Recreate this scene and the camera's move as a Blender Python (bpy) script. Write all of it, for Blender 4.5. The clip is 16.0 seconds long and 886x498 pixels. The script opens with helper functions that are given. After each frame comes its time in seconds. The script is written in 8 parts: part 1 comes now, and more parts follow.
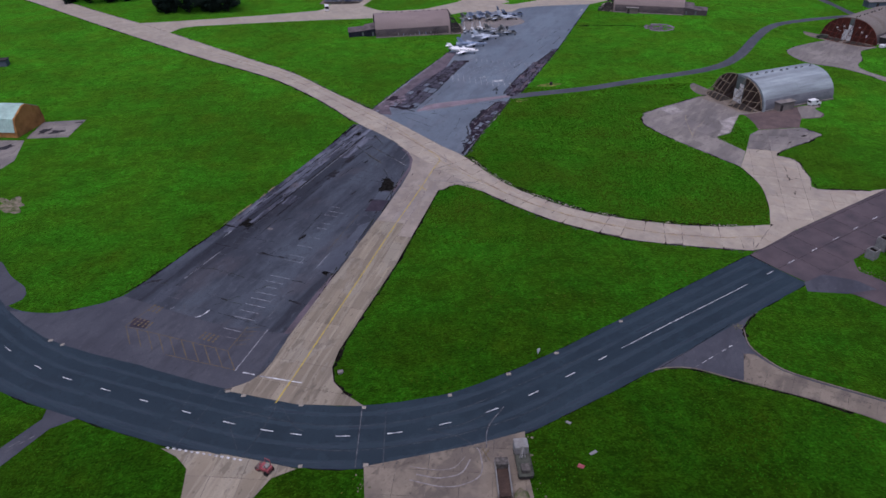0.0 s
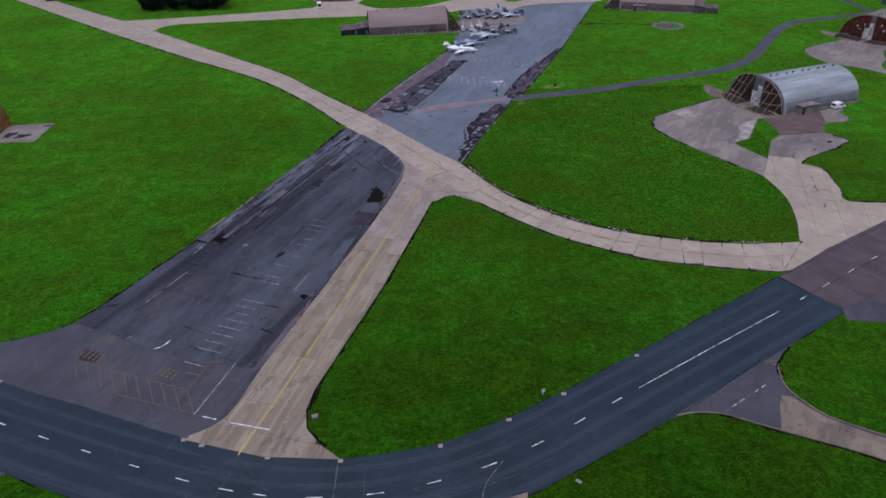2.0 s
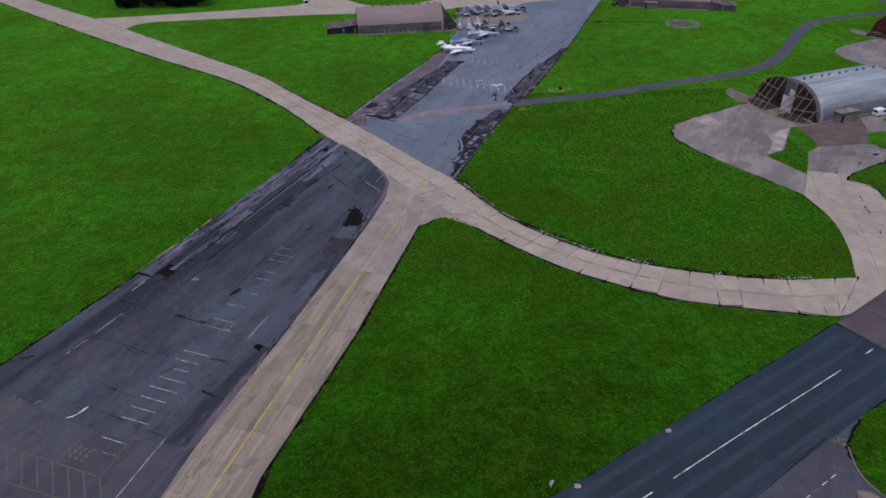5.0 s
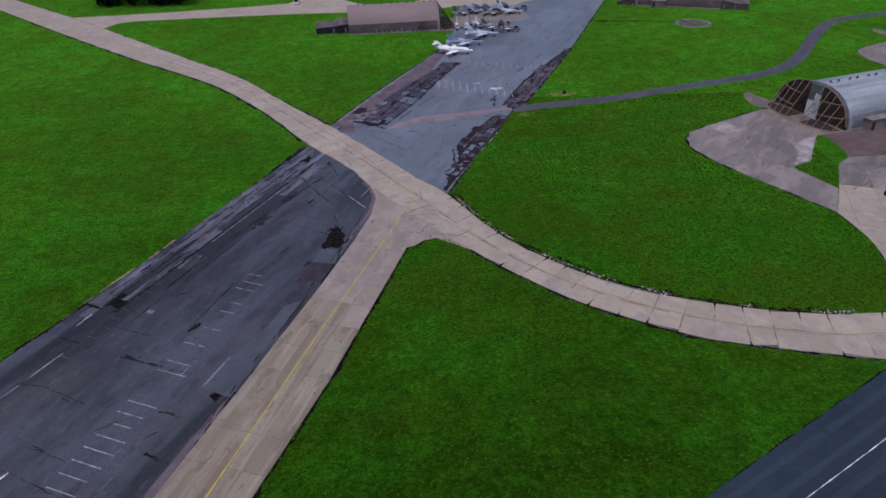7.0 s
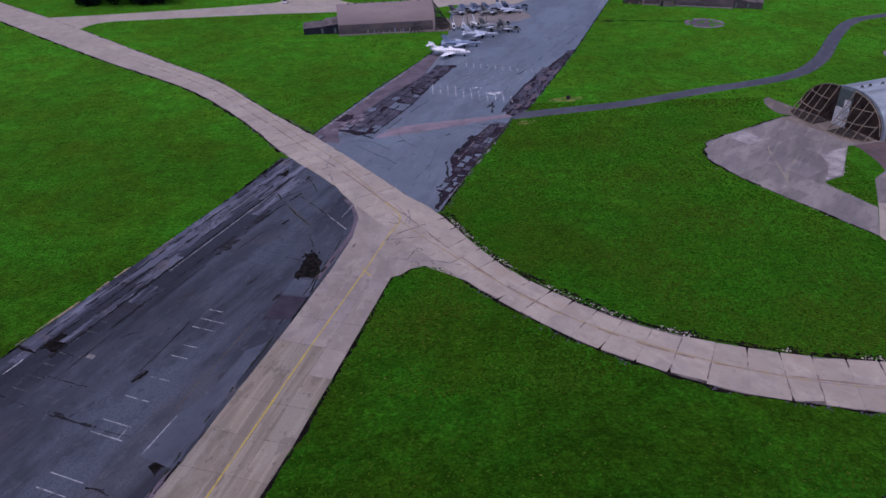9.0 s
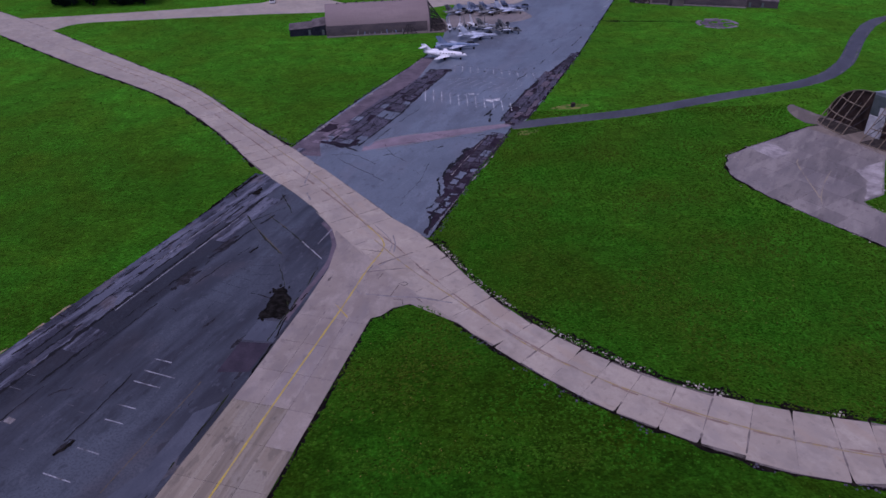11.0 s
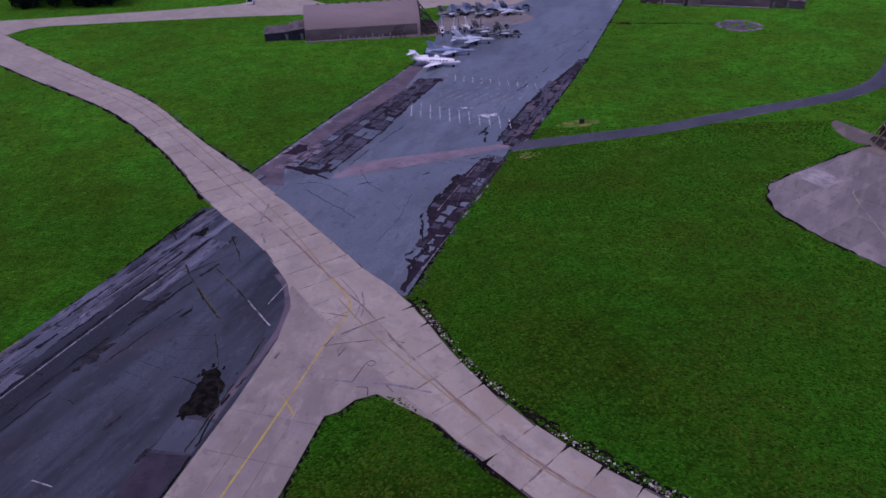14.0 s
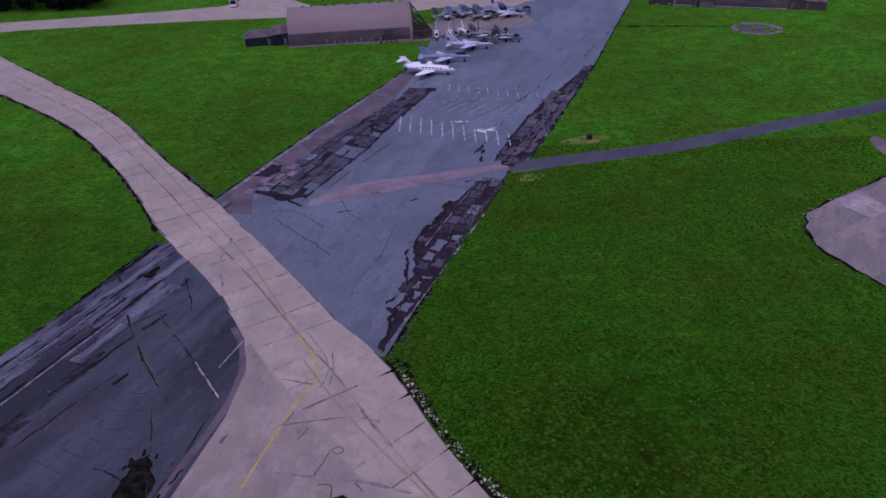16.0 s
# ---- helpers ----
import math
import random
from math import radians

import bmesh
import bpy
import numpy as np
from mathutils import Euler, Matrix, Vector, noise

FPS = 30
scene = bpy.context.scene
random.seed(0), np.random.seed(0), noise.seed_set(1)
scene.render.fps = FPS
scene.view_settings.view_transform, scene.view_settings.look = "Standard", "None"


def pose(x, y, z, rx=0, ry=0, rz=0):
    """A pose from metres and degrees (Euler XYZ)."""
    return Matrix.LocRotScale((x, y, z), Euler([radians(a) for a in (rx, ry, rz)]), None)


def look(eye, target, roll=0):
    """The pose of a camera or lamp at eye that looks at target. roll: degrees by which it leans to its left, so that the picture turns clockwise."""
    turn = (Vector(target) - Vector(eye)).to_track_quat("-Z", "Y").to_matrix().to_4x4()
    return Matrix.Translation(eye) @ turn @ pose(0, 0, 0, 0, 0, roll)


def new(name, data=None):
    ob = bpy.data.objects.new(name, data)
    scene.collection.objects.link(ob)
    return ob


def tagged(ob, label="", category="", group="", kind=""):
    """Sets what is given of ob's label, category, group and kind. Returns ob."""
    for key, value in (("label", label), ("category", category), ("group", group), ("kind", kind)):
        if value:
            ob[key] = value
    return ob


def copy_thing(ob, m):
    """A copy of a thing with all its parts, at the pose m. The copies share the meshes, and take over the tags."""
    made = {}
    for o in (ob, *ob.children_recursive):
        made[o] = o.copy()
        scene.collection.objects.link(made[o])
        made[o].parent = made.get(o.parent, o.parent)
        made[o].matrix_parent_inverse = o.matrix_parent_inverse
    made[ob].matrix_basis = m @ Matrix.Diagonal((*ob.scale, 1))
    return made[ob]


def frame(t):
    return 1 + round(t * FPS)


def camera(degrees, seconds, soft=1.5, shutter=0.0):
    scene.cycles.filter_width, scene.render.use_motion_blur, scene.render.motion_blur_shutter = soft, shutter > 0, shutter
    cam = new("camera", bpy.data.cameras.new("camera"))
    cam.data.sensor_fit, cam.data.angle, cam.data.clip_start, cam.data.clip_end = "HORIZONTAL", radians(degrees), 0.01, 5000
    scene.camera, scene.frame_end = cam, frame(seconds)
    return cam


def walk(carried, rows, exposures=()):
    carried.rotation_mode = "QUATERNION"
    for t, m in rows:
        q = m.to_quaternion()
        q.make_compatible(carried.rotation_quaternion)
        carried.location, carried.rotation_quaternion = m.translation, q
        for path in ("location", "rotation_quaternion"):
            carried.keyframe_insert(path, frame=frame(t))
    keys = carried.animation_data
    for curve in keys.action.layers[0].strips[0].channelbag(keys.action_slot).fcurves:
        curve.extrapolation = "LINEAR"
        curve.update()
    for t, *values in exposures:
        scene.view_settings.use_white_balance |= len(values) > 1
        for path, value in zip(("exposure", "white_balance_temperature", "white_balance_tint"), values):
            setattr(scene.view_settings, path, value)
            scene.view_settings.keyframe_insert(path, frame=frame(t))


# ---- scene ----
cam = camera(65.0, 16.0, soft=1.6)
PATH = [
    (0.0, (0.00, 0.00, 85.00), (0.00, 85.11, 32.51), -1.54),
    (0.5, (0.42, 4.06, 83.61), (0.39, 89.19, 31.15), -1.52),
    (1.0, (0.84, 8.11, 82.24), (0.80, 93.26, 29.82), -1.50),
    (1.5, (1.27, 12.16, 80.90), (1.20, 97.33, 28.51), -1.49),
    (2.0, (1.71, 16.20, 79.57), (1.62, 101.40, 27.21), -1.48),
    (2.5, (2.15, 20.24, 78.26), (2.04, 105.46, 25.94), -1.46),
    (3.0, (2.60, 24.28, 76.98), (2.46, 109.52, 24.69), -1.46),
    (3.5, (3.06, 28.32, 75.72), (2.90, 113.58, 23.46), -1.45),
    (4.0, (3.52, 32.35, 74.47), (3.33, 117.63, 22.25), -1.45),
    (4.5, (3.98, 36.38, 73.25), (3.77, 121.68, 21.06), -1.44),
    (5.0, (4.45, 40.42, 72.05), (4.21, 125.73, 19.89), -1.44),
    (5.5, (4.93, 44.44, 70.87), (4.66, 129.78, 18.74), -1.44),
    (6.0, (5.40, 48.47, 69.71), (5.11, 133.83, 17.61), -1.45),
    (6.5, (5.88, 52.50, 68.57), (5.56, 137.87, 16.50), -1.45),
    (7.0, (6.36, 56.52, 67.45), (6.01, 141.91, 15.41), -1.46),
    (7.5, (6.84, 60.55, 66.36), (6.46, 145.96, 14.34), -1.47),
    (8.0, (7.32, 64.57, 65.28), (6.92, 150.00, 13.30), -1.48),
    (8.5, (7.81, 68.60, 64.23), (7.37, 154.04, 12.27), -1.50),
    (9.0, (8.29, 72.62, 63.19), (7.83, 158.08, 11.27), -1.51),
    (9.5, (8.77, 76.64, 62.18), (8.28, 162.12, 10.28), -1.53),
    (10.0, (9.26, 80.67, 61.19), (8.73, 166.16, 9.31), -1.55),
    (10.5, (9.74, 84.70, 60.21), (9.18, 170.20, 8.37), -1.57),
    (11.0, (10.22, 88.72, 59.26), (9.63, 174.25, 7.45), -1.60),
    (11.5, (10.70, 92.75, 58.33), (10.08, 178.29, 6.54), -1.62),
    (12.0, (11.17, 96.78, 57.42), (10.52, 182.34, 5.66), -1.65),
    (12.5, (11.64, 100.81, 56.54), (10.96, 186.38, 4.80), -1.68),
    (13.0, (12.11, 104.84, 55.67), (11.40, 190.43, 3.95), -1.71),
    (13.5, (12.58, 108.88, 54.82), (11.83, 194.48, 3.13), -1.74),
    (14.0, (13.04, 112.92, 54.00), (12.26, 198.53, 2.33), -1.78),
    (14.5, (13.49, 116.96, 53.19), (12.68, 202.59, 1.55), -1.82),
    (15.0, (13.94, 121.00, 52.41), (13.09, 206.64, 0.79), -1.86),
    (15.5, (14.38, 125.05, 51.64), (13.50, 210.70, 0.05), -1.90),
    (16.0, (14.82, 129.09, 50.90), (13.91, 214.77, -0.67), -1.94),
]
# seconds, stops, kelvin, tint
EXPOSURES = [(0.0, -0.08, 5900, 25), (4.0, -0.12, 6000, 23), (7.0, -0.16, 5950, 25), (9.0, -0.20, 5650, 35), (11.5, -0.46, 5500, 47), (16.0, -0.50, 5500, 53)]
walk(cam, [(t, look(eye, target, roll)) for t, eye, target, roll in PATH], EXPOSURES)

# ---- light: an overcast sky with a veiled sun ----
world = bpy.data.worlds.new("overcast_sky")
scene.world = world
world.use_nodes = True
wn = world.node_tree
sky = wn.nodes.new("ShaderNodeTexSky")
sky.sky_type = "NISHITA"
sky.sun_disc = False
sky.sun_elevation, sky.sun_rotation = radians(72), radians(199)
sky.air_density, sky.dust_density = 1.0, 3.0
wn.nodes["Background"].inputs["Strength"].default_value = 0.085
wn.links.new(sky.outputs[0], wn.nodes["Background"].inputs["Color"])
sun = new("sun", bpy.data.lights.new("sun", "SUN"))
sun.data.energy, sun.data.angle, sun.data.color = 2.08, radians(35), (1.0, 0.97, 0.93)
sun.matrix_world = look((-22, -62, 200), (0, 0, 0))

# ---- materials ----


def surf(name, a, b, size, rough=0.9, bump=0.3, depth=0.02, stain=None, stain_size=12.0, stain_at=0.55, stain_soft=0.12, spread=0.0, islands=0.0,
         metal=0.0, fine=None, amount=1.0, stretch=None, grain=0.12, gloss=0.08, sheen=None):
    """A surface of two tones a and b mixed by noise of that size in metres, with larger stains and, for pieces, a spread of brightness."""
    m = bpy.data.materials.new(name)
    m.use_nodes = True
    n, k = m.node_tree.nodes, m.node_tree.links
    shader = n["Principled BSDF"]
    coord = n.new("ShaderNodeTexCoord").outputs["Object"]
    if stretch:
        turn, pull = n.new("ShaderNodeMapping"), n.new("ShaderNodeMapping")
        turn.inputs["Rotation"].default_value = (0, 0, stretch[0])
        pull.inputs["Scale"].default_value = (1.0, stretch[1], 1.0)
        k.new(coord, turn.inputs[0])
        k.new(turn.outputs[0], pull.inputs[0])
        streaks = pull.outputs[0]

    def cloud(scale, detail=6.0, rough_=0.6, way=None):
        t = n.new("ShaderNodeTexNoise")
        t.inputs["Scale"].default_value, t.inputs["Detail"].default_value, t.inputs["Roughness"].default_value = 1.0 / scale, detail, rough_
        k.new(way or coord, t.inputs["Vector"])
        return t.outputs["Fac"]

    def ramp(value, lo, hi):
        r = n.new("ShaderNodeMapRange")
        r.inputs["From Min"].default_value, r.inputs["From Max"].default_value = lo, hi
        k.new(value, r.inputs["Value"])
        return r.outputs[0]

    def blend(fac, one, two, mode="MIX"):
        x = n.new("ShaderNodeMix")
        x.data_type, x.blend_type = "RGBA", mode
        for socket, value in ((x.inputs[0], fac), (x.inputs[6], one), (x.inputs[7], two)):
            if isinstance(value, (tuple, list)):
                socket.default_value = (*value, 1) if len(value) == 3 else value
            elif isinstance(value, (int, float)):
                socket.default_value = value
            else:
                k.new(value, socket)
        return x.outputs[2]

    colour = blend(ramp(cloud(size, way=streaks if stretch else None), 0.32, 0.68), a, b)
    if stain:
        s = ramp(cloud(stain_size, 5.0, 0.62, streaks if stretch else None), stain_at - stain_soft, stain_at + stain_soft)
        if amount < 1.0:
            x = n.new("ShaderNodeMath")
            x.operation = "MULTIPLY"
            k.new(s, x.inputs[0])
            x.inputs[1].default_value = amount
            s = x.outputs[0]
        colour = blend(s, colour, stain)
    grit = cloud(fine or size / 12, 4.0, 0.7)
    low = ramp(grit, 0.3, 0.7)
    x = n.new("ShaderNodeMapRange")
    x.inputs["To Min"].default_value, x.inputs["To Max"].default_value = 1 - grain, 1 + grain
    k.new(low, x.inputs["Value"])
    colour = blend(1.0, colour, x.outputs[0], "MULTIPLY")
    if islands:
        info = n.new("ShaderNodeNewGeometry")
        x = n.new("ShaderNodeMapRange")
        x.inputs["To Min"].default_value, x.inputs["To Max"].default_value = 1 - islands, 1 + islands
        k.new(info.outputs["Random Per Island"], x.inputs["Value"])
        colour = blend(1.0, colour, x.outputs[0], "MULTIPLY")
    if spread:
        info = n.new("ShaderNodeObjectInfo")
        x = n.new("ShaderNodeMapRange")
        x.inputs["To Min"].default_value, x.inputs["To Max"].default_value = 1 - spread, 1 + spread
        k.new(info.outputs["Random"], x.inputs["Value"])
        colour = blend(1.0, colour, x.outputs[0], "MULTIPLY")
    k.new(colour, shader.inputs["Base Color"])
    shader.inputs["Roughness"].default_value = rough
    shader.inputs["Metallic"].default_value = metal
    shader.inputs["Specular IOR Level"].default_value = gloss
    if sheen:
        shader.inputs["Sheen Weight"].default_value, shader.inputs["Sheen Roughness"].default_value = sheen[0], 0.45
        shader.inputs["Sheen Tint"].default_value = (*sheen[1], 1)
    if bump:
        b_ = n.new("ShaderNodeBump")
        b_.inputs["Strength"].default_value, b_.inputs["Distance"].default_value = bump, depth
        k.new(grit, b_.inputs["Height"])
        k.new(b_.outputs[0], shader.inputs["Normal"])
    return m


def layered(name, base, layers, way=0.0, rough=0.9, gloss=0.2, bump=0.4, depth=0.02, grain=0.4, spread=0.0, islands=0.0, sheen=None, swing=(), tied=0.0):
    """A weathered surface: tones laid over base one after another.
    A layer is the size in metres, the noise's two thresholds, the tone, its share and how far it is drawn out along way."""
    m = bpy.data.materials.new(name)
    m.use_nodes = True
    n, k = m.node_tree.nodes, m.node_tree.links
    shader = n["Principled BSDF"]
    coord = n.new("ShaderNodeTexCoord").outputs["Object"]
    turn = n.new("ShaderNodeMapping")
    turn.inputs["Rotation"].default_value = (0, 0, way)
    k.new(coord, turn.inputs[0])
    colour = None
    for i, (size, lo, hi, tone, share, pull) in enumerate(layers):
        shift = n.new("ShaderNodeMapping")
        shift.inputs["Location"].default_value = (size * 0.31 + i * 1.7, size * 0.17 + i * 2.3, 0)
        shift.inputs["Scale"].default_value = (1 / size, pull / size, 1 / size)
        k.new(turn.outputs[0], shift.inputs[0])
        t = n.new("ShaderNodeTexNoise")
        t.inputs["Scale"].default_value, t.inputs["Detail"].default_value, t.inputs["Roughness"].default_value = 1.0, 5.0, 0.6
        k.new(shift.outputs[0], t.inputs["Vector"])
        r = n.new("ShaderNodeMapRange")
        r.inputs["From Min"].default_value, r.inputs["From Max"].default_value, r.inputs["To Max"].default_value = lo, hi, share
        k.new(t.outputs["Fac"], r.inputs["Value"])
        x = n.new("ShaderNodeMix")
        x.data_type = "RGBA"
        k.new(r.outputs[0], x.inputs[0])
        if colour is None:
            x.inputs[6].default_value = (*base, 1)
        else:
            k.new(colour, x.inputs[6])
        x.inputs[7].default_value = (*tone, 1)
        colour = x.outputs[2]
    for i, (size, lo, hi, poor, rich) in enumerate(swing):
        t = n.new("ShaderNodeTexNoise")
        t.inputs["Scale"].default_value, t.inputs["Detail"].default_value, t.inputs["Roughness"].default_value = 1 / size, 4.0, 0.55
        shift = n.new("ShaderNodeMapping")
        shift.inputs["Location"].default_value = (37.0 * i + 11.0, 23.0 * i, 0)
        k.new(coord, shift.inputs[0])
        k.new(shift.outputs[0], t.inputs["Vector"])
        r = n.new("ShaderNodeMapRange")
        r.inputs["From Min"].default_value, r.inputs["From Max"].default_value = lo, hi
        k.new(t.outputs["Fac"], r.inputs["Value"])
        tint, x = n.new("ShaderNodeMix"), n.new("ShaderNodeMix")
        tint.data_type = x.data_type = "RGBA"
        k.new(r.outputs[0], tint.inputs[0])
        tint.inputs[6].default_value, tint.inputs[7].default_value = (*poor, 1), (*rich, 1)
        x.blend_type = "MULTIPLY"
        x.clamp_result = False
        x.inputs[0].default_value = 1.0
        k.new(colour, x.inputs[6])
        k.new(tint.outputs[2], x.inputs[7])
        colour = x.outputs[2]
    for amount, node, socket in ((spread, "ShaderNodeObjectInfo", "Random"), (islands, "ShaderNodeNewGeometry", "Random Per Island")):
        if amount:
            v = n.new("ShaderNodeMapRange")
            v.inputs["To Min"].default_value, v.inputs["To Max"].default_value = 1 - amount, 1 + amount
            k.new(n.new(node).outputs[socket], v.inputs["Value"])
            x = n.new("ShaderNodeMix")
            x.data_type, x.blend_type = "RGBA", "MULTIPLY"
            x.inputs[0].default_value = 1.0
            k.new(colour, x.inputs[6])
            k.new(v.outputs[0], x.inputs[7])
            colour = x.outputs[2]
    k.new(colour, shader.inputs["Base Color"])
    shader.inputs["Roughness"].default_value = rough
    shader.inputs["Specular IOR Level"].default_value = gloss
    if tied:
        grey, by = n.new("ShaderNodeRGBToBW"), n.new("ShaderNodeMath")
        by.operation = "MULTIPLY"
        by.inputs[1].default_value = tied
        k.new(colour, grey.inputs[0])
        k.new(grey.outputs[0], by.inputs[0])
        k.new(by.outputs[0], shader.inputs["Specular IOR Level"])
    if sheen:
        shader.inputs["Sheen Weight"].default_value, shader.inputs["Sheen Roughness"].default_value = sheen[0], 0.5
        shader.inputs["Sheen Tint"].default_value = (*sheen[1], 1)
        if len(sheen) > 2:
            grow, add = n.new("ShaderNodeVectorMath"), n.new("ShaderNodeVectorMath")
            grow.operation, add.operation = "SCALE", "ADD"
            grow.inputs["Scale"].default_value = sheen[2]
            add.inputs[1].default_value = sheen[1]
            k.new(colour, grow.inputs[0])
            k.new(grow.outputs[0], add.inputs[0])
            k.new(add.outputs[0], shader.inputs["Sheen Tint"])
    t = n.new("ShaderNodeTexNoise")
    t.inputs["Scale"].default_value, t.inputs["Detail"].default_value = 1 / grain, 6.0
    k.new(coord, t.inputs["Vector"])
    b_ = n.new("ShaderNodeBump")
    b_.inputs["Strength"].default_value, b_.inputs["Distance"].default_value = bump, depth
    k.new(t.outputs["Fac"], b_.inputs["Height"])
    k.new(b_.outputs[0], shader.inputs["Normal"])
    return m


ALONG = radians(23)   # the old runway's course
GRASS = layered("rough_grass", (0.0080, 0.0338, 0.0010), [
    (14, 0.54, 0.68, (0.0209, 0.0364, 0.0015), 0.4, 1), (5, 0.52, 0.64, (0.0056, 0.0213, 0.0007), 0.55, 1), (3, 0.52, 0.64, (0.0115, 0.0520, 0.0014), 0.45, 1), (1.3, 0.50, 0.60, (0.0046, 0.0182, 0.0005), 0.5, 1),
    (0.8, 0.50, 0.60, (0.0156, 0.0666, 0.0026), 0.55, 1), (0.55, 0.50, 0.58, (0.0025, 0.0104, 0.0004), 0.5, 1), (0.32, 0.52, 0.60, (0.0180, 0.0707, 0.0032), 0.42, 1), (0.25, 0.52, 0.60, (0.0023, 0.0094, 0.0004), 0.34, 1)],
    rough=1.0, gloss=0.0, bump=0.8, depth=0.15, grain=0.5, sheen=(1.0, (0.122, 0.275, 0.024), 14.5),
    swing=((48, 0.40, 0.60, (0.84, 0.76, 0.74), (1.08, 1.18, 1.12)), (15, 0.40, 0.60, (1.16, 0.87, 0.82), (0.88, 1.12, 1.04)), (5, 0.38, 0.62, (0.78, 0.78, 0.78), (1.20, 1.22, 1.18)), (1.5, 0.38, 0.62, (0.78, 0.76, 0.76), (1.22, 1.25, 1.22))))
MARGIN = surf("purple_brown_tarmac", (0.1176, 0.0936, 0.1104), (0.1536, 0.1224, 0.1404), 3.0, 0.7, 0.3, 0.01, stain=(0.0792, 0.0648, 0.0756), stain_size=4, fine=0.3, gloss=0.2)
BLADE = surf("grass_blades", (0.0077, 0.0505, 0.0015), (0.0176, 0.0924, 0.0036), 1.5, 0.9, 0.0, stain=(0.0300, 0.0480, 0.0040), stain_size=20, stain_at=0.52, islands=0.6, gloss=0.0, sheen=(0.8, (0.20, 0.62, 0.03)))
ROAD = layered("road_asphalt", (0.0180, 0.0307, 0.0422), [
    (25, 0.46, 0.58, (0.0235, 0.0391, 0.0521), 0.8, 1), (8, 0.52, 0.60, (0.0151, 0.0252, 0.0345), 0.7, 1), (3, 0.56, 0.62, (0.0290, 0.0466, 0.0610), 0.5, 1), (1.0, 0.60, 0.64, (0.0125, 0.0195, 0.0266), 0.6, 1), (0.3, 0.5, 0.6, (0.0165, 0.0279, 0.0383), 0.5, 1)],
    0.0, 0.5, 0.3, 0.2, 0.008, 0.25)
ROAD_WORN = surf("wheel_worn_asphalt", (0.0319, 0.0482, 0.0639), (0.0479, 0.0690, 0.0871), 5.0, 0.62, 0.2, 0.008, stain=(0.0244, 0.0338, 0.0487), stain_size=5, stain_at=0.52, stain_soft=0.2, fine=0.25, gloss=0.18)
ROAD_BAND = layered("travelled_asphalt", (0.0251, 0.0403, 0.0540), [
    (25, 0.46, 0.58, (0.0299, 0.0478, 0.0627), 0.8, 1), (6, 0.52, 0.62, (0.0211, 0.0343, 0.0463), 0.6, 1), (1.0, 0.58, 0.66, (0.0339, 0.0517, 0.0671), 0.4, 1), (0.3, 0.5, 0.6, (0.0232, 0.0379, 0.0508), 0.5, 1)],
    0.0, 0.5, 0.3, 0.2, 0.008, 0.25)
APRON = layered("old_apron_asphalt", (0.0493, 0.0552, 0.0686), [
    (34, 0.44, 0.58, (0.0321, 0.0345, 0.0438), 0.85, 0.6), (18, 0.48, 0.60, (0.0738, 0.0873, 0.1070), 0.8, 0.3), (9, 0.50, 0.60, (0.0290, 0.0304, 0.0387), 0.7, 0.35), (12, 0.53, 0.62, (0.0706, 0.0620, 0.0675), 0.5, 0.6), (4, 0.52, 0.62, (0.0685, 0.0770, 0.0968), 0.5, 0.2),
    (3, 0.54, 0.64, (0.0262, 0.0276, 0.0338), 0.5, 0.4), (1.4, 0.60, 0.68, (0.0183, 0.0189, 0.0225), 0.45, 0.5), (1.0, 0.58, 0.66, (0.0964, 0.1034, 0.1237), 0.4, 0.4), (12, 0.53, 0.62, (0.0803, 0.0942, 0.1158), 0.5, 0.10), (13, 0.53, 0.60, (0.0161, 0.0170, 0.0214), 0.7, 0.12), (0.3, 0.48, 0.60, (0.0364, 0.0390, 0.0495), 0.5, 1)],
    ALONG, 0.5, 0.3, 0.3, 0.012, 0.5, sheen=(0.14, (0.0236, 0.0256, 0.0318), 8.0), tied=5.5)
APRON_PALE = layered("washed_apron_asphalt", (0.0640, 0.0655, 0.0794), [
    (14, 0.46, 0.60, (0.0485, 0.0489, 0.0617), 0.8, 1), (6, 0.50, 0.62, (0.0805, 0.0811, 0.0951), 0.6, 0.4), (3, 0.52, 0.62, (0.0436, 0.0437, 0.0529), 0.5, 0.3), (1.1, 0.60, 0.68, (0.0330, 0.0333, 0.0392), 0.4, 0.5), (0.8, 0.60, 0.66, (0.1018, 0.1009, 0.1127), 0.35, 0.6), (0.3, 0.5, 0.6, (0.0524, 0.0530, 0.0637), 0.5, 1)],
    ALONG, 0.55, 0.25, 0.3, 0.012, 0.4, sheen=(0.12, (0.04, 0.04, 0.045), 7.0), tied=4.0)
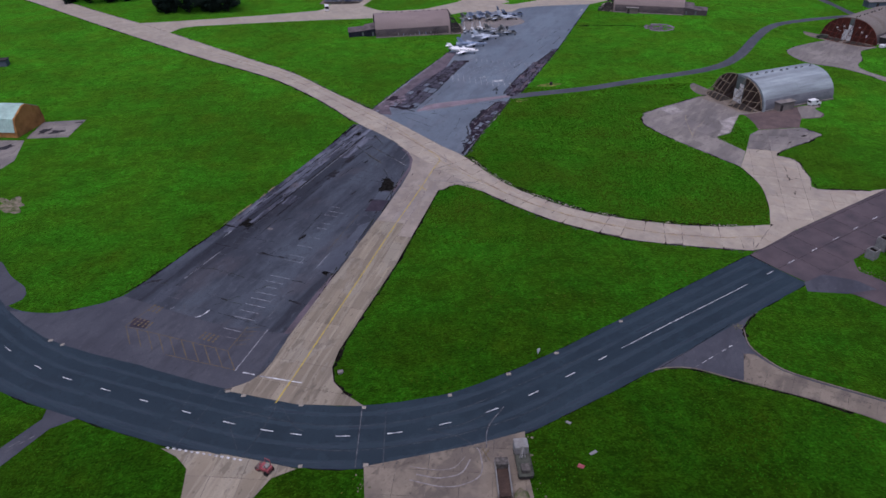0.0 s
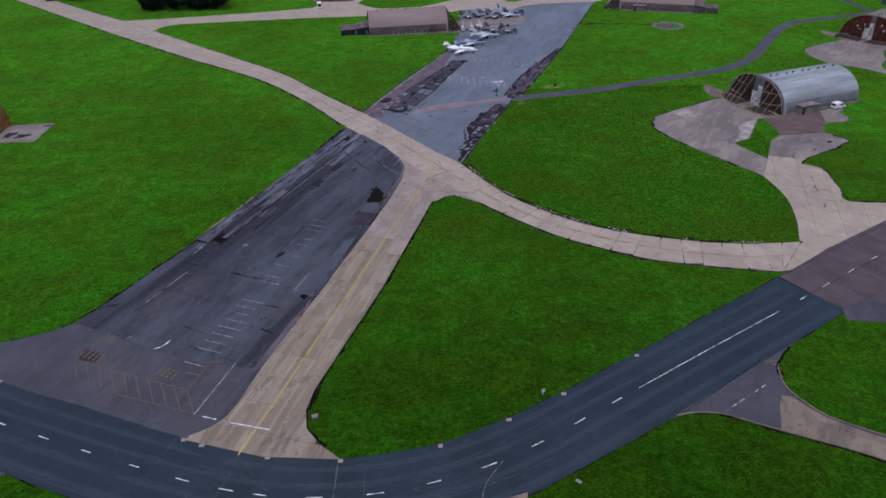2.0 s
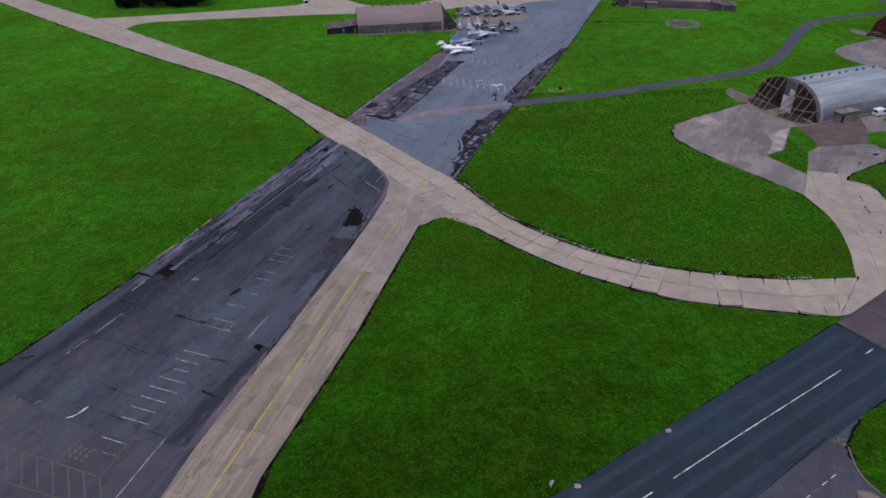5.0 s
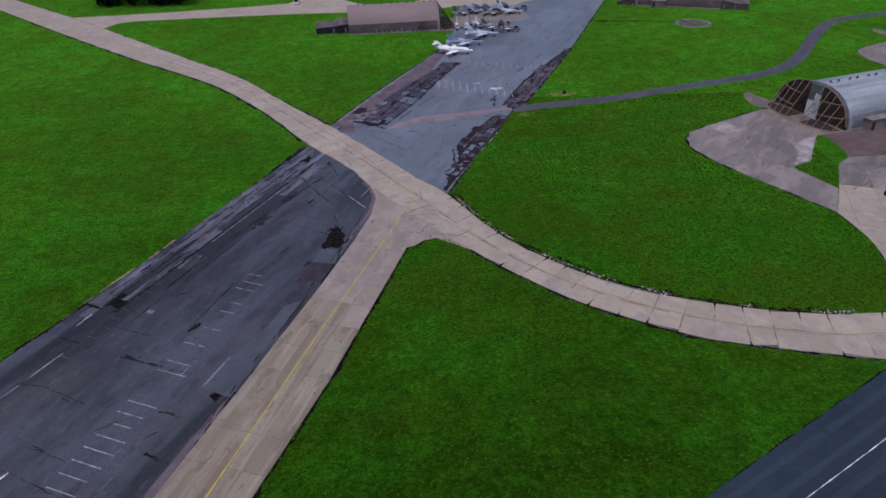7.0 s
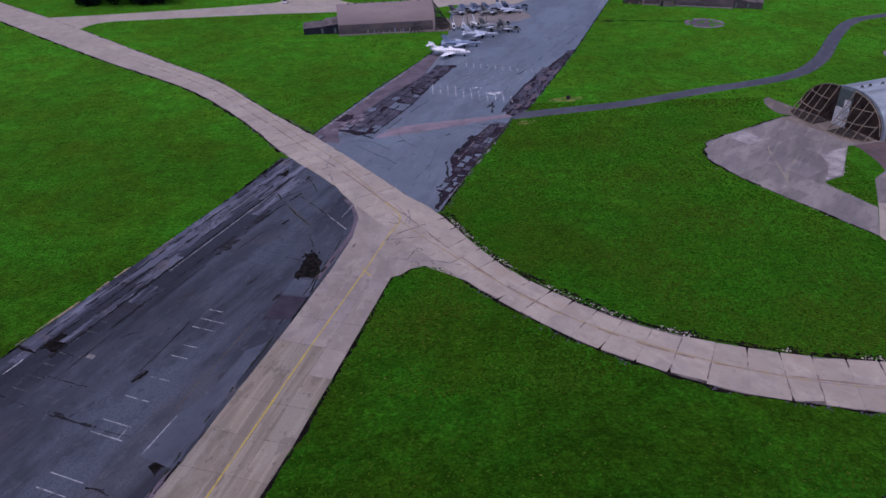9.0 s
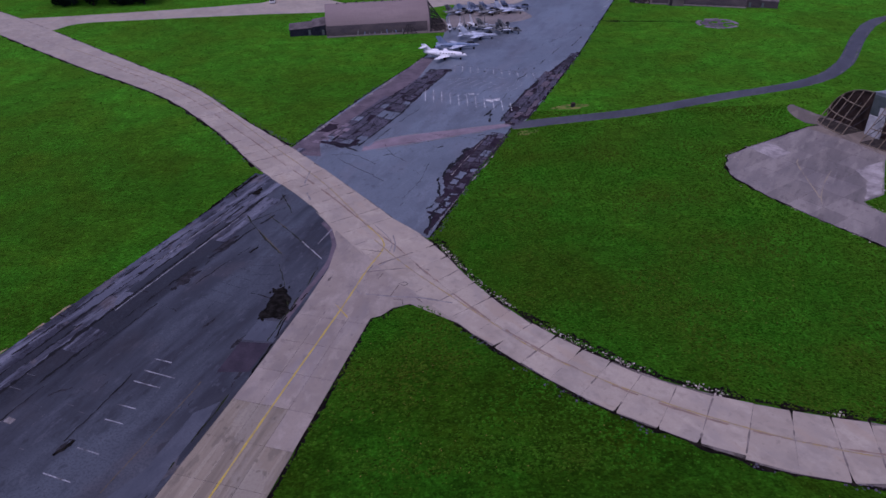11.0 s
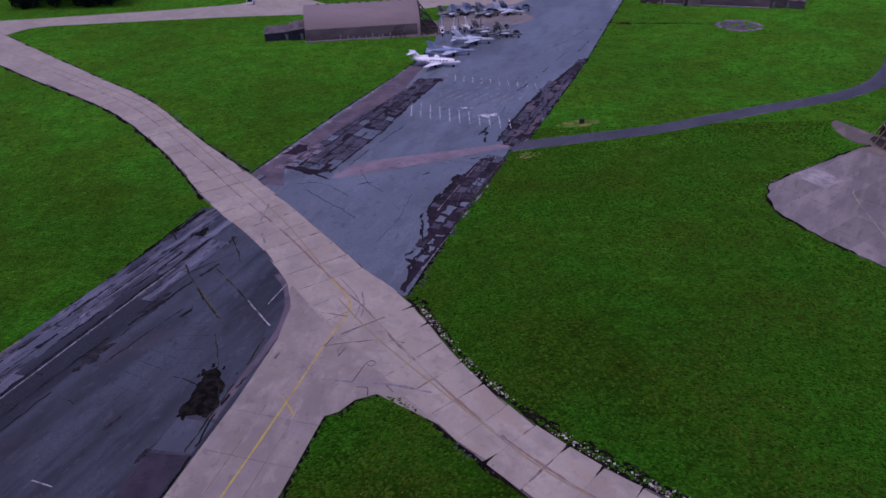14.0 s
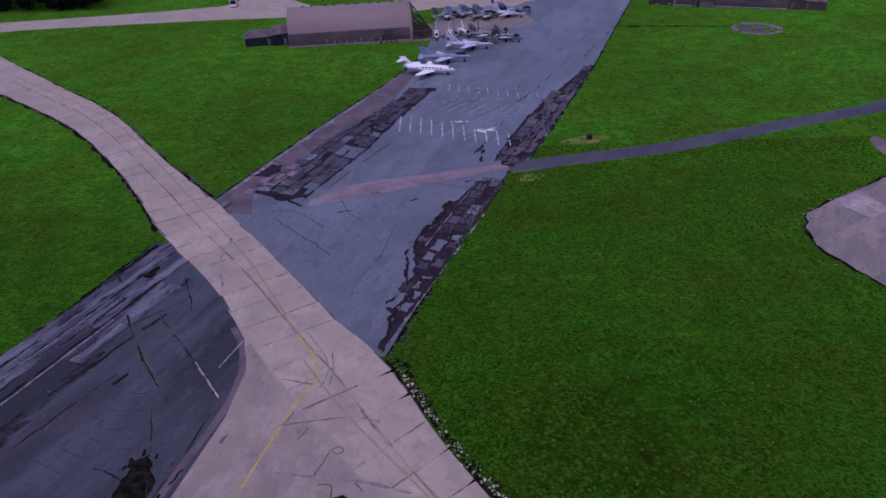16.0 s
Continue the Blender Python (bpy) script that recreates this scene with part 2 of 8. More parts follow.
UPPER = layered("parade_asphalt", (0.1192, 0.1417, 0.1645), [
    (40, 0.46, 0.58, (0.0924, 0.1047, 0.1215), 0.8, 1), (18, 0.48, 0.60, (0.1613, 0.1915, 0.2213), 0.7, 0.5), (9, 0.50, 0.62, (0.0818, 0.0913, 0.1063), 0.6, 0.4), (6, 0.52, 0.62, (0.1426, 0.1468, 0.1645), 0.5, 0.4), (3.5, 0.54, 0.64, (0.0678, 0.0747, 0.0861), 0.45, 0.35), (2.0, 0.56, 0.64, (0.1729, 0.1991, 0.2277), 0.4, 0.3),
    (1.4, 0.60, 0.67, (0.0386, 0.0421, 0.0487), 0.5, 0.6), (0.7, 0.60, 0.67, (0.2103, 0.2374, 0.2593), 0.35, 1), (0.4, 0.5, 0.6, (0.0888, 0.1021, 0.1189), 0.5, 1)], ALONG, 0.36, 0.4, 0.3, 0.01, 0.4, sheen=(0.18, (0.05, 0.05, 0.06), 6.0), tied=6.5)
BAND = surf("path_tarmac", (0.2120, 0.1690, 0.1954), (0.2650, 0.2153, 0.2418), 4.0, 0.7, 0.3, 0.01, stain=(0.1377, 0.1126, 0.1291), stain_size=6, fine=0.3, gloss=0.18)
CHUNK = layered("broken_slab", (0.0788, 0.0730, 0.0958), [
    (6, 0.50, 0.58, (0.0567, 0.0508, 0.0666), 0.8, 0.6), (2, 0.53, 0.59, (0.1011, 0.0941, 0.1207), 0.6, 0.4), (1.0, 0.55, 0.59, (0.0242, 0.0213, 0.0260), 0.8, 0.5), (0.4, 0.58, 0.62, (0.0162, 0.0144, 0.0167), 0.6, 1)], ALONG, 0.6, 0.25, 0.4, 0.015, 0.3, spread=0.2)
BLUE_CHUNK = layered("blue_grey_broken_slab", (0.0798, 0.0842, 0.1073), [
    (12, 0.47, 0.57, (0.0439, 0.0447, 0.0593), 0.9, 0.5), (5, 0.50, 0.58, (0.1461, 0.1515, 0.1867), 0.8, 0.12), (3, 0.50, 0.57, (0.0239, 0.0230, 0.0316), 0.85, 0.10), (1.4, 0.54, 0.60, (0.1794, 0.1839, 0.2194), 0.6, 0.08), (1.0, 0.55, 0.60, (0.0146, 0.0139, 0.0173), 0.8, 0.25), (2.2, 0.58, 0.63, (0.1329, 0.1036, 0.1009), 0.5, 0.5), (0.3, 0.5, 0.6, (0.0598, 0.0622, 0.0795), 0.5, 1)],
    ALONG, 0.5, 0.3, 0.4, 0.015, 0.3, spread=0.14, sheen=(0.14, (0.0448, 0.0448, 0.0523), 7.0), tied=4.5)
NAVY_WALL = surf("tarred_wall", (0.016, 0.018, 0.028), (0.034, 0.036, 0.050), 1.0, 0.8, 0.2, 0.01)
ROOF_FELT = surf("weathered_roof_felt", (0.115, 0.098, 0.100), (0.160, 0.138, 0.138), 2.0, 0.8, 0.2, 0.01, stain=(0.07, 0.06, 0.062), stain_size=3)
CHUNK_DARK = layered("dark_broken_slab", (0.0450, 0.0358, 0.0462), [
    (6, 0.50, 0.58, (0.0295, 0.0232, 0.0292), 0.8, 0.6), (2, 0.53, 0.59, (0.0605, 0.0490, 0.0611), 0.6, 0.4), (1.2, 0.52, 0.57, (0.0127, 0.0100, 0.0115), 0.85, 0.4), (0.4, 0.57, 0.62, (0.0084, 0.0069, 0.0075), 0.7, 1)], ALONG, 0.6, 0.25, 0.4, 0.015, 0.3, spread=0.22)
CONCRETE = layered("taxiway_concrete", (0.3474, 0.2965, 0.2354), [
    (22, 0.46, 0.58, (0.2934, 0.2471, 0.1988), 0.8, 1), (9, 0.48, 0.62, (0.4073, 0.3506, 0.2762), 0.7, 0.7), (4, 0.50, 0.62, (0.2755, 0.2448, 0.2114), 0.6, 0.8), (2.5, 0.52, 0.64, (0.4371, 0.3824, 0.3034), 0.5, 0.6), (1.6, 0.54, 0.64, (0.2515, 0.2153, 0.1757), 0.5, 0.7),
    (0.9, 0.60, 0.68, (0.1797, 0.1518, 0.1235), 0.4, 1), (3, 0.58, 0.66, (0.3593, 0.2706, 0.1884), 0.35, 0.3), (0.3, 0.5, 0.6, (0.3114, 0.2648, 0.2114), 0.4, 1)], radians(-38), 0.7, 0.25, 0.15, 0.006, 0.5, spread=0.06, sheen=(0.30, (0.08, 0.08, 0.08), 2.4))
YELLOW_CON = layered("tan_concrete", (0.2488, 0.2083, 0.1516), [
    (20, 0.46, 0.58, (0.1960, 0.1632, 0.1221), 0.8, 1), (4, 0.49, 0.58, (0.3072, 0.2661, 0.2021), 0.8, 0.06), (2.2, 0.51, 0.58, (0.1673, 0.1400, 0.1052), 0.7, 0.05), (6, 0.54, 0.60, (0.2683, 0.2396, 0.1915), 0.7, 0.5), (1.1, 0.54, 0.59, (0.3336, 0.2928, 0.2232), 0.5, 0.05),
    (2.4, 0.58, 0.62, (0.1284, 0.1076, 0.0842), 0.6, 0.4), (0.8, 0.62, 0.65, (0.0974, 0.0833, 0.0663), 0.6, 0.5), (0.3, 0.5, 0.6, (0.2087, 0.1770, 0.1316), 0.4, 1)], radians(16.2), 0.7, 0.25, 0.15, 0.006, 0.5, spread=0.11, sheen=(0.30, (0.0882, 0.0890, 0.0915), 2.4))
BLEND_CON = layered("junction_concrete", (0.2750, 0.2322, 0.1905), [
    (14, 0.46, 0.58, (0.2255, 0.1901, 0.1607), 0.8, 1), (5, 0.48, 0.62, (0.3355, 0.2894, 0.2431), 0.7, 0.7), (3, 0.50, 0.62, (0.2035, 0.1771, 0.1607), 0.55, 0.6), (1.6, 0.54, 0.64, (0.3575, 0.3110, 0.2616), 0.5, 0.5), (4, 0.54, 0.64, (0.2310, 0.2084, 0.2009), 0.5, 0.15),
    (1.2, 0.60, 0.67, (0.1485, 0.1242, 0.1081), 0.5, 0.6), (0.3, 0.5, 0.6, (0.2420, 0.2041, 0.1710), 0.4, 1)], radians(16.2), 0.7, 0.25, 0.15, 0.006, 0.5, spread=0.05, sheen=(0.30, (0.08, 0.08, 0.08), 2.4))
HARD = layered("hardstanding_concrete", (0.1993, 0.1757, 0.1590), [
    (18, 0.45, 0.58, (0.1375, 0.1224, 0.1179), 0.85, 0.5), (8, 0.49, 0.62, (0.2541, 0.2261, 0.1965), 0.7, 0.3), (5, 0.50, 0.62, (0.1215, 0.1076, 0.1026), 0.6, 0.15), (2.4, 0.52, 0.62, (0.2840, 0.2546, 0.2187), 0.5, 0.2), (1.4, 0.56, 0.64, (0.1036, 0.0908, 0.0848), 0.55, 0.3),
    (0.9, 0.62, 0.66, (0.0747, 0.0651, 0.0589), 0.5, 1), (0.3, 0.5, 0.6, (0.1694, 0.1490, 0.1339), 0.45, 1)], radians(35), 0.65, 0.3, 0.15, 0.006, 0.5, spread=0.16, sheen=(0.22, (0.1, 0.1, 0.1), 2.4))
YARD = layered("stained_yard_concrete", (0.1828, 0.1496, 0.1162), [
    (24, 0.46, 0.56, (0.1279, 0.1053, 0.0873), 0.9, 1), (10, 0.51, 0.58, (0.2322, 0.1931, 0.1478), 0.8, 1), (6, 0.53, 0.60, (0.1033, 0.0853, 0.0712), 0.7, 0.5), (3, 0.55, 0.60, (0.2467, 0.2073, 0.1579), 0.5, 0.4), (1.5, 0.58, 0.62, (0.0886, 0.0719, 0.0578), 0.6, 0.5),
    (0.9, 0.62, 0.65, (0.0594, 0.0477, 0.0363), 0.6, 1), (0.3, 0.5, 0.6, (0.1581, 0.1304, 0.1015), 0.4, 1)], radians(35), 0.65, 0.3, 0.15, 0.006, 0.5, spread=0.05, sheen=(0.30, (0.08, 0.08, 0.08), 2.4))
JOINT = surf("joint_filler", (0.1688, 0.1438, 0.1288), (0.2313, 0.2000, 0.1787), 0.8, 0.95, 0.3, 0.01, stain=(0.0438, 0.0363, 0.0312), stain_size=4.0, stain_at=0.52)
RED_TARMAC = surf("purple_red_tarmac", (0.082, 0.063, 0.070), (0.108, 0.085, 0.091), 4.0, 0.7, 0.3, 0.01, stain=(0.062, 0.052, 0.060), stain_size=7, spread=0.05, fine=0.3, gloss=0.18)
RED_CON = surf("rust_stained_concrete", (0.120, 0.086, 0.082), (0.155, 0.113, 0.105), 2.5, 0.8, 0.3, 0.01, stain=(0.090, 0.068, 0.070), stain_size=4, fine=0.25)
SOIL = surf("dark_soil", (0.005, 0.0045, 0.004), (0.012, 0.010, 0.009), 0.8, 1.0, 0.8, 0.05, stain=(0.024, 0.020, 0.016), stain_size=1.5, stain_at=0.60, gloss=0.0)
BARE = surf("worn_yellow_grass", (0.1470, 0.1610, 0.0308), (0.2380, 0.2240, 0.0700), 0.7, 1.0, 0.5, 0.03, stain=(0.0420, 0.1260, 0.0112), stain_size=2.0, stain_at=0.52)
WHITE_LINE = surf("worn_white_paint", (0.5750, 0.5842, 0.6016), (0.7750, 0.7874, 0.7936), 0.5, 0.7, 0.1, 0.003, stain=(0.15, 0.15, 0.17), stain_size=1.2, stain_at=0.54)
FADED_LINE = surf("faded_white_paint", (0.13, 0.13, 0.14), (0.21, 0.21, 0.22), 0.4, 0.8, 0.1, 0.003, stain=(0.065, 0.065, 0.075), stain_size=1.0, stain_at=0.52)
YELLOW_LINE = surf("yellow_paint", (0.4435, 0.3274, 0.0552), (0.5491, 0.4118, 0.0828), 0.5, 0.8, 0.1, 0.003, stain=(0.30, 0.23, 0.10), stain_size=1.5, stain_at=0.60)
BAY_WHITE = surf("worn_bay_paint", (0.2800, 0.2870, 0.3080), (0.4060, 0.4130, 0.4340), 0.4, 0.8, 0.1, 0.003, stain=(0.10, 0.10, 0.11), stain_size=1.0, stain_at=0.55)
FADED_YELLOW = surf("faded_yellow_paint", (0.1328, 0.1009, 0.0540), (0.1860, 0.1435, 0.0732), 0.4, 0.8, 0.1, 0.003, stain=(0.1063, 0.0938, 0.0825), stain_size=1.0, stain_at=0.52)
WORN_YELLOW = surf("worn_yellow_on_concrete", (0.3055, 0.2313, 0.1000), (0.3705, 0.2775, 0.1120), 0.5, 0.8, 0.1, 0.003, stain=(0.24, 0.215, 0.20), stain_size=1.5, stain_at=0.52)
GUIDE = surf("worn_guide_line", (0.30, 0.25, 0.18), (0.38, 0.32, 0.23), 0.5, 0.8, 0.1, 0.003, stain=(0.22, 0.19, 0.16), stain_size=1.5, stain_at=0.55)
CRUMB = surf("concrete_rubble", (0.2580, 0.2244, 0.1888), (0.4692, 0.4207, 0.3570), 0.4, 0.95, 0.6, 0.03, islands=0.65)
SHELL_BROWN = surf("brown_shelter_concrete", (0.2078, 0.1626, 0.1566), (0.2740, 0.2197, 0.2078), 3.0, 0.8, 0.2, 0.01, stain=(0.1344, 0.1075, 0.1075), stain_size=6, stain_at=0.58, fine=0.5, grain=0.08, amount=0.6, stretch=(radians(90), 0.2), gloss=0.18)
SHELL_GREY = surf("grey_shelter_concrete", (0.2297, 0.2682, 0.2904), (0.3841, 0.4454, 0.4727), 1.6, 0.75, 0.15, 0.01, stain=(0.1700, 0.1880, 0.2100), stain_size=4, stain_at=0.51, fine=0.5, grain=0.07, amount=0.9, stretch=(radians(90), 0.12), gloss=0.18)
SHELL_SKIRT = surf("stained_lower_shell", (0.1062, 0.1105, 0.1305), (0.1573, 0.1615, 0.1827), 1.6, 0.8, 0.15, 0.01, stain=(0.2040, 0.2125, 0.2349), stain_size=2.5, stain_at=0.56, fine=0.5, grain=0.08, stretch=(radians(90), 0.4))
# Curve's shade on the lower shell, put into the colour, with paler stains.
SKIRT_BROWN = surf("stained_brown_with_shade", (0.0624, 0.0528, 0.0592), (0.0920, 0.0768, 0.0800), 1.6, 0.8, 0.15, 0.01, stain=(0.1200, 0.1000, 0.0960), stain_size=2.5, stain_at=0.58, fine=0.5, grain=0.08, stretch=(radians(90), 0.4))
SHELL_TAN = surf("tan_shelter_concrete", (0.17, 0.150, 0.136), (0.225, 0.198, 0.180), 2.4, 0.9, 0.25, 0.02, stain=(0.15, 0.125, 0.11), stain_size=5, stain_at=0.58, fine=0.25)
SPOIL = surf("sandy_spoil", (0.1500, 0.1275, 0.0900), (0.2550, 0.2175, 0.1650), 0.7, 1.0, 0.6, 0.04, stain=(0.0525, 0.0825, 0.0180), stain_size=1.5, stain_at=0.54)
DARK_STEEL = surf("dark_steel", (0.030, 0.028, 0.030), (0.055, 0.050, 0.050), 0.8, 0.7, 0.2, 0.01)
RUST_DOOR = surf("rusty_brown_door", (0.0450, 0.0315, 0.0270), (0.0870, 0.0570, 0.0450), 1.2, 0.85, 0.3, 0.01, stain=(0.028, 0.020, 0.018), stain_size=3)
RED_DOOR = surf("red_oxide_door", (0.060, 0.020, 0.016), (0.100, 0.032, 0.024), 1.4, 0.85, 0.3, 0.01, stain=(0.09, 0.03, 0.022), stain_size=2.5, stain_at=0.55)
SILL_DARK = surf("dark_sill_concrete", (0.024, 0.020, 0.018), (0.046, 0.039, 0.034), 0.9, 0.7, 0.2, 0.01, stain=(0.085, 0.072, 0.060), stain_size=1.4, stain_at=0.58)
FRAME_TAN = surf("tan_door_bracing", (0.20, 0.16, 0.115), (0.28, 0.225, 0.165), 0.8, 0.8, 0.2, 0.01)
FRAME_RED = surf("red_door_bracing", (0.11, 0.032, 0.024), (0.15, 0.045, 0.034), 0.8, 0.8, 0.2, 0.01)
PANEL_WHITE = surf("white_panel", (0.62, 0.62, 0.62), (0.74, 0.74, 0.73), 0.8, 0.7, 0.1, 0.005, stain=(0.4, 0.4, 0.4), stain_size=2)
GREEN_GREY = surf("green_grey_steel", (0.10, 0.125, 0.12), (0.14, 0.165, 0.16), 1.0, 0.7, 0.1, 0.005)
MINT = surf("mint_green_roof", (0.36, 0.53, 0.47), (0.44, 0.60, 0.54), 1.2, 0.6, 0.1, 0.005, stain=(0.30, 0.42, 0.38), stain_size=3)
ORANGE = surf("ochre_plaster", (0.46, 0.215, 0.07), (0.54, 0.26, 0.095), 1.5, 0.9, 0.2, 0.01, stain=(0.29, 0.135, 0.05), stain_size=4)
PAINT_WHITE = surf("white_aircraft_paint", (0.7992, 0.8100, 0.8239), (0.8856, 0.8964, 0.8988), 1.5, 0.45, 0.0, stain=(0.6480, 0.6588, 0.6848), stain_size=3, stain_at=0.62)
PAINT_BLUE = surf("blue_grey_aircraft_paint", (0.1495, 0.2135, 0.3380), (0.2185, 0.2928, 0.4160), 2.0, 0.5, 0.0, stain=(0.34, 0.38, 0.44), stain_size=2.5, stain_at=0.56)
PAINT_GREY = surf("pale_grey_aircraft_paint", (0.4600, 0.5124, 0.5980), (0.5980, 0.6588, 0.7410), 1.6, 0.5, 0.0, stain=(0.22, 0.24, 0.27), stain_size=2.2, stain_at=0.57)
PAINT_DARK = surf("dark_camouflage_paint", (0.0374, 0.0408, 0.0442), (0.0850, 0.0918, 0.0918), 1.4, 0.6, 0.0, stain=(0.34, 0.35, 0.35), stain_size=1.6, stain_at=0.54)
PAINT_NAVY = surf("navy_camouflage_paint", (0.0390, 0.0630, 0.1190), (0.0910, 0.1350, 0.2210), 1.4, 0.6, 0.0, stain=(0.40, 0.43, 0.48), stain_size=1.6, stain_at=0.54)
GLASS = surf("dark_glazing", (0.012, 0.014, 0.018), (0.02, 0.022, 0.026), 1.0, 0.12, 0.0)
RUBBER = surf("black_rubber", (0.014, 0.014, 0.014), (0.025, 0.025, 0.025), 0.4, 0.9, 0.1, 0.005)
RED_PAINT = surf("faded_red_paint", (0.27, 0.06, 0.07), (0.36, 0.11, 0.12), 0.6, 0.6, 0.1, 0.005)
VAN_WHITE = surf("white_van_paint", (0.72, 0.73, 0.75), (0.80, 0.80, 0.81), 0.8, 0.4, 0.0)
OLIVE = surf("olive_drab_paint", (0.05, 0.055, 0.045), (0.09, 0.095, 0.08), 0.6, 0.7, 0.1, 0.005)
PALE_GREY = surf("pale_grey_sheet", (0.19, 0.19, 0.19), (0.29, 0.285, 0.275), 0.8, 0.8, 0.1, 0.005, stain=(0.2, 0.19, 0.18), stain_size=1.0)
WORN_STEEL = surf("weathered_machine_paint", (0.055, 0.050, 0.046), (0.105, 0.095, 0.088), 0.5, 0.8, 0.2, 0.01, stain=(0.17, 0.155, 0.14), stain_size=0.9, stain_at=0.58)
LEAF = surf("dark_leaves", (0.006, 0.013, 0.012), (0.014, 0.026, 0.018), 2.5, 0.8, 0.0, stain=(0.010, 0.020, 0.014), stain_size=5)
BARK = surf("bark", (0.05, 0.04, 0.03), (0.09, 0.075, 0.055), 0.3, 0.95, 0.5, 0.03)
SHED_BLUE = surf("blue_grey_cladding", (0.10, 0.12, 0.16), (0.14, 0.16, 0.20), 1.0, 0.7, 0.1, 0.005)

# ---- building helpers ----
from mathutils.geometry import tessellate_polygon

rng = random.Random(7)


def mesh_of(name, bm, material):
    me = bpy.data.meshes.new(name)
    bm.normal_update()
    bm.to_mesh(me)
    bm.free()
    me.materials.append(material)
    return me


def part(name, bm, material, parent=None, label="", smooth=False):
    """Links a bmesh as one mesh object under a thing or a part."""
    me = mesh_of(name, bm, material)
    if smooth:
        for p in me.polygons:
            p.use_smooth = True
    ob = new(name, me)
    if parent:
        ob.parent = parent
    return tagged(ob, label)


def curve(pts, step=1.5):
    """A smooth line through plan points, cut every step metres."""
    p = [Vector(q).to_2d() for q in pts]
    p = [2 * p[0] - p[1], *p, 2 * p[-1] - p[-2]]
    out = []
    for a, b, c, d in zip(p, p[1:], p[2:], p[3:]):
        n = max(1, int((c - b).length / step))
        for i in range(n):
            t = i / n
            out.append(0.5 * (2 * b + (c - a) * t + (2 * a - 5 * b + 4 * c - d) * t * t + (3 * b - a - 3 * c + d) * t**3))
    return [*out, p[-2]]


def straight(pts, step=1.5):
    out = []
    for a, b in zip(pts, pts[1:]):
        a, b = Vector(a).to_2d(), Vector(b).to_2d()
        n = max(1, int((b - a).length / step))
        out += [a.lerp(b, i / n) for i in range(n)]
    return [*out, Vector(pts[-1]).to_2d()]


def ragged(pts, size=0.25, scale=0.5):
    """The same line with a worn, uneven course."""
    out = []
    for p in pts:
        v = noise.noise_vector((p.x * scale, p.y * scale, 3.7)) + 0.6 * noise.noise_vector((p.x * scale * 3.3, p.y * scale * 3.3, 9.1))
        out.append(p + Vector((v.x, v.y)) * size)
    return out


def area(p):
    return 0.5 * sum(a[0] * b[1] - b[0] * a[1] for a, b in zip(p, [*p[1:], p[0]]))


def plate(bm, pts, top, thick=0.05):
    """A flat plate with this outline into bm, its top at that height."""
    pts = list(pts)
    if area(pts) < 0:
        pts.reverse()
    hi = [bm.verts.new((p[0], p[1], top)) for p in pts]
    lo = [bm.verts.new((p[0], p[1], top - thick)) for p in pts]
    if len(pts) > 4:
        for tri in tessellate_polygon([[(p[0], p[1], 0.0) for p in pts]]):
            three = [hi[i] for i in tri]
            if area([v.co for v in three]) < 0:
                three.reverse()
            if bm.faces.get(three) is None:
                bm.faces.new(three)
    else:
        bm.faces.new(hi)
    for i in range(len(pts)):
        j = (i + 1) % len(pts)
        bm.faces.new((lo[i], lo[j], hi[j], hi[i]))


def sheet(name, pts, top, material, parent=None, label="", thick=0.05):
    bm = bmesh.new()
    plate(bm, pts, top, thick)
    return part(name, bm, material, parent, label)


def pavement(name, pts, top, material, label, category):
    return tagged(sheet(name, pts, top, material), label, category, kind="structure")


def ribbon(bm, pts, width, top, thick=0.006):
    """A painted or laid stripe along a line."""
    n = len(pts)
    hi, half = [], width / 2
    for i, p in enumerate(pts):
        d = (pts[min(i + 1, n - 1)] - pts[max(i - 1, 0)]).normalized()
        s = Vector((-d.y, d.x)) * half
        hi.append((bm.verts.new((p.x + s.x, p.y + s.y, top)), bm.verts.new((p.x - s.x, p.y - s.y, top))))
    for a, b in zip(hi, hi[1:]):
        bm.faces.new((a[0], a[1], b[1], b[0]))


def stripe(name, pts, width, top, material, parent, label=""):
    bm = bmesh.new()
    ribbon(bm, [Vector(p).to_2d() for p in pts], width, top)
    return part(name, bm, material, parent, label)


def cut(poly, at, way):
    """The part of poly on the side of a line that way points to."""
    out = []
    for a, b in zip(poly, [*poly[1:], *poly[:1]]):
        da, db = (a - at).dot(way), (b - at).dot(way)
        if da >= 0:
            out.append(a)
        if da * db < 0:
            out.append(a.lerp(b, da / (da - db)))
    return out


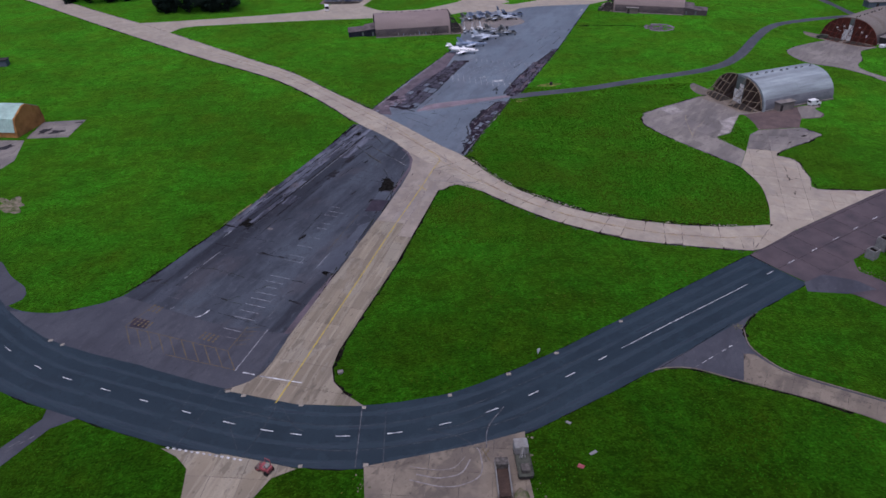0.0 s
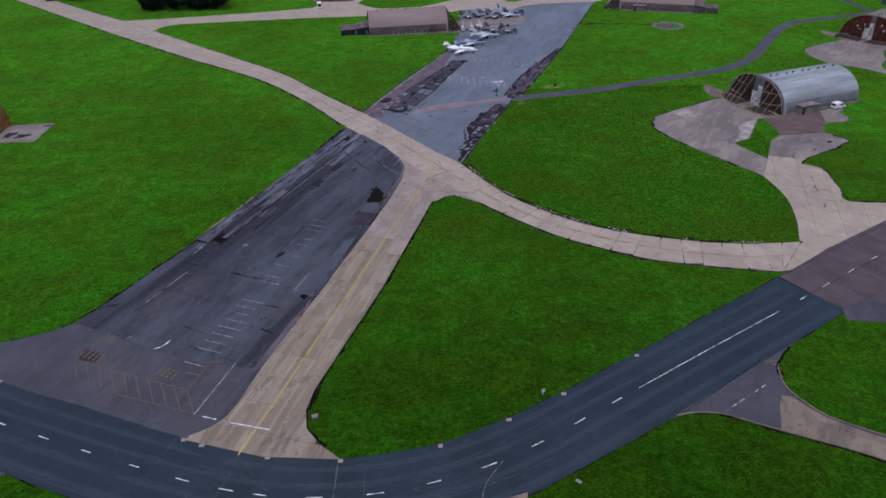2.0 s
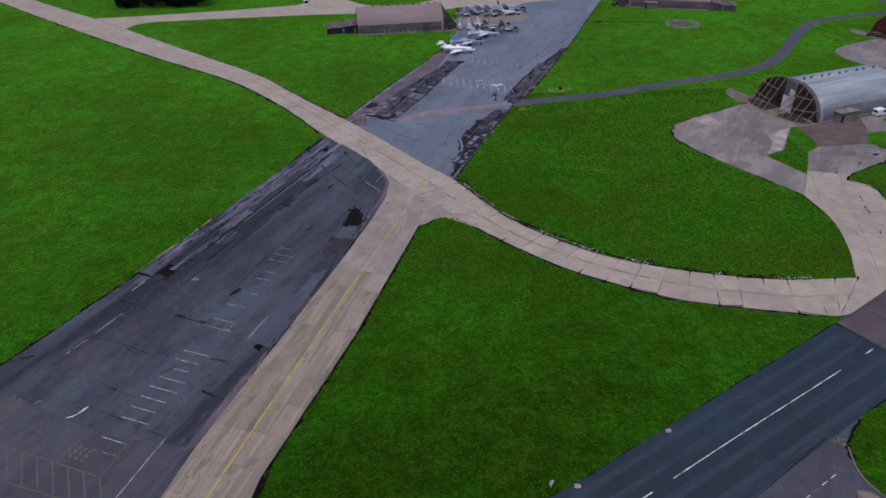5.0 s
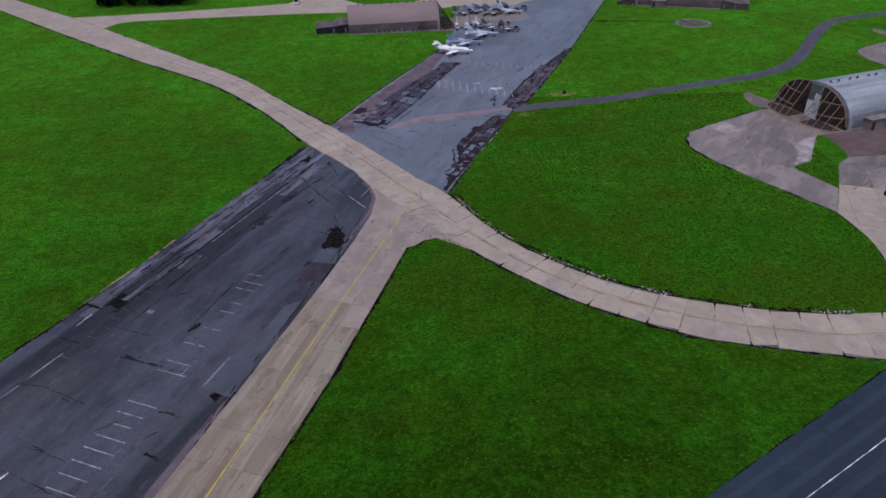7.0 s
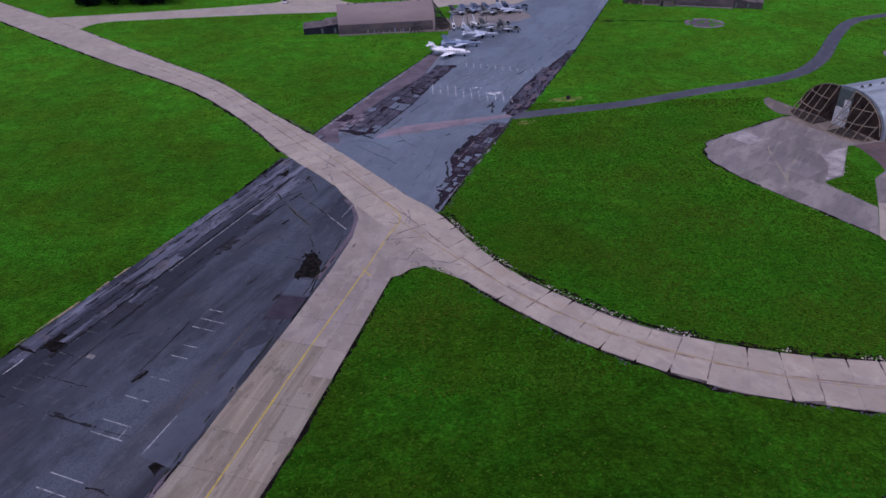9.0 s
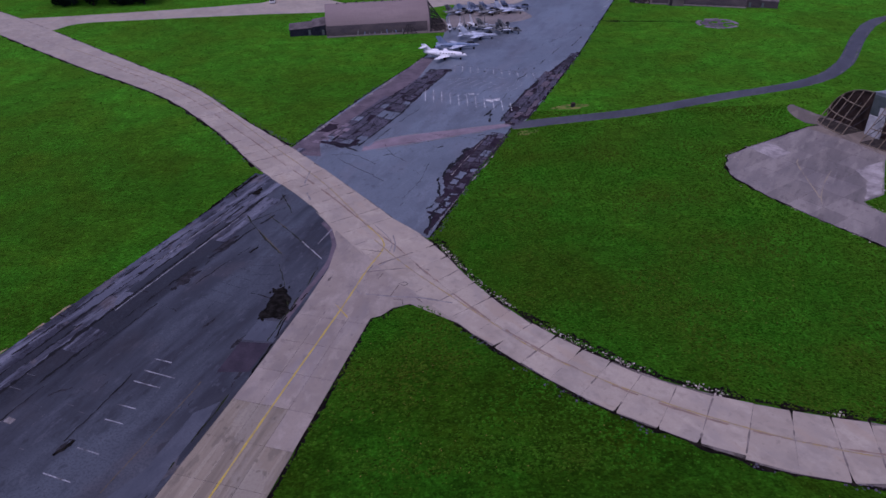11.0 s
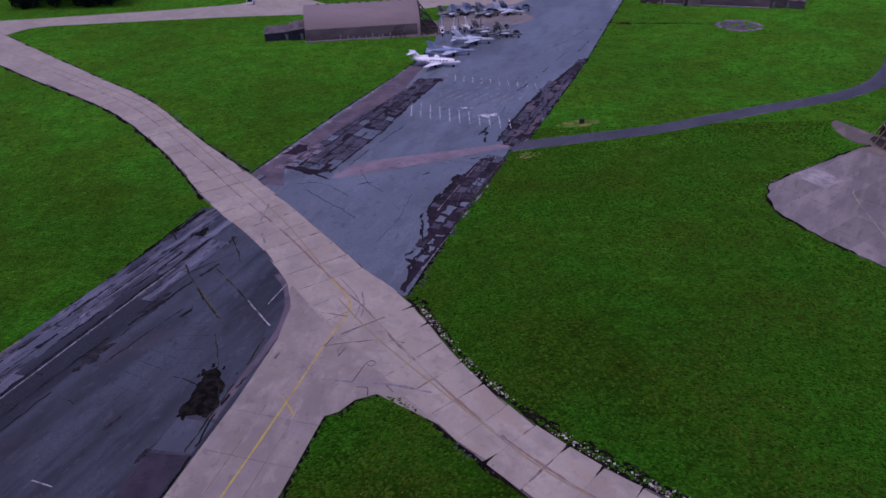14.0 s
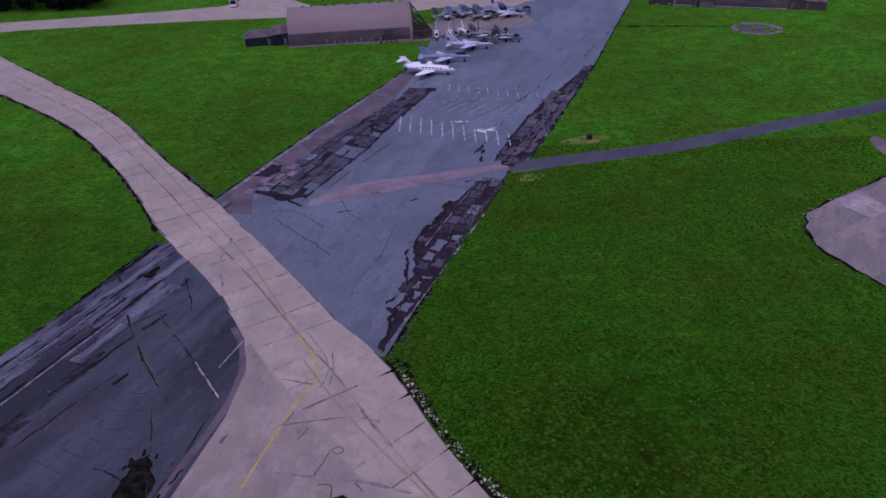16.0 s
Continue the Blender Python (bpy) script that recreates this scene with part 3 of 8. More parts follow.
def cells(poly, origin, way, long, wide, gap=0.06, uneven=0.0, keep=1.0):
    """Cells of a grid laid along way, cut to poly, each a little smaller than its place."""
    poly, o = [Vector(p).to_2d() for p in poly], Vector(origin).to_2d()
    u = Vector(way).to_2d().normalized()
    v = Vector((-u.y, u.x))
    us, vs = [(p - o).dot(u) for p in poly], [(p - o).dot(v) for p in poly]
    out = []
    for i in range(math.floor(min(us) / long), math.ceil(max(us) / long)):
        strip = cut(cut(poly, o + u * (i * long + gap / 2), u), o + u * ((i + 1) * long - gap / 2), -u)
        if len(strip) < 3:
            continue
        for j in range(math.floor(min(vs) / wide), math.ceil(max(vs) / wide)):
            if rng.random() > keep:
                continue
            lo, hi = j * wide + gap / 2, (j + 1) * wide - gap / 2
            cell = strip
            if uneven:
                w1, w2 = rng.uniform(-uneven, uneven) * 0.4, rng.uniform(-uneven, uneven) * 0.4
                tilt = (v + u * rng.uniform(-0.18, 0.18)).normalized()
                cell = cut(cut(cell, o + v * (lo + w1) + u * (i + 0.5) * long, tilt), o + v * (hi + w2) + u * (i + 0.5) * long, -tilt)
                side = (u + v * rng.uniform(-0.2, 0.2)).normalized()
                mid = o + v * ((lo + hi) / 2)
                if len(cell) >= 3:
                    cell = cut(cut(cell, mid + u * (i * long + rng.uniform(0, uneven)), side), mid + u * ((i + 1) * long - rng.uniform(0, uneven)), -side)
            else:
                cell = cut(cut(cell, o + v * lo, v), o + v * hi, -v)
            tidy = [p for p, q in zip(cell, [*cell[1:], *cell[:1]]) if (p - q).length > 0.02]
            if len(tidy) >= 3 and abs(area(tidy)) > 0.03 * long * wide:
                out.append(tidy)
    return out


def shatter(poly, way, small=1.0, large=4.5, across=0.35, seed=3):
    """Random cracked pieces of poly, split again and again along and across way."""
    r = random.Random(seed)
    u = Vector(way).to_2d().normalized()
    todo, out = [[Vector(p).to_2d() for p in poly]], []
    while todo:
        p = todo.pop()
        size = abs(area(p))
        if len(p) < 3 or size < 0.08:
            continue
        if size < r.uniform(small, large):
            out.append(p)
            continue
        us = [q.dot(u) for q in p]
        v = Vector((-u.y, u.x))
        vs = [q.dot(v) for q in p]
        long_way = (max(us) - min(us)) * across > (max(vs) - min(vs)) * r.uniform(0.5, 1.5)
        d = (u if long_way else v)
        turn = r.gauss(0, 0.22)
        d = Vector((d.x * math.cos(turn) - d.y * math.sin(turn), d.x * math.sin(turn) + d.y * math.cos(turn)))
        ks = [q.dot(d) for q in p]
        at = d * (min(ks) + (max(ks) - min(ks)) * r.uniform(0.32, 0.68))
        todo += [cut(p, at, d), cut(p, at, -d)]
    return out


def lay(name, shapes, top, material, parent, lift=0.0, thick=0.05):
    """Each shape as a piece of its own under parent."""
    for s in shapes:
        sheet(name, s, top + rng.uniform(0, lift), material, parent, thick=thick)


def on_apron(u, v):
    """A place on the lower apron: u metres along its grass edge, v metres in from it."""
    return Vector((-65.7 + 0.385 * u + 0.923 * v, 128.6 + 0.923 * u - 0.385 * v))


def on_strip(u, v):
    """A place on the upper strip: u metres along its grass edge, v metres in from it."""
    return Vector((-23.2 + 0.386 * u + 0.923 * v, 231.5 + 0.923 * u - 0.386 * v))


def seam(name, pts, width, top, tone, parent, label="", sway=0.16, gaps=-0.2, seed=0.0, even=1.0):
    """A crack or joint of uneven width that frays and breaks off here and there."""
    line = ragged(straight(pts, 0.35), sway, 0.8)
    bm, n, last = bmesh.new(), len(line), None
    for i, p in enumerate(line):
        d = (line[min(i + 1, n - 1)] - line[max(i - 1, 0)]).normalized()
        k = 0.75 + even * 1.1 * noise.noise((p.x * 0.45, p.y * 0.45, 2.2 + seed)) + even * 0.8 * noise.noise((p.x * 1.7, p.y * 1.7, 7.3 + seed))
        if noise.noise((p.x * 0.22, p.y * 0.22, 11.0 + seed)) < gaps:
            last = None
            continue
        e = Vector((-d.y, d.x)) * width * max(k, 0.12) / 2
        now = (bm.verts.new((p.x + e.x, p.y + e.y, top)), bm.verts.new((p.x - e.x, p.y - e.y, top)))
        if last:
            bm.faces.new((last[0], last[1], now[1], now[0]))
        last = now
    return part(name, bm, tone, parent, label)


def slab_rows(parent, place, vs, u0, u1, length, tones, gap=0.12, keep=0.95, top=0.036, broken=0.3, sway=0.08, seed=1, lift=0.015):
    """Rows of worn slabs between the lines vs, each of its own length, some cracked into pieces."""
    r = random.Random(seed)
    for va, vb in zip(vs, vs[1:]):
        u = u0 + r.uniform(-0.4, 0.4) * length[0]
        while u < u1:
            w = r.uniform(*length)
            skew = [r.uniform(-0.12, 0.12) * (vb - va) for _ in range(2)]
            q = [place(u + skew[0], va), place(u + w, va), place(u + w + skew[1], vb), place(u, vb)]
            u += w
            whole = shatter(q, (q[1] - q[0]), abs(area(q)) * 0.12, abs(area(q)) * 0.6, 0.5 if w < 6 else 0.2, r.randrange(9999)) if r.random() < broken else [q]
            tone = r.choice(tones)
            for piece in whole:
                if r.random() > keep:
                    continue
                mid = sum(piece, Vector((0, 0))) / len(piece)
                fine_ = straight([*piece, piece[0]], 0.6)[:-1]
                edge = ragged([x + (mid - x).normalized() * gap * r.uniform(0.3, 0.8) for x in fine_], sway, 1.1)
                sheet("slab", edge, top + r.uniform(0, lift), tone, parent)


def box(bm, lo, hi, bevel=0.0, m=None):
    geo = bmesh.ops.create_cube(bm, size=1.0)["verts"]
    for v in geo:
        v.co = Vector([l + (h - l) * (c + 0.5) for l, h, c in zip(lo, hi, v.co)])
    if bevel:
        edges = list({e for v in geo for e in v.link_edges})
        geo = bmesh.ops.bevel(bm, geom=edges, offset=bevel, segments=2, affect="EDGES", profile=0.6)["verts"]
    if m is not None:
        bmesh.ops.transform(bm, matrix=m, verts=list({v for v in geo}))
    return geo


def bar(bm, a, b, width):
    """A square bar from a to b."""
    a, b = Vector(a), Vector(b)
    d = b - a
    m = Matrix.Translation((a + b) / 2) @ d.to_track_quat("Z", "Y").to_matrix().to_4x4()
    w = width / 2
    box(bm, (-w, -w, -d.length / 2), (w, w, d.length / 2), m=m)


def tube(bm, rings, closed=True):
    """A skin over rings of points of equal count."""
    rows = [[bm.verts.new(p) for p in r] for r in rings]
    n = len(rows[0])
    for a, b in zip(rows, rows[1:]):
        for i in range(n if closed else n - 1):
            j = (i + 1) % n
            bm.faces.new((a[i], a[j], b[j], b[i]))
    if closed:
        bm.faces.new(rows[0][::-1])
        bm.faces.new(rows[-1])


def rod(bm, pts, width):
    """One bent square rod through pts."""
    p, w, rings = [Vector(q) for q in pts], width / 2, []
    for i, q in enumerate(p):
        d = (p[min(i + 1, len(p) - 1)] - p[max(i - 1, 0)]).normalized()
        n1 = d.cross(Vector((1, 0, 0.2))).normalized() * w
        n2 = d.cross(n1).normalized() * w
        rings.append([q + n1 + n2, q - n1 + n2, q - n1 - n2, q + n1 - n2])
    tube(bm, rings)
    bmesh.ops.recalc_face_normals(bm, faces=bm.faces)


def wheel(parent, x, y, r, w, name="wheel"):
    bm = bmesh.new()
    rings = []
    for s, k in ((-0.5, 0.86), (-0.38, 1.0), (0.38, 1.0), (0.5, 0.86)):
        rings.append([(x + r * k * math.cos(a), y + s * w, r + r * k * math.sin(a)) for a in (i * math.tau / 14 for i in range(14))])
    tube(bm, rings)
    return part(name, bm, RUBBER, parent)


def thing(name, label, category, m, group=""):
    ob = new(name)
    ob.empty_display_size = 0.5
    ob.matrix_world = m
    return tagged(ob, label, category, group)


# ---- the ground ----
def ground():
    bm = bmesh.new()
    xs = [-3200, -1200, -600] + [-400 + i * 10 for i in range(81)] + [600, 1200, 3200]
    ys = [-2500, -800, -200] + [-60 + i * 10 for i in range(66)] + [800, 1500, 4300]
    rows = []
    for y in ys:
        rows.append([bm.verts.new((x, y, 0.0)) for x in xs])
    for a, b in zip(rows, rows[1:]):
        for i in range(len(xs) - 1):
            bm.faces.new((a[i], a[i + 1], b[i + 1], b[i]))
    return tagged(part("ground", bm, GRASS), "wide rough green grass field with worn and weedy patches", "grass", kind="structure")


ground()
PAVED = []

# main road: a long left-hand bend, then a straight
ROAD_FAR = curve([(-240, 330), (-150, 190), (-118, 150), (-94.9, 122.2), (-81.8, 110.6), (-71.5, 105), (-56.8, 99.4), (-39.1, 92.5), (-25.4, 88.6), (-14.6, 87.5), (-0.1, 89.8), (11.3, 95.0), (22.5, 101.5)])
ROAD_FAR += straight([(23.5, 102.2), (68.8, 131.6)])
ROAD_NEAR = curve([(-254, 322), (-164, 174), (-125, 130), (-100, 105.5), (-79.2, 93.2), (-63.5, 86.4), (-44.8, 79.2), (-33.2, 76.1), (-24, 74.4), (-13.5, 73.8), (0.6, 76.2), (12.1, 79.9), (19.7, 84.0), (30, 89.9)])
ROAD_NEAR += straight([(31, 90.5), (76.6, 119.9)])
outline = [*ragged(ROAD_FAR, 0.12), *ragged(ROAD_NEAR, 0.12)[::-1]]
PAVED.append(outline)
road = pavement("road", outline, 0.03, ROAD, "dark blue-grey asphalt road in a long bend with white dashes", "road")

# the older purple-red length of the road, in bays
RED = [(68.8, 131.6), (80.8, 140.0), (116.5, 161.8), (190, 206), (196, 192), (102.5, 136.6), (90.8, 128.6), (76.9, 120.1)]
PAVED.append([Vector(p) for p in RED])
old_road = pavement("road", RED, 0.022, SOIL, "purple-red tarmac road in large bays with dark joints", "road")
lay("bay", cells(RED, (72.8, 125.8), (36, 22), 7.5, 7.0, 0.07), 0.032, RED_TARMAC, old_road)
PURPLE = [*curve([(76.6, 119.9), (75.6, 117.4), (83.1, 116.4), (88.2, 111.5), (100, 100)]), Vector((112, 108)), Vector((93.1, 119.7)), Vector((89.7, 124.2)), Vector((90.8, 128.6))]
PAVED.append(PURPLE)
pavement("pavement", PURPLE, 0.026, RED_TARMAC, "purple-red tarmac side turning", "pavement")

sheet("patch", ragged(straight([(76.2, 120.4), (81.5, 123.2), (87.5, 120.6), (89.8, 117.2), (83.1, 116.0), (75.4, 117.2)], 1.0), 0.1), 0.0345, APRON_PALE, old_road, "grey tarmac patch at the turning")
# side turning with a pale concrete path
SIDE = [Vector((36.0, 95.2)), Vector((36.5, 93.8)), *curve([(39.6, 94.9), (44.3, 94.6), (49.3, 92.2), (55.3, 89.3), (61.1, 86.5), (67.2, 83.0), (71.7, 79.8), (90, 65), (150, 14)]), Vector((155, 20)), Vector((95, 72)),
        *curve([(74.5, 84.8), (68.8, 88.1), (63.7, 91.1), (60.4, 93.4), (58.5, 96), (57, 99.2), (56.8, 101.8), (57.5, 105.2), (59.9, 108.6), (62.5, 110.6)]), Vector((62.2, 112.0))]
PAVED.append(SIDE)
side = pavement("pavement", ragged(SIDE, 0.12), 0.024, APRON_PALE, "grey tarmac side turning with a kerbed mouth", "pavement")
SLAB_PATH = [(52.2, 91.0), (55.3, 89.5), (61.1, 86.7), (67.2, 83.2), (71.7, 80.0), (90, 65.4), (150, 14.4), (155, 20), (95, 71.6), (74.5, 84.4), (68.8, 87.6), (63.6, 90.6), (60.0, 93.2), (58.0, 95.8), (56.8, 98.0), (54.9, 98.2)]
side_path = pavement("pavement", [Vector(p) for p in SLAB_PATH], 0.036, JOINT, "pale concrete path in slabs", "path")
lay("slab", cells(SLAB_PATH, (55.4, 90.0), (14, -8.5), 4.3, 3.6, 0.05), 0.045, YARD, side_path)

# lower apron
APRON_OUT = [*straight([(-28.4, 218.0), (-31.6, 207.8), (-36.9, 191.2), (-47.4, 166.6), (-56.6, 146.4), (-64.9, 128.9)]), *curve([(-68.0, 123.2), (-71, 120.2), (-80.3, 116.8), (-87.7, 117.6), (-93, 120.6), (-97, 125)]), Vector((-100, 120)), Vector((-81.8, 108)), Vector((-56, 97)), Vector((-37, 90)), Vector((-30, 95)), Vector((-20, 135)), Vector((-6, 180)), Vector((-6, 196)), Vector((-13, 213))]
PAVED.append(APRON_OUT)
apron = pavement("apron", ragged(APRON_OUT, 0.15), 0.020, APRON, "dark worn asphalt apron with faded parking bays and stains", "apron")
LOWER = [(-68.6, 122.2), (-56.9, 116.6), (-43.6, 110.4), (-31.2, 107.8), (-36, 90.5), (-56, 97.5), (-81.8, 108.5), (-97, 119), (-88, 117.3), (-80.3, 116.5), (-72, 119.7)]
sheet("patch", LOWER, 0.026, APRON_PALE, apron, "paler purple-grey tarmac")
LEFT_PAD = [*curve([(-102.2, 137), (-97, 131), (-91.5, 126.2), (-90.0, 122), (-93, 119)]), Vector((-112, 124)), Vector((-118, 148))]
PAVED.append(LEFT_PAD)
pavement("pavement", LEFT_PAD, 0.022, APRON_PALE, "grey tarmac lay-by", "pavement")

# upper strip
UPPER_OUT = [*straight([(-23.2, 231.5), (-11.2, 262), (4.6, 298), (9.6, 314), (12.2, 337)]), *curve([(12.2, 339), (12, 352), (16.5, 373)]), Vector((40, 384.6)), Vector((82.6, 384.6)),
             *straight([(78.6, 374), (50.8, 297), (29.9, 244.6), (25.9, 240.3), (17.9, 221), (7.2, 190.2)]), Vector((4.0, 192)), Vector((-10, 210))]
PAVED.append(UPPER_OUT)
strip = pavement("apron", ragged(UPPER_OUT, 0.18), 0.020, UPPER, "blue-grey asphalt parade strip with white parking bays and cracked edges", "apron")
PALE_PATCH = curve([(12.6, 334), (13, 352), (20, 366), (34.5, 365), (42.2, 352), (42.0, 345), (34.3, 339.5), (22, 336), (12.6, 334)])[:-1]
sheet("patch", PALE_PATCH, 0.028, HARD, strip, "pale concrete stand")
sheet("path", ragged(straight([(-7.8, 228.0), (5.3, 232.6), (25.0, 240.2), (27.6, 243.0), (0.3, 236.2), (-7.2, 232.2)]), 0.12), 0.030, BAND, strip, "paler tarmac path across the strip")

for line in ([(-7.0, 232.6), (-4.6, 234.2), (1.8, 236.5), (13.7, 239.4), (26, 242.6)], [(-6.6, 227.6), (-1.9, 229.4), (5.3, 232.2), (13.6, 235.4), (24.4, 239.4)]):
    seam("edge_line", line, 0.26, 0.0325, HARD, strip, "pale worn edging of the path", 0.06, -0.2)

# winding path
PATH_MID = curve([(25.5, 240.6), (43, 244.6), (57, 248), (80, 256.8), (105.8, 266.5), (122, 280.6), (140.5, 308.1), (155, 326.4), (169, 334.4), (195, 341), (222, 344.5), (270, 349), (330, 356)])
bm = bmesh.new()
ribbon(bm, ragged(PATH_MID, 0.15), 4.3, 0.028)
PAVED.append([*[p + Vector((0, 2.3)) for p in PATH_MID], *[p - Vector((0, 2.3)) for p in PATH_MID][::-1]])
winding = tagged(part("path", bm, APRON_PALE), "narrow winding grey tarmac path across the grass", "path", kind="structure")

# diagonal concrete taxiway, in two lanes of slabs
TAX_FAR = curve([(-262, 468), (-220, 428), (-183, 393.5), (-151, 365), (-128, 343), (-81, 297.5), (-58, 275.2), (-36.4, 247), (-24.2, 232.2), (-10.5, 213.6), (0.3, 198.3), (7.2, 189.5), (14.4, 176), (19.8, 168.3), (26.2, 161.6), (33.6, 155.7), (43, 150.6), (56.9, 146.2), (70.2, 144.3), (79.4, 144.7)], 0.5)
TAX_NEAR = curve([(-275, 460), (-234, 423), (-161.5, 354.5), (-104.3, 302.2), (-69, 272.3), (-51.2, 252.8), (-38, 234.9), (-28.7, 220.5), (-16.9, 206), (-9.2, 194.3), (-3.4, 185.6), (1.2, 178.6), (7.4, 171.2), (13.4, 164), (20.7, 156.2), (28.6, 149.2), (37.2, 143.6), (46, 139.2), (60, 135.6), (70.6, 133.4)], 0.5)
outline = [*ragged(TAX_FAR[::3], 0.2), *ragged(TAX_NEAR[::3], 0.2)[::-1]]
PAVED.append(outline)
taxiway = pavement("taxiway", outline, 0.034, JOINT, "pale pinkish concrete taxiway of large slabs with broken edges", "taxiway")


JOINTS = []


def lanes(far, near, step, lanes_):
    """Slabs between two edge lines, joints every step metres."""
    shapes, last, run, at = [], None, 0.0, 0
    for i, p in enumerate(far):
        if i:
            run += (p - far[i - 1]).length
        if i and run < step:
            continue
        run = 0.0
        at = min(range(at, len(near)), key=lambda j: (near[j] - p).length)
        now = (p, near[at], i, at)
        JOINTS.append((p, near[at]))
        if last:
            (a, b, _, _), (c, d, _, _) = last, now
            for k in range(lanes_):
                q = [a.lerp(b, k / lanes_), c.lerp(d, k / lanes_), c.lerp(d, (k + 1) / lanes_), a.lerp(b, (k + 1) / lanes_)]
                for edge, far_side in ((0, True), (lanes_ - 1, False)):
                    if k == edge:
                        for e in ((0, 1) if far_side else (2, 3)):
                            q[e] = q[e] + ((b - a) if far_side else (a - b)).normalized() * max(0.0, rng.gauss(0.05, 0.22))
                mid = sum(q, Vector((0, 0))) / 4
                shapes.append([x + (mid - x).normalized() * rng.uniform(0.012, 0.035) for x in q])
        last = now
    return shapes


lay("slab", lanes(TAX_FAR, TAX_NEAR, 4.0, 2), 0.055, CONCRETE, taxiway, 0.010)
END = [(70.0, 144.5), (70.4, 133.2), (72.8, 134.2), (80.6, 139.6), (84.5, 142.6), (84.0, 152), (81.4, 150.6), (79.2, 144.8)]
PAVED.append([Vector(p) for p in END])
sheet("base", END, 0.046, JOINT, taxiway, "sunken joint between the end slabs")
lay("slab", cells(END, (70.2, 139), (0.98, 0.2), 5.0, 5.3, 0.06), 0.056, CONCRETE, taxiway, 0.006)
JUNCTION = [(-9.4, 194.4), (-8.2, 188.5), (-8.6, 181.5), (-11.0, 171.2), (-0.9, 168.0), (0.6, 168.6), (2.2, 170.4), (4.6, 171.3), (7.3, 171.1), (1.0, 178.5), (-3.6, 185.5)]
PAVED.append([Vector(p) for p in JUNCTION])
sheet("base", [*JUNCTION[:8], (11.5, 166.4), (7.0, 176), (-2, 188)], 0.050, BLEND_CON, taxiway, "plain cast concrete of the junction")
sheet("base", ragged(straight([(-13.5, 200.6), (-11.2, 197.0), (-9.7, 194.2), (-8.7, 190.8), (-8.0, 187.6), (-3.5, 185.4), (-6.5, 193.0)], 0.8), 0.06), 0.0525, CONCRETE, taxiway, "concrete fillet where the strips meet")
lay("slab", cells(JUNCTION, (-18, 134), (0.278, 0.96), 6.0, 3.9, 0.04), 0.056, BLEND_CON, taxiway, 0.004)

# tan concrete strip between apron and grass
TAN = [(-11.0, 171.2), (-15.2, 156.4), (-21.6, 135.6), (-25.4, 123.4), (-30.4, 107.2), (-32.2, 99.6), (-33.4, 96.6), (-35.2, 94.4), (-37.2, 93.2), (-39.6, 92.2), (-26, 88.2), (-14.2, 87.3), (-17.6, 90.2), (-20.2, 93.6), (-20.9, 97.5), (-20.2, 102.3), (-10.8, 131.5), (-0.9, 168.0)]
PAVED.append([Vector(p) for p in TAN])
tan_strip = pavement("taxiway", ragged(straight([*TAN, TAN[0]])[:-1], 0.15), 0.036, JOINT, "tan streaked concrete strip with a yellow centre line", "taxiway")
for slab in cells(TAN, (-18, 134), (0.278, 0.96), 6.0, 3.9, 0.05):
    along = sum(p[1] for p in slab) / len(slab)
    lay("slab", [slab], 0.052, BLEND_CON if rng.random() < (along - 138) / 34 else YELLOW_CON, tan_strip, 0.008)

# far fork of the taxiway, running behind the shelter
FORK = [*curve([(-160, 372), (-151, 366), (-101.1, 374), (-72.7, 380.8), (-60, 388), (-56, 420)]), Vector((-30, 430)), *curve([(-40, 392), (-28, 379), (-10, 379.5), (-3.8, 382.5), (18.1, 401), (30, 415)]), Vector((40, 392)),
        *curve([(20, 377), (4, 366), (-35.3, 363), (-61.1, 362.3), (-110, 357.6), (-125.1, 354.5), (-130.5, 345)]), Vector((-140, 350))]
PAVED.append(FORK)
pavement("taxiway", ragged(FORK, 0.3), 0.026, CONCRETE, "pale concrete taxiway fork leading past the shelters", "taxiway")

CROSS = [*straight([(4, 371.0), (26.5, 370.0), (38.6, 369.0), (41.5, 372.6), (43.6, 376.2), (53, 379.6), (66, 380.8), (80, 381.2), (84.4, 383)], 1.2), Vector((96, 392)), Vector((98, 404)), Vector((72, 404)),
         *straight([(55.7, 394.6), (52.1, 392), (40.7, 385.6), (33.8, 388.8), (33.6, 397)], 1.2), Vector((34, 428)), Vector((22, 428)), *straight([(13.6, 398.5), (6.6, 386.8), (-1.3, 379.9), (-10, 379.4)], 1.2)]
PAVED.append(CROSS)
crossing = pavement("taxiway", ragged(CROSS, 0.25), 0.036, CONCRETE, "pale concrete taxiway crossing the head of the parade strip", "taxiway")

# hardstandings of the grey shelter
STAND = [*straight([(96, 237), (91.4, 235.4), (74, 224.8), (68.7, 221.2)]), *curve([(66.5, 216.4), (65.8, 212), (66.9, 208.2), (69.6, 201.7), (72.8, 196.0), (79.2, 185.8), (84.5, 177.5)]), Vector((89.8, 188.0)), Vector((85.3, 197.4)), Vector((85.2, 199.3)), Vector((90.3, 201.9)), Vector((94, 208.6)), Vector((98.8, 217)), Vector((108, 219))]
NECK = [*curve([(84.5, 177.5), (85.2, 166), (82.8, 154.6), (79.4, 144.7), (80, 139.6)]), Vector((116.5, 161.8)), *curve([(112, 161), (98.8, 163), (100.2, 169), (100.8, 174.5), (101.6, 179.7), (100.4, 182.5), (97.2, 184.6)]), *straight([(102.5, 188.9), (111.4, 193.7), (117.4, 198.6), (114.9, 203.5), (113.4, 204.7)]), Vector((99.9, 203.7)), Vector((95.9, 200.3)), Vector((89.9, 187.9))]
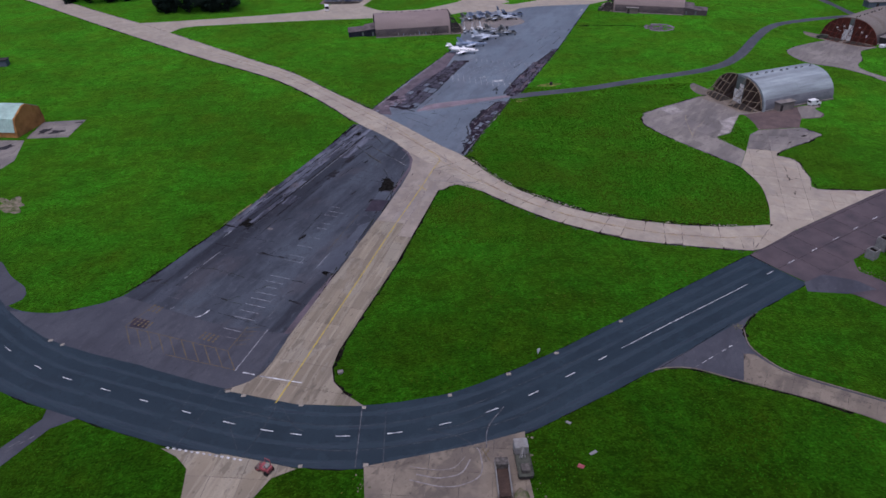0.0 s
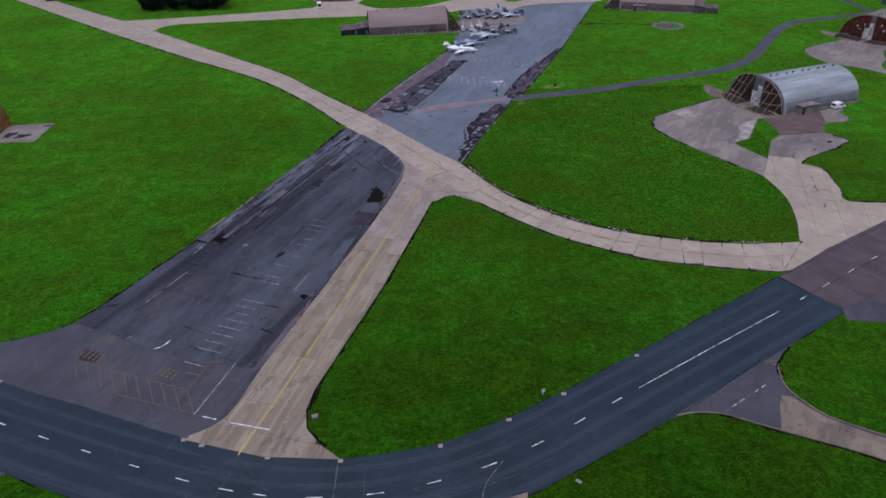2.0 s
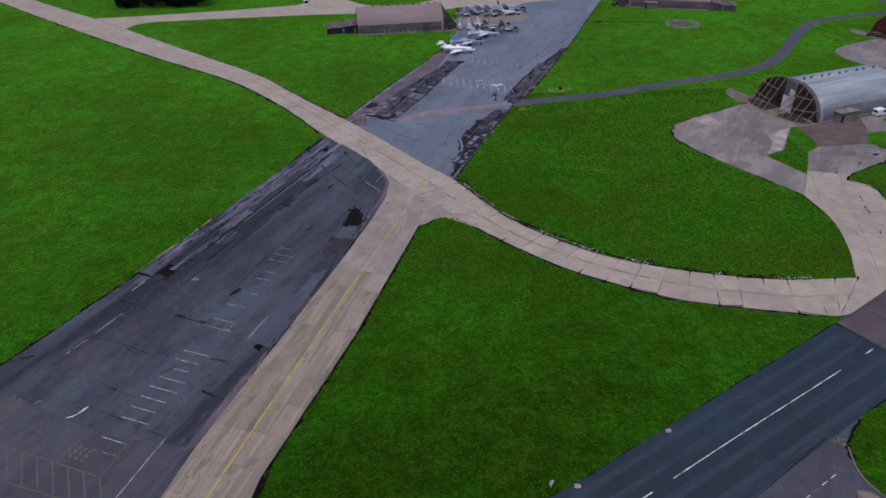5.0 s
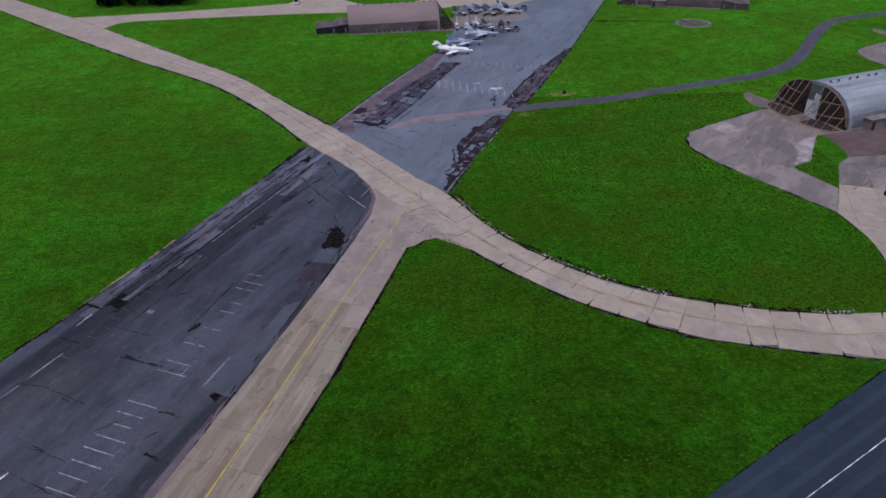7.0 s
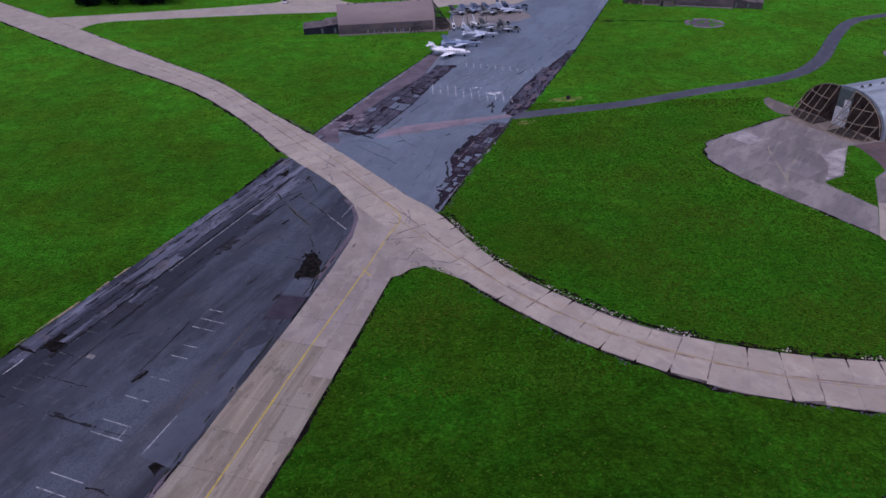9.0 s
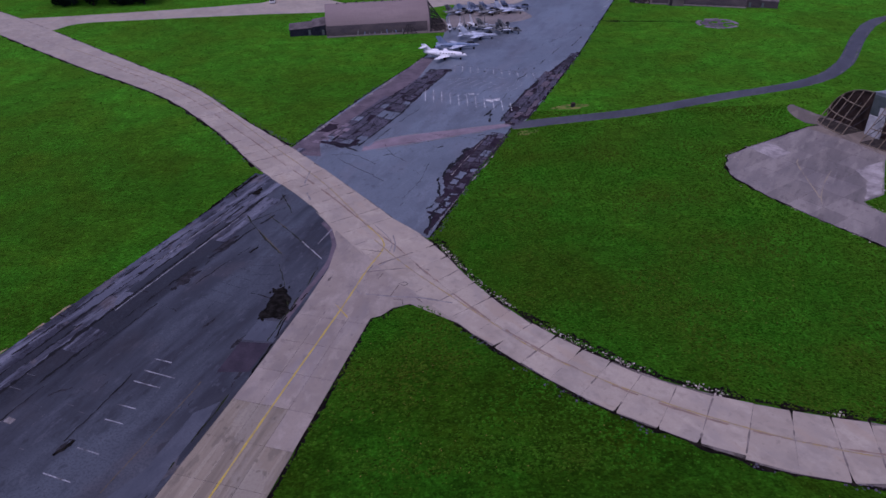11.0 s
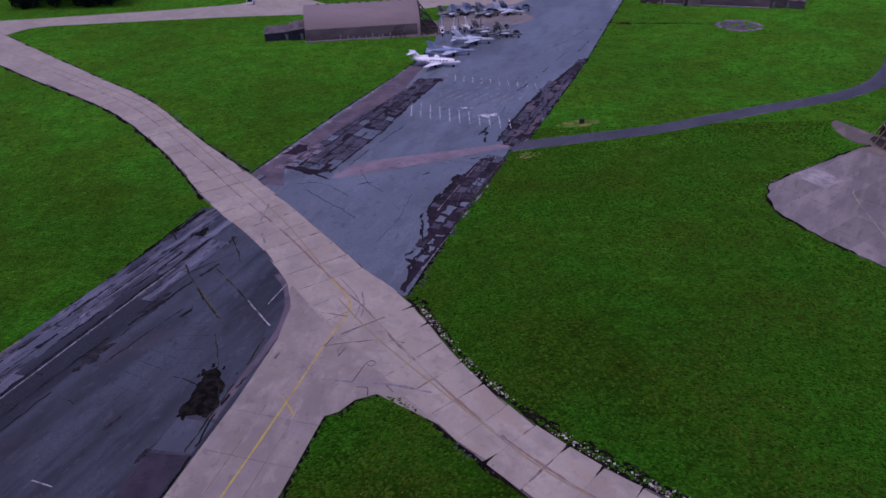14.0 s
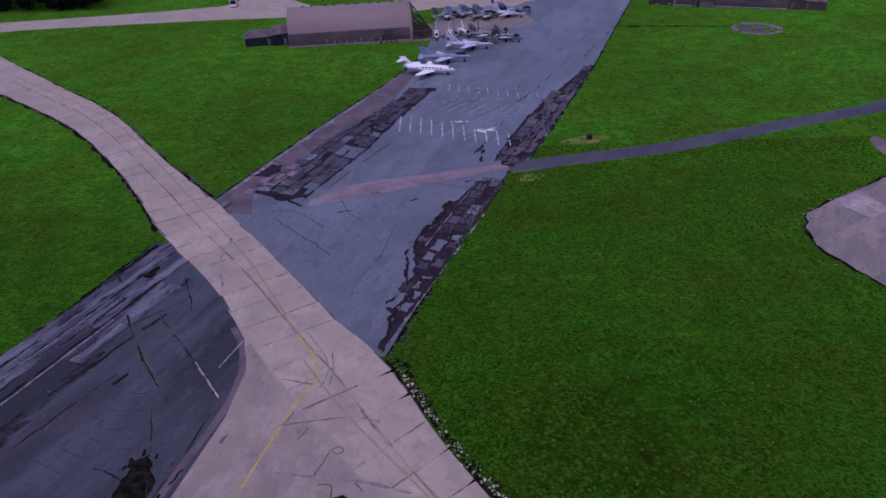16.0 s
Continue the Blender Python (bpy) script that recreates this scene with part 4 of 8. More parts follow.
PAVED += [STAND, NECK]
stand = pavement("hardstanding", STAND, 0.030, JOINT, "grey concrete hardstanding in front of the grey shelter", "hardstanding")
lay("slab", cells(STAND, (80, 205), (-24, -16), 6.5, 4.6, 0.03), 0.045, HARD, stand, 0.008)
neck = pavement("hardstanding", NECK, 0.031, JOINT, "pale cracked concrete access to the grey shelter", "hardstanding")
for slab in cells(NECK, (90, 165), (0.3, 0.95), 6.0, 6.0, 0.07):
    lay("slab", [slab], 0.048, HARD if sum(p[1] for p in slab) / len(slab) > 188 else CONCRETE, neck, 0.01)
RUSTY = [*straight([(99.9, 218.0), (100.8, 215.3), (100.7, 208.2), (100.0, 204.0), (113.3, 205.0), (117.2, 212.3)]), *curve([(120, 212.2), (124.2, 212.9), (126.2, 216.1), (125.5, 220.7), (128.3, 222.4)]), Vector((128.9, 225.4)), Vector((107.5, 219.4))]
PAVED.append(RUSTY)
pavement("hardstanding", ragged(RUSTY, 0.15), 0.040, RED_CON, "rust-stained concrete beside the grey shelter", "hardstanding")

LOBE = [(117.4, 212.6), (120, 212.5), (124.0, 213.2), (125.9, 216.1), (125.2, 220.7), (127.9, 222.4), (128.4, 225.0), (120.5, 222.6)]
PAVED.append([Vector(p) for p in LOBE])
pavement("hardstanding", ragged(straight([*LOBE, LOBE[0]])[:-1], 0.2), 0.046, HARD, "grey concrete lobe behind the parked van", "hardstanding")

# short way to the far shed
SHED_WAY = [(200.2, 384), (205.0, 384), (204.4, 356), (204.2, 344), (200.6, 344), (201.4, 362)]
PAVED.append([Vector(p) for p in SHED_WAY])
pavement("path", ragged(straight([*SHED_WAY, SHED_WAY[0]])[:-1], 0.2), 0.026, APRON_PALE, "short grey tarmac way to the far shed", "path")

# hardstanding of the red-fronted shelter
REDSTAND = [*straight([(176, 301), (168.5, 301.6), (161.8, 298.8), (151.2, 293.3), (145.7, 288.5)]), *curve([(144.0, 284), (144.4, 276), (147.6, 269.0), (154.9, 263.6), (161.0, 253.5), (163.3, 246), (172, 232), (184, 226)]), Vector((190, 236)), *curve([(176, 243), (166, 251), (162.6, 261), (164.3, 267.2), (168.9, 272.8), (174.4, 284), (184, 289)])]
PAVED.append(REDSTAND)
redstand = pavement("hardstanding", REDSTAND, 0.030, JOINT, "grey concrete hardstanding before the red-fronted shelter", "hardstanding")
lay("slab", cells(REDSTAND, (155, 280), (23, 20), 6.5, 4.6, 0.04), 0.045, HARD, redstand, 0.008)

# bottom turnings
BOT_A = [(-46.2, 79.0), (-43.2, 77.2), (-40.8, 74.7), (-40.0, 69.2), (-36, -10), (-22, -10), (-29.2, 68.8), (-27.2, 72.4), (-23.6, 74.1), (-30, 76), (-38, 78)]
BOT_B = [(-13.2, 74.2), (-12.6, 68.3), (-8, -10), (17, -10), (12.4, 67.5), (12.1, 71.9), (12.5, 80.6), (4, 78)]
BOT_C = [(-69.2, 89.2), (-68.8, 86.3), (-73, 79.4), (-140, -2), (-136, -5), (-70.7, 76.0), (-66.5, 84.0), (-62.5, 86.4)]
PAVED += [[Vector(p) for p in q] for q in (BOT_A, BOT_B, BOT_C)]
for shape, tone, words in ((BOT_A, YELLOW_CON, "tan concrete entry off the road"), (BOT_B, YARD, "grey concrete yard off the road")):
    yard = pavement("pavement", shape, 0.022, JOINT, words, "pavement")
    lay("slab", cells(shape, shape[0], (0.1, 1), 5.0, 5.0, 0.07), 0.036, tone, yard, 0.008)
pavement("pavement", BOT_C, 0.022, APRON_PALE, "narrow grey tarmac path off the road", "path")

# aprons of the green-roofed building
for shape in ([(-135.7, 227.5), (-121.6, 228.8), (-121.0, 213.4), (-134.5, 213.0)], [(-152, 213), (-134.2, 211.4), (-129.3, 195.4), (-131, 186), (-150, 176)]):
    PAVED.append([Vector(p) for p in shape])
    yard = pavement("hardstanding", ragged(straight([*shape, shape[0]])[:-1], 0.2), 0.022, SOIL, "stained concrete apron beside the green-roofed building", "hardstanding")
    lay("slab", cells(shape, shape[0], (1, 0.1), 4.5, 4.5, 0.06), 0.036, HARD, yard, 0.01)


# ---- aircraft shelters ----
def arch(wide, high, n=28, grow=0.0, power=0.92):
    """The cross-section of a shelter, from one foot over the crown to the other."""
    out = []
    for i in range(n + 1):
        a = math.pi * i / n
        c, s = math.cos(a), math.sin(a)
        out.append((math.copysign(abs(c) ** power, c) * (wide / 2 + grow), s**power * (high + grow)))
    return out


def shelter(label, shell, skirt, m, long=32.0, wide=21.0, high=9.0, door=RUST_DOOR, brace=FRAME_TAN, slide=(3.2, 1.6), panel=True, side=-1, boxes=(), rear=()):
    """A hardened shelter: its front at x = 0 looks along -x, its shell runs to x = long."""
    top = thing("aircraft_shelter", label, "shelter", m, "hardened aircraft shelters")
    bm = bmesh.new()
    rings = []
    n = int(long / 2.4)
    for i in range(n + 1):
        x = long * i / n
        for off, grow in ((-0.08, 0.0), (-0.02, -0.025), (0.02, -0.025), (0.08, 0.0)):
            if 0 < x + off < long or abs(off) > 0.05:
                rings.append((min(max(x + off, 0.0), long), grow if 0 < i < n else 0.0))
    tube(bm, [[(x, y, max(z, 0.0)) for y, z in arch(wide, high, grow=g)] for x, g in rings], closed=False)
    tube(bm, [[(x, y, max(z, 0.0)) for y, z in arch(wide, high, grow=-0.6)][::-1] for x in (0.0, long)], closed=False)
    outer, inner = arch(wide, high), arch(wide, high, grow=-0.6)
    for x, flip in ((0.0, False), (long, True)):
        vs = [(bm.verts.new((x, *o)), bm.verts.new((x, *q))) for o, q in zip(outer, inner)]
        for a, b in zip(vs, vs[1:]):
            f = (a[0], a[1], b[1], b[0])
            bm.faces.new(f[::-1] if flip else f)
    part("shell", bm, shell, top)
    bm = bmesh.new()
    tube(bm, [[(x, y, max(z, 0.0)) for y, z in arch(wide, high, grow=g)] for x, g in ((-0.25, -0.5), (-0.25, 0.22), (0.55, 0.22), (0.55, 0.0))], closed=False)
    part("front_rim", bm, shell, top)
    bm = bmesh.new()
    face = [bm.verts.new((long - 0.3, y, max(z, 0.0))) for y, z in arch(wide, high, grow=-0.3)]
    bm.faces.new(face)
    part("rear_wall", bm, shell, top)
    bm = bmesh.new()
    plate(bm, [(-7.6, -wide / 2 + 3.0), (-5.0, -wide / 2 + 0.6), (long - 0.4, -wide / 2 + 0.5), (long - 0.4, wide / 2 - 0.5), (-5.0, wide / 2 + 2.0), (-7.6, wide / 2 - 2.0)], 0.075, 0.07)
    part("floor", bm, YARD, top, "stained concrete floor reaching out before the doors")
    for s in (-1, 1):
        bm = bmesh.new()
        box(bm, (0.4, s * wide / 2 - 0.45, 0), (long, s * wide / 2 + 0.45, 0.4), 0.08)
        part("footing", bm, HARD, top)
        # Lower band; its brown skirt tone paints in the shell curve's shade.
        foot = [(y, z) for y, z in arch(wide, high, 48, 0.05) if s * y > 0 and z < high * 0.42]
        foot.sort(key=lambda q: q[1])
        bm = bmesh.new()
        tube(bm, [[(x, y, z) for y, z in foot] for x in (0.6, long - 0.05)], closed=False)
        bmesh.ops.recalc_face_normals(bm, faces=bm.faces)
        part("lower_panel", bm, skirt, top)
    for i in range(int(long / 3.2)):
        bm = bmesh.new()
        x = 2.0 + (i // 2) * 6.4 + (i % 2) * 2.5
        rod(bm, [(x + 0.36 * math.cos(a), -0.15 + 0.1 * math.sin(a), high - 0.1 + 0.62 * math.sin(a)) for a in (j * math.pi / 8 for j in range(9))], 0.18)
        part("lifting_lug", bm, DARK_STEEL, top)
    # two upright door leaves, each with a leaning lattice of steel before it
    lean = 6.0
    crown = high - 0.2
    rise = lambda y: crown * max(0.0, 1 - abs(y / (wide / 2 - 0.3)) ** 2.1) ** 0.5  # noqa: E731
    for s, shift, inner in zip((1, -1), slide, (0.05, 0.05 if slide[1] > 0.2 or not panel else 1.0)):
        ys = [inner + (wide / 2 - 0.35 - inner) * i / 24 for i in range(25)]
        bm = bmesh.new()
        reach = [0.01 * lean * (rise(y) / crown) ** 0.62 for y in ys]
        skins = [[(bm.verts.new((-0.6 + back, s * (y + shift), rise(y))), bm.verts.new((-0.6 + back - d, s * (y + shift), 0.0))) for y, d in zip(ys, reach)] for back in (0.0, 0.3)]
        for (a, b), (c, d) in zip(zip(skins[0], skins[1]), zip(skins[0][1:], skins[1][1:])):
            for quad in ((a[0], a[1], c[1], c[0]), (b[0], d[0], d[1], b[1]), (a[0], c[0], d[0], b[0]), (a[1], b[1], d[1], c[1])):
                bm.faces.new(quad)
        for a, b in ((skins[0][0], skins[1][0]), (skins[0][-1], skins[1][-1])):
            bm.faces.new((a[0], b[0], b[1], a[1]))
        bmesh.ops.recalc_face_normals(bm, faces=bm.faces)
        leaf = part("door", bm, door, top)
        # Pad within the lattice's foot line, much darker than the floor around it.
        bm = bmesh.new()
        plate(bm, [(-0.62, s * (ys[0] + shift)), *[(-0.80 - lean * (rise(y) / crown) ** 0.62, s * (y + shift)) for y in ys[::2]]], 0.082, 0.006)
        part("ground_sill", bm, SILL_DARK, leaf, "dark concrete under the braced door")
        foot = lambda y, z=0.0: (-0.75 - lean * (rise(y) / crown) ** 0.62 * (1 - z / max(rise(y), 0.01)), s * (y + shift), z)  # noqa: E731
        for name, tall in (("door_frame", None), ("base_rail", 0.12), ("rail", crown * 0.34), ("rail", crown * 0.66)):
            bm = bmesh.new()
            pts = [(-0.75, s * (y + shift), rise(y)) for y in ys] if tall is None else [foot(y, tall) for y in ys if rise(y) > tall + 0.1]
            rod(bm, pts[::2], 0.18 if tall is None else 0.15)
            part(name, bm, brace, leaf)
        count = 5
        for i in range(count):
            y = inner + 0.1 + (wide / 2 - 1.3 - inner) * i / (count - 1)
            bm = bmesh.new()
            bar(bm, foot(y, 0.05), (-0.75, s * (y + shift), rise(y)), 0.13)
            part("rafter", bm, brace, leaf)
            bm = bmesh.new()
            for z0, z1 in ((0.1, 0.34), (0.34, 0.66)):
                bar(bm, foot(y, crown * z0) if rise(y) > crown * z0 else foot(y, 0.1), (-0.6, s * (y + shift), min(crown * z1, rise(y))), 0.1)
            bar(bm, foot(y, 0.1), (-0.6, s * (y + shift), 0.1), 0.12)
            part("strut", bm, DARK_STEEL, leaf)
    # the opening between the leaves: a screen of steel with a white sheet before it
    bm = bmesh.new()
    box(bm, (-0.35, -3.4, 0), (-0.2, 3.4, high * 0.93), 0.02)
    part("screen", bm, GREEN_GREY, top)
    if panel:
        bm = bmesh.new()
        box(bm, (-1.6, -1.4, 0), (-1.45, 2.4, 4.4), 0.03)
        part("white_sheet", bm, PANEL_WHITE, top)
        bm = bmesh.new()
        box(bm, (-1.2, -1.0, 4.2), (-1.05, 0.7, 6.4), 0.03)
        part("white_sheet", bm, PANEL_WHITE, top)
    for x, length_, out, tall, tone in boxes:
        bm = bmesh.new()
        y = side * wide / 2
        box(bm, (x, min(y + side * out, y - side * 1.6), 0), (x + length_, max(y + side * out, y - side * 1.6), tall), 0.06)
        annex = part("annex", bm, tone, top)
        bm = bmesh.new()
        box(bm, (x - 0.25, min(y + side * (out + 0.25), y - side * 1.6), tall), (x + length_ + 0.25, max(y + side * (out + 0.25), y - side * 1.6), tall + 0.22), 0.04)
        part("roof", bm, HARD, annex)
        bm = bmesh.new()
        yy = y + side * (out + 0.03)
        box(bm, (x + 0.5, min(yy, yy - 0.06), 0.1), (x + 1.5, max(yy, yy - 0.06), 2.1), 0.02)
        part("hatch", bm, DARK_STEEL, annex)
    for x0, x1, y0, y1, tall, tone in rear:
        bm = bmesh.new()
        low = tall * 0.72
        sides = [(y0, 0), (y1, 0), (y1, low), ((y0 + y1) / 2 + 1.2, tall), ((y0 + y1) / 2 - 1.2, tall), (y0, low)]
        tube(bm, [[(long + x, y, z * k) for y, z in sides] for x, k in ((x0, 1.0), (x1, 0.86))])
        bmesh.ops.recalc_face_normals(bm, faces=bm.faces)
        block = part("rear_block", bm, tone, top)
        for (ya, za), (yb, zb) in zip(sides[2:], sides[3:]):
            bm = bmesh.new()
            vs = [(long + x - 0.15 + 0.3 * (x > x0), y, z * k + 0.03) for x, k in ((x0, 1.0), (x1, 0.86)) for y, z in ((ya, za), (yb, zb))]
            lo, hi = [bm.verts.new(v) for v in vs], [bm.verts.new((v[0], v[1], v[2] + 0.16)) for v in vs]
            bm.faces.new([hi[i] for i in (0, 1, 3, 2)])
            for i, j in ((0, 1), (1, 3), (3, 2), (2, 0)):
                bm.faces.new((lo[i], lo[j], hi[j], hi[i]))
            bmesh.ops.recalc_face_normals(bm, faces=bm.faces)
            part("roof", bm, ROOF_FELT, block)
        for yy in (y0 - 0.03, y1 - 0.03):
            bm = bmesh.new()
            box(bm, (long + x0 + 0.8, yy, 0.2), (long + x0 + 1.6, yy + 0.06, 1.9), 0.02)
            part("hatch", bm, GREEN_GREY, block)
    return top


def stand_at(corner, degrees, wide, near):
    """The pose of a shelter whose near front foot stands at corner."""
    a = radians(degrees)
    n = Vector((-math.sin(a), math.cos(a))) * (wide / 2) * (-near)
    return pose(corner[0] + n.x, corner[1] + n.y, 0, 0, 0, degrees)


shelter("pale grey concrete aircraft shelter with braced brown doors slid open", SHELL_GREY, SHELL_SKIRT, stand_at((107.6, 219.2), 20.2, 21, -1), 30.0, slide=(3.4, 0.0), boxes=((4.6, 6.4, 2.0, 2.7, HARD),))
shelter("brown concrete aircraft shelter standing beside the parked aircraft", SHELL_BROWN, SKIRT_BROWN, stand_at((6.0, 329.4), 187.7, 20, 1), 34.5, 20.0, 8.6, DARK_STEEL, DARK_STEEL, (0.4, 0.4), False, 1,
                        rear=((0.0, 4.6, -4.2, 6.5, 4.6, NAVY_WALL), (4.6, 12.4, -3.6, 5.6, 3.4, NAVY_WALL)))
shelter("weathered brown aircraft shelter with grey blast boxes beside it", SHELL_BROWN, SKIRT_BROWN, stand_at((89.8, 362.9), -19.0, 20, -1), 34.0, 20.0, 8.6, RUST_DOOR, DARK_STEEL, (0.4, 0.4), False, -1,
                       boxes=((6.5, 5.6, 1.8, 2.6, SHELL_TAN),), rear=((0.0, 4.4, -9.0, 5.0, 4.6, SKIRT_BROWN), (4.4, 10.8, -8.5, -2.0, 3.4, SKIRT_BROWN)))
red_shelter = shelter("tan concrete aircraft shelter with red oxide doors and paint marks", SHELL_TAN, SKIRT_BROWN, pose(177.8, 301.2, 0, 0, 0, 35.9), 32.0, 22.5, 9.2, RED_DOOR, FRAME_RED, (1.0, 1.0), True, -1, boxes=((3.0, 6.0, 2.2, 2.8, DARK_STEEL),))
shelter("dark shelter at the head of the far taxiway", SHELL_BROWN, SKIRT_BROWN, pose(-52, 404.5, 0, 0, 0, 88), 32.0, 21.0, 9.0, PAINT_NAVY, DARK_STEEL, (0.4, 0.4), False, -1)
for x, z, w, h in ((-4.5, 3.4, 2.6, 0.22), (-5.6, 4.4, 1.0, 1.0), (5.0, 4.2, 1.3, 1.2), (7.2, 3.0, 1.0, 1.6), (-2.8, 5.4, 1.2, 1.0), (3.6, 6.0, 0.9, 0.9)):
    bm = bmesh.new()
    box(bm, (-0.03, -w * 0.32, -h * 0.32), (0.03, w * 0.32, h * 0.32), 0.01)
    mark = part("paint_mark", bm, PANEL_WHITE, red_shelter, "white paint mark")
    mark.matrix_basis = pose(-0.67, -x, z)
# a swept concrete wing of the hardstanding beside the shelters' doors
for line, root in (([(95.6, 236.4), (92.6, 237.6), (91.5, 241.6), (91.8, 246.0), (93.2, 249.4), (94.4, 250.0), (95.4, 247.4), (97.2, 243.2)], (100.4, 238.6)), ([(167.5, 303.0), (165.2, 306.5), (164.0, 311.0), (164.6, 315.2), (165.8, 316.4), (167.2, 314.6), (169.6, 311.0)], (172.0, 306.5))):
    PAVED.append([*curve(line, 0.7), Vector(root)])
    pavement("hardstanding", PAVED[-1], 0.05, YARD, "pale concrete runner with a rounded end for the shelter door", "hardstanding")


# ---- the green-roofed building ----
def barn(m):
    top = thing("workshop", "ochre plastered building with a mint green metal roof", "building", m)
    wide, long, eave, ridge = 14.5, 26.0, 2.0, 8.6
    prof = [(-7.25, 0), (7.25, 0), (7.25, eave), (6.4, 5.9), (1.0, ridge), (-1.0, ridge), (-6.4, 5.9), (-7.25, eave)]
    bm = bmesh.new()
    tube(bm, [[(x, y, z) for y, z in prof] for x in (-long, 0.0)])
    bmesh.ops.recalc_face_normals(bm, faces=bm.faces)
    part("wall", bm, ORANGE, top)
    for s in (-1, 1):
        lines = [(s * 7.5, eave - 0.15), (s * 6.5, 6.0), (s * 1.0, ridge + 0.08), (0, ridge + 0.12)]
        for (y0, z0), (y1, z1) in zip(lines, lines[1:]):
            for i in range(26):
                x0 = -long + i * (long - 0.4) / 26
                x1 = x0 + (long - 0.4) / 26 - 0.05
                bm = bmesh.new()
                vs = [(x0, y0, z0), (x1, y0, z0), (x1, y1, z1), (x0, y1, z1)]
                n = Vector((0, -(z1 - z0), y1 - y0)).normalized() * 0.09
                if n.z < 0:
                    n = -n
                lo, hi = [bm.verts.new(v) for v in vs], [bm.verts.new(Vector(v) + n) for v in vs]
                bm.faces.new(hi)
                for a in range(4):
                    b = (a + 1) % 4
                    bm.faces.new((lo[a], lo[b], hi[b], hi[a]))
                bmesh.ops.recalc_face_normals(bm, faces=bm.faces)
                part("roof_sheet", bm, MINT, top)
    return top


barn(pose(-136.3, 221.0, 0, 0, 0, -8))


# ---- aircraft ----
def foil(bm, root, tip, thick, upright=False):
    """A tapered blade: root and tip are (x_front, x_back, across, up)."""
    rows = []
    for (xf, xb, y, z), t in ((root, thick), (tip, thick * 0.45)):
        c = xf - xb
        rows.append([(xf, 0), (xf - 0.3 * c, t), (xb, 0.02), (xf - 0.3 * c, -t)])
        rows[-1] = [(x, y + (o if upright else 0), z + (0 if upright else o)) for x, o in rows[-1]]
    tube(bm, rows)
    bmesh.ops.recalc_face_normals(bm, faces=bm.faces)


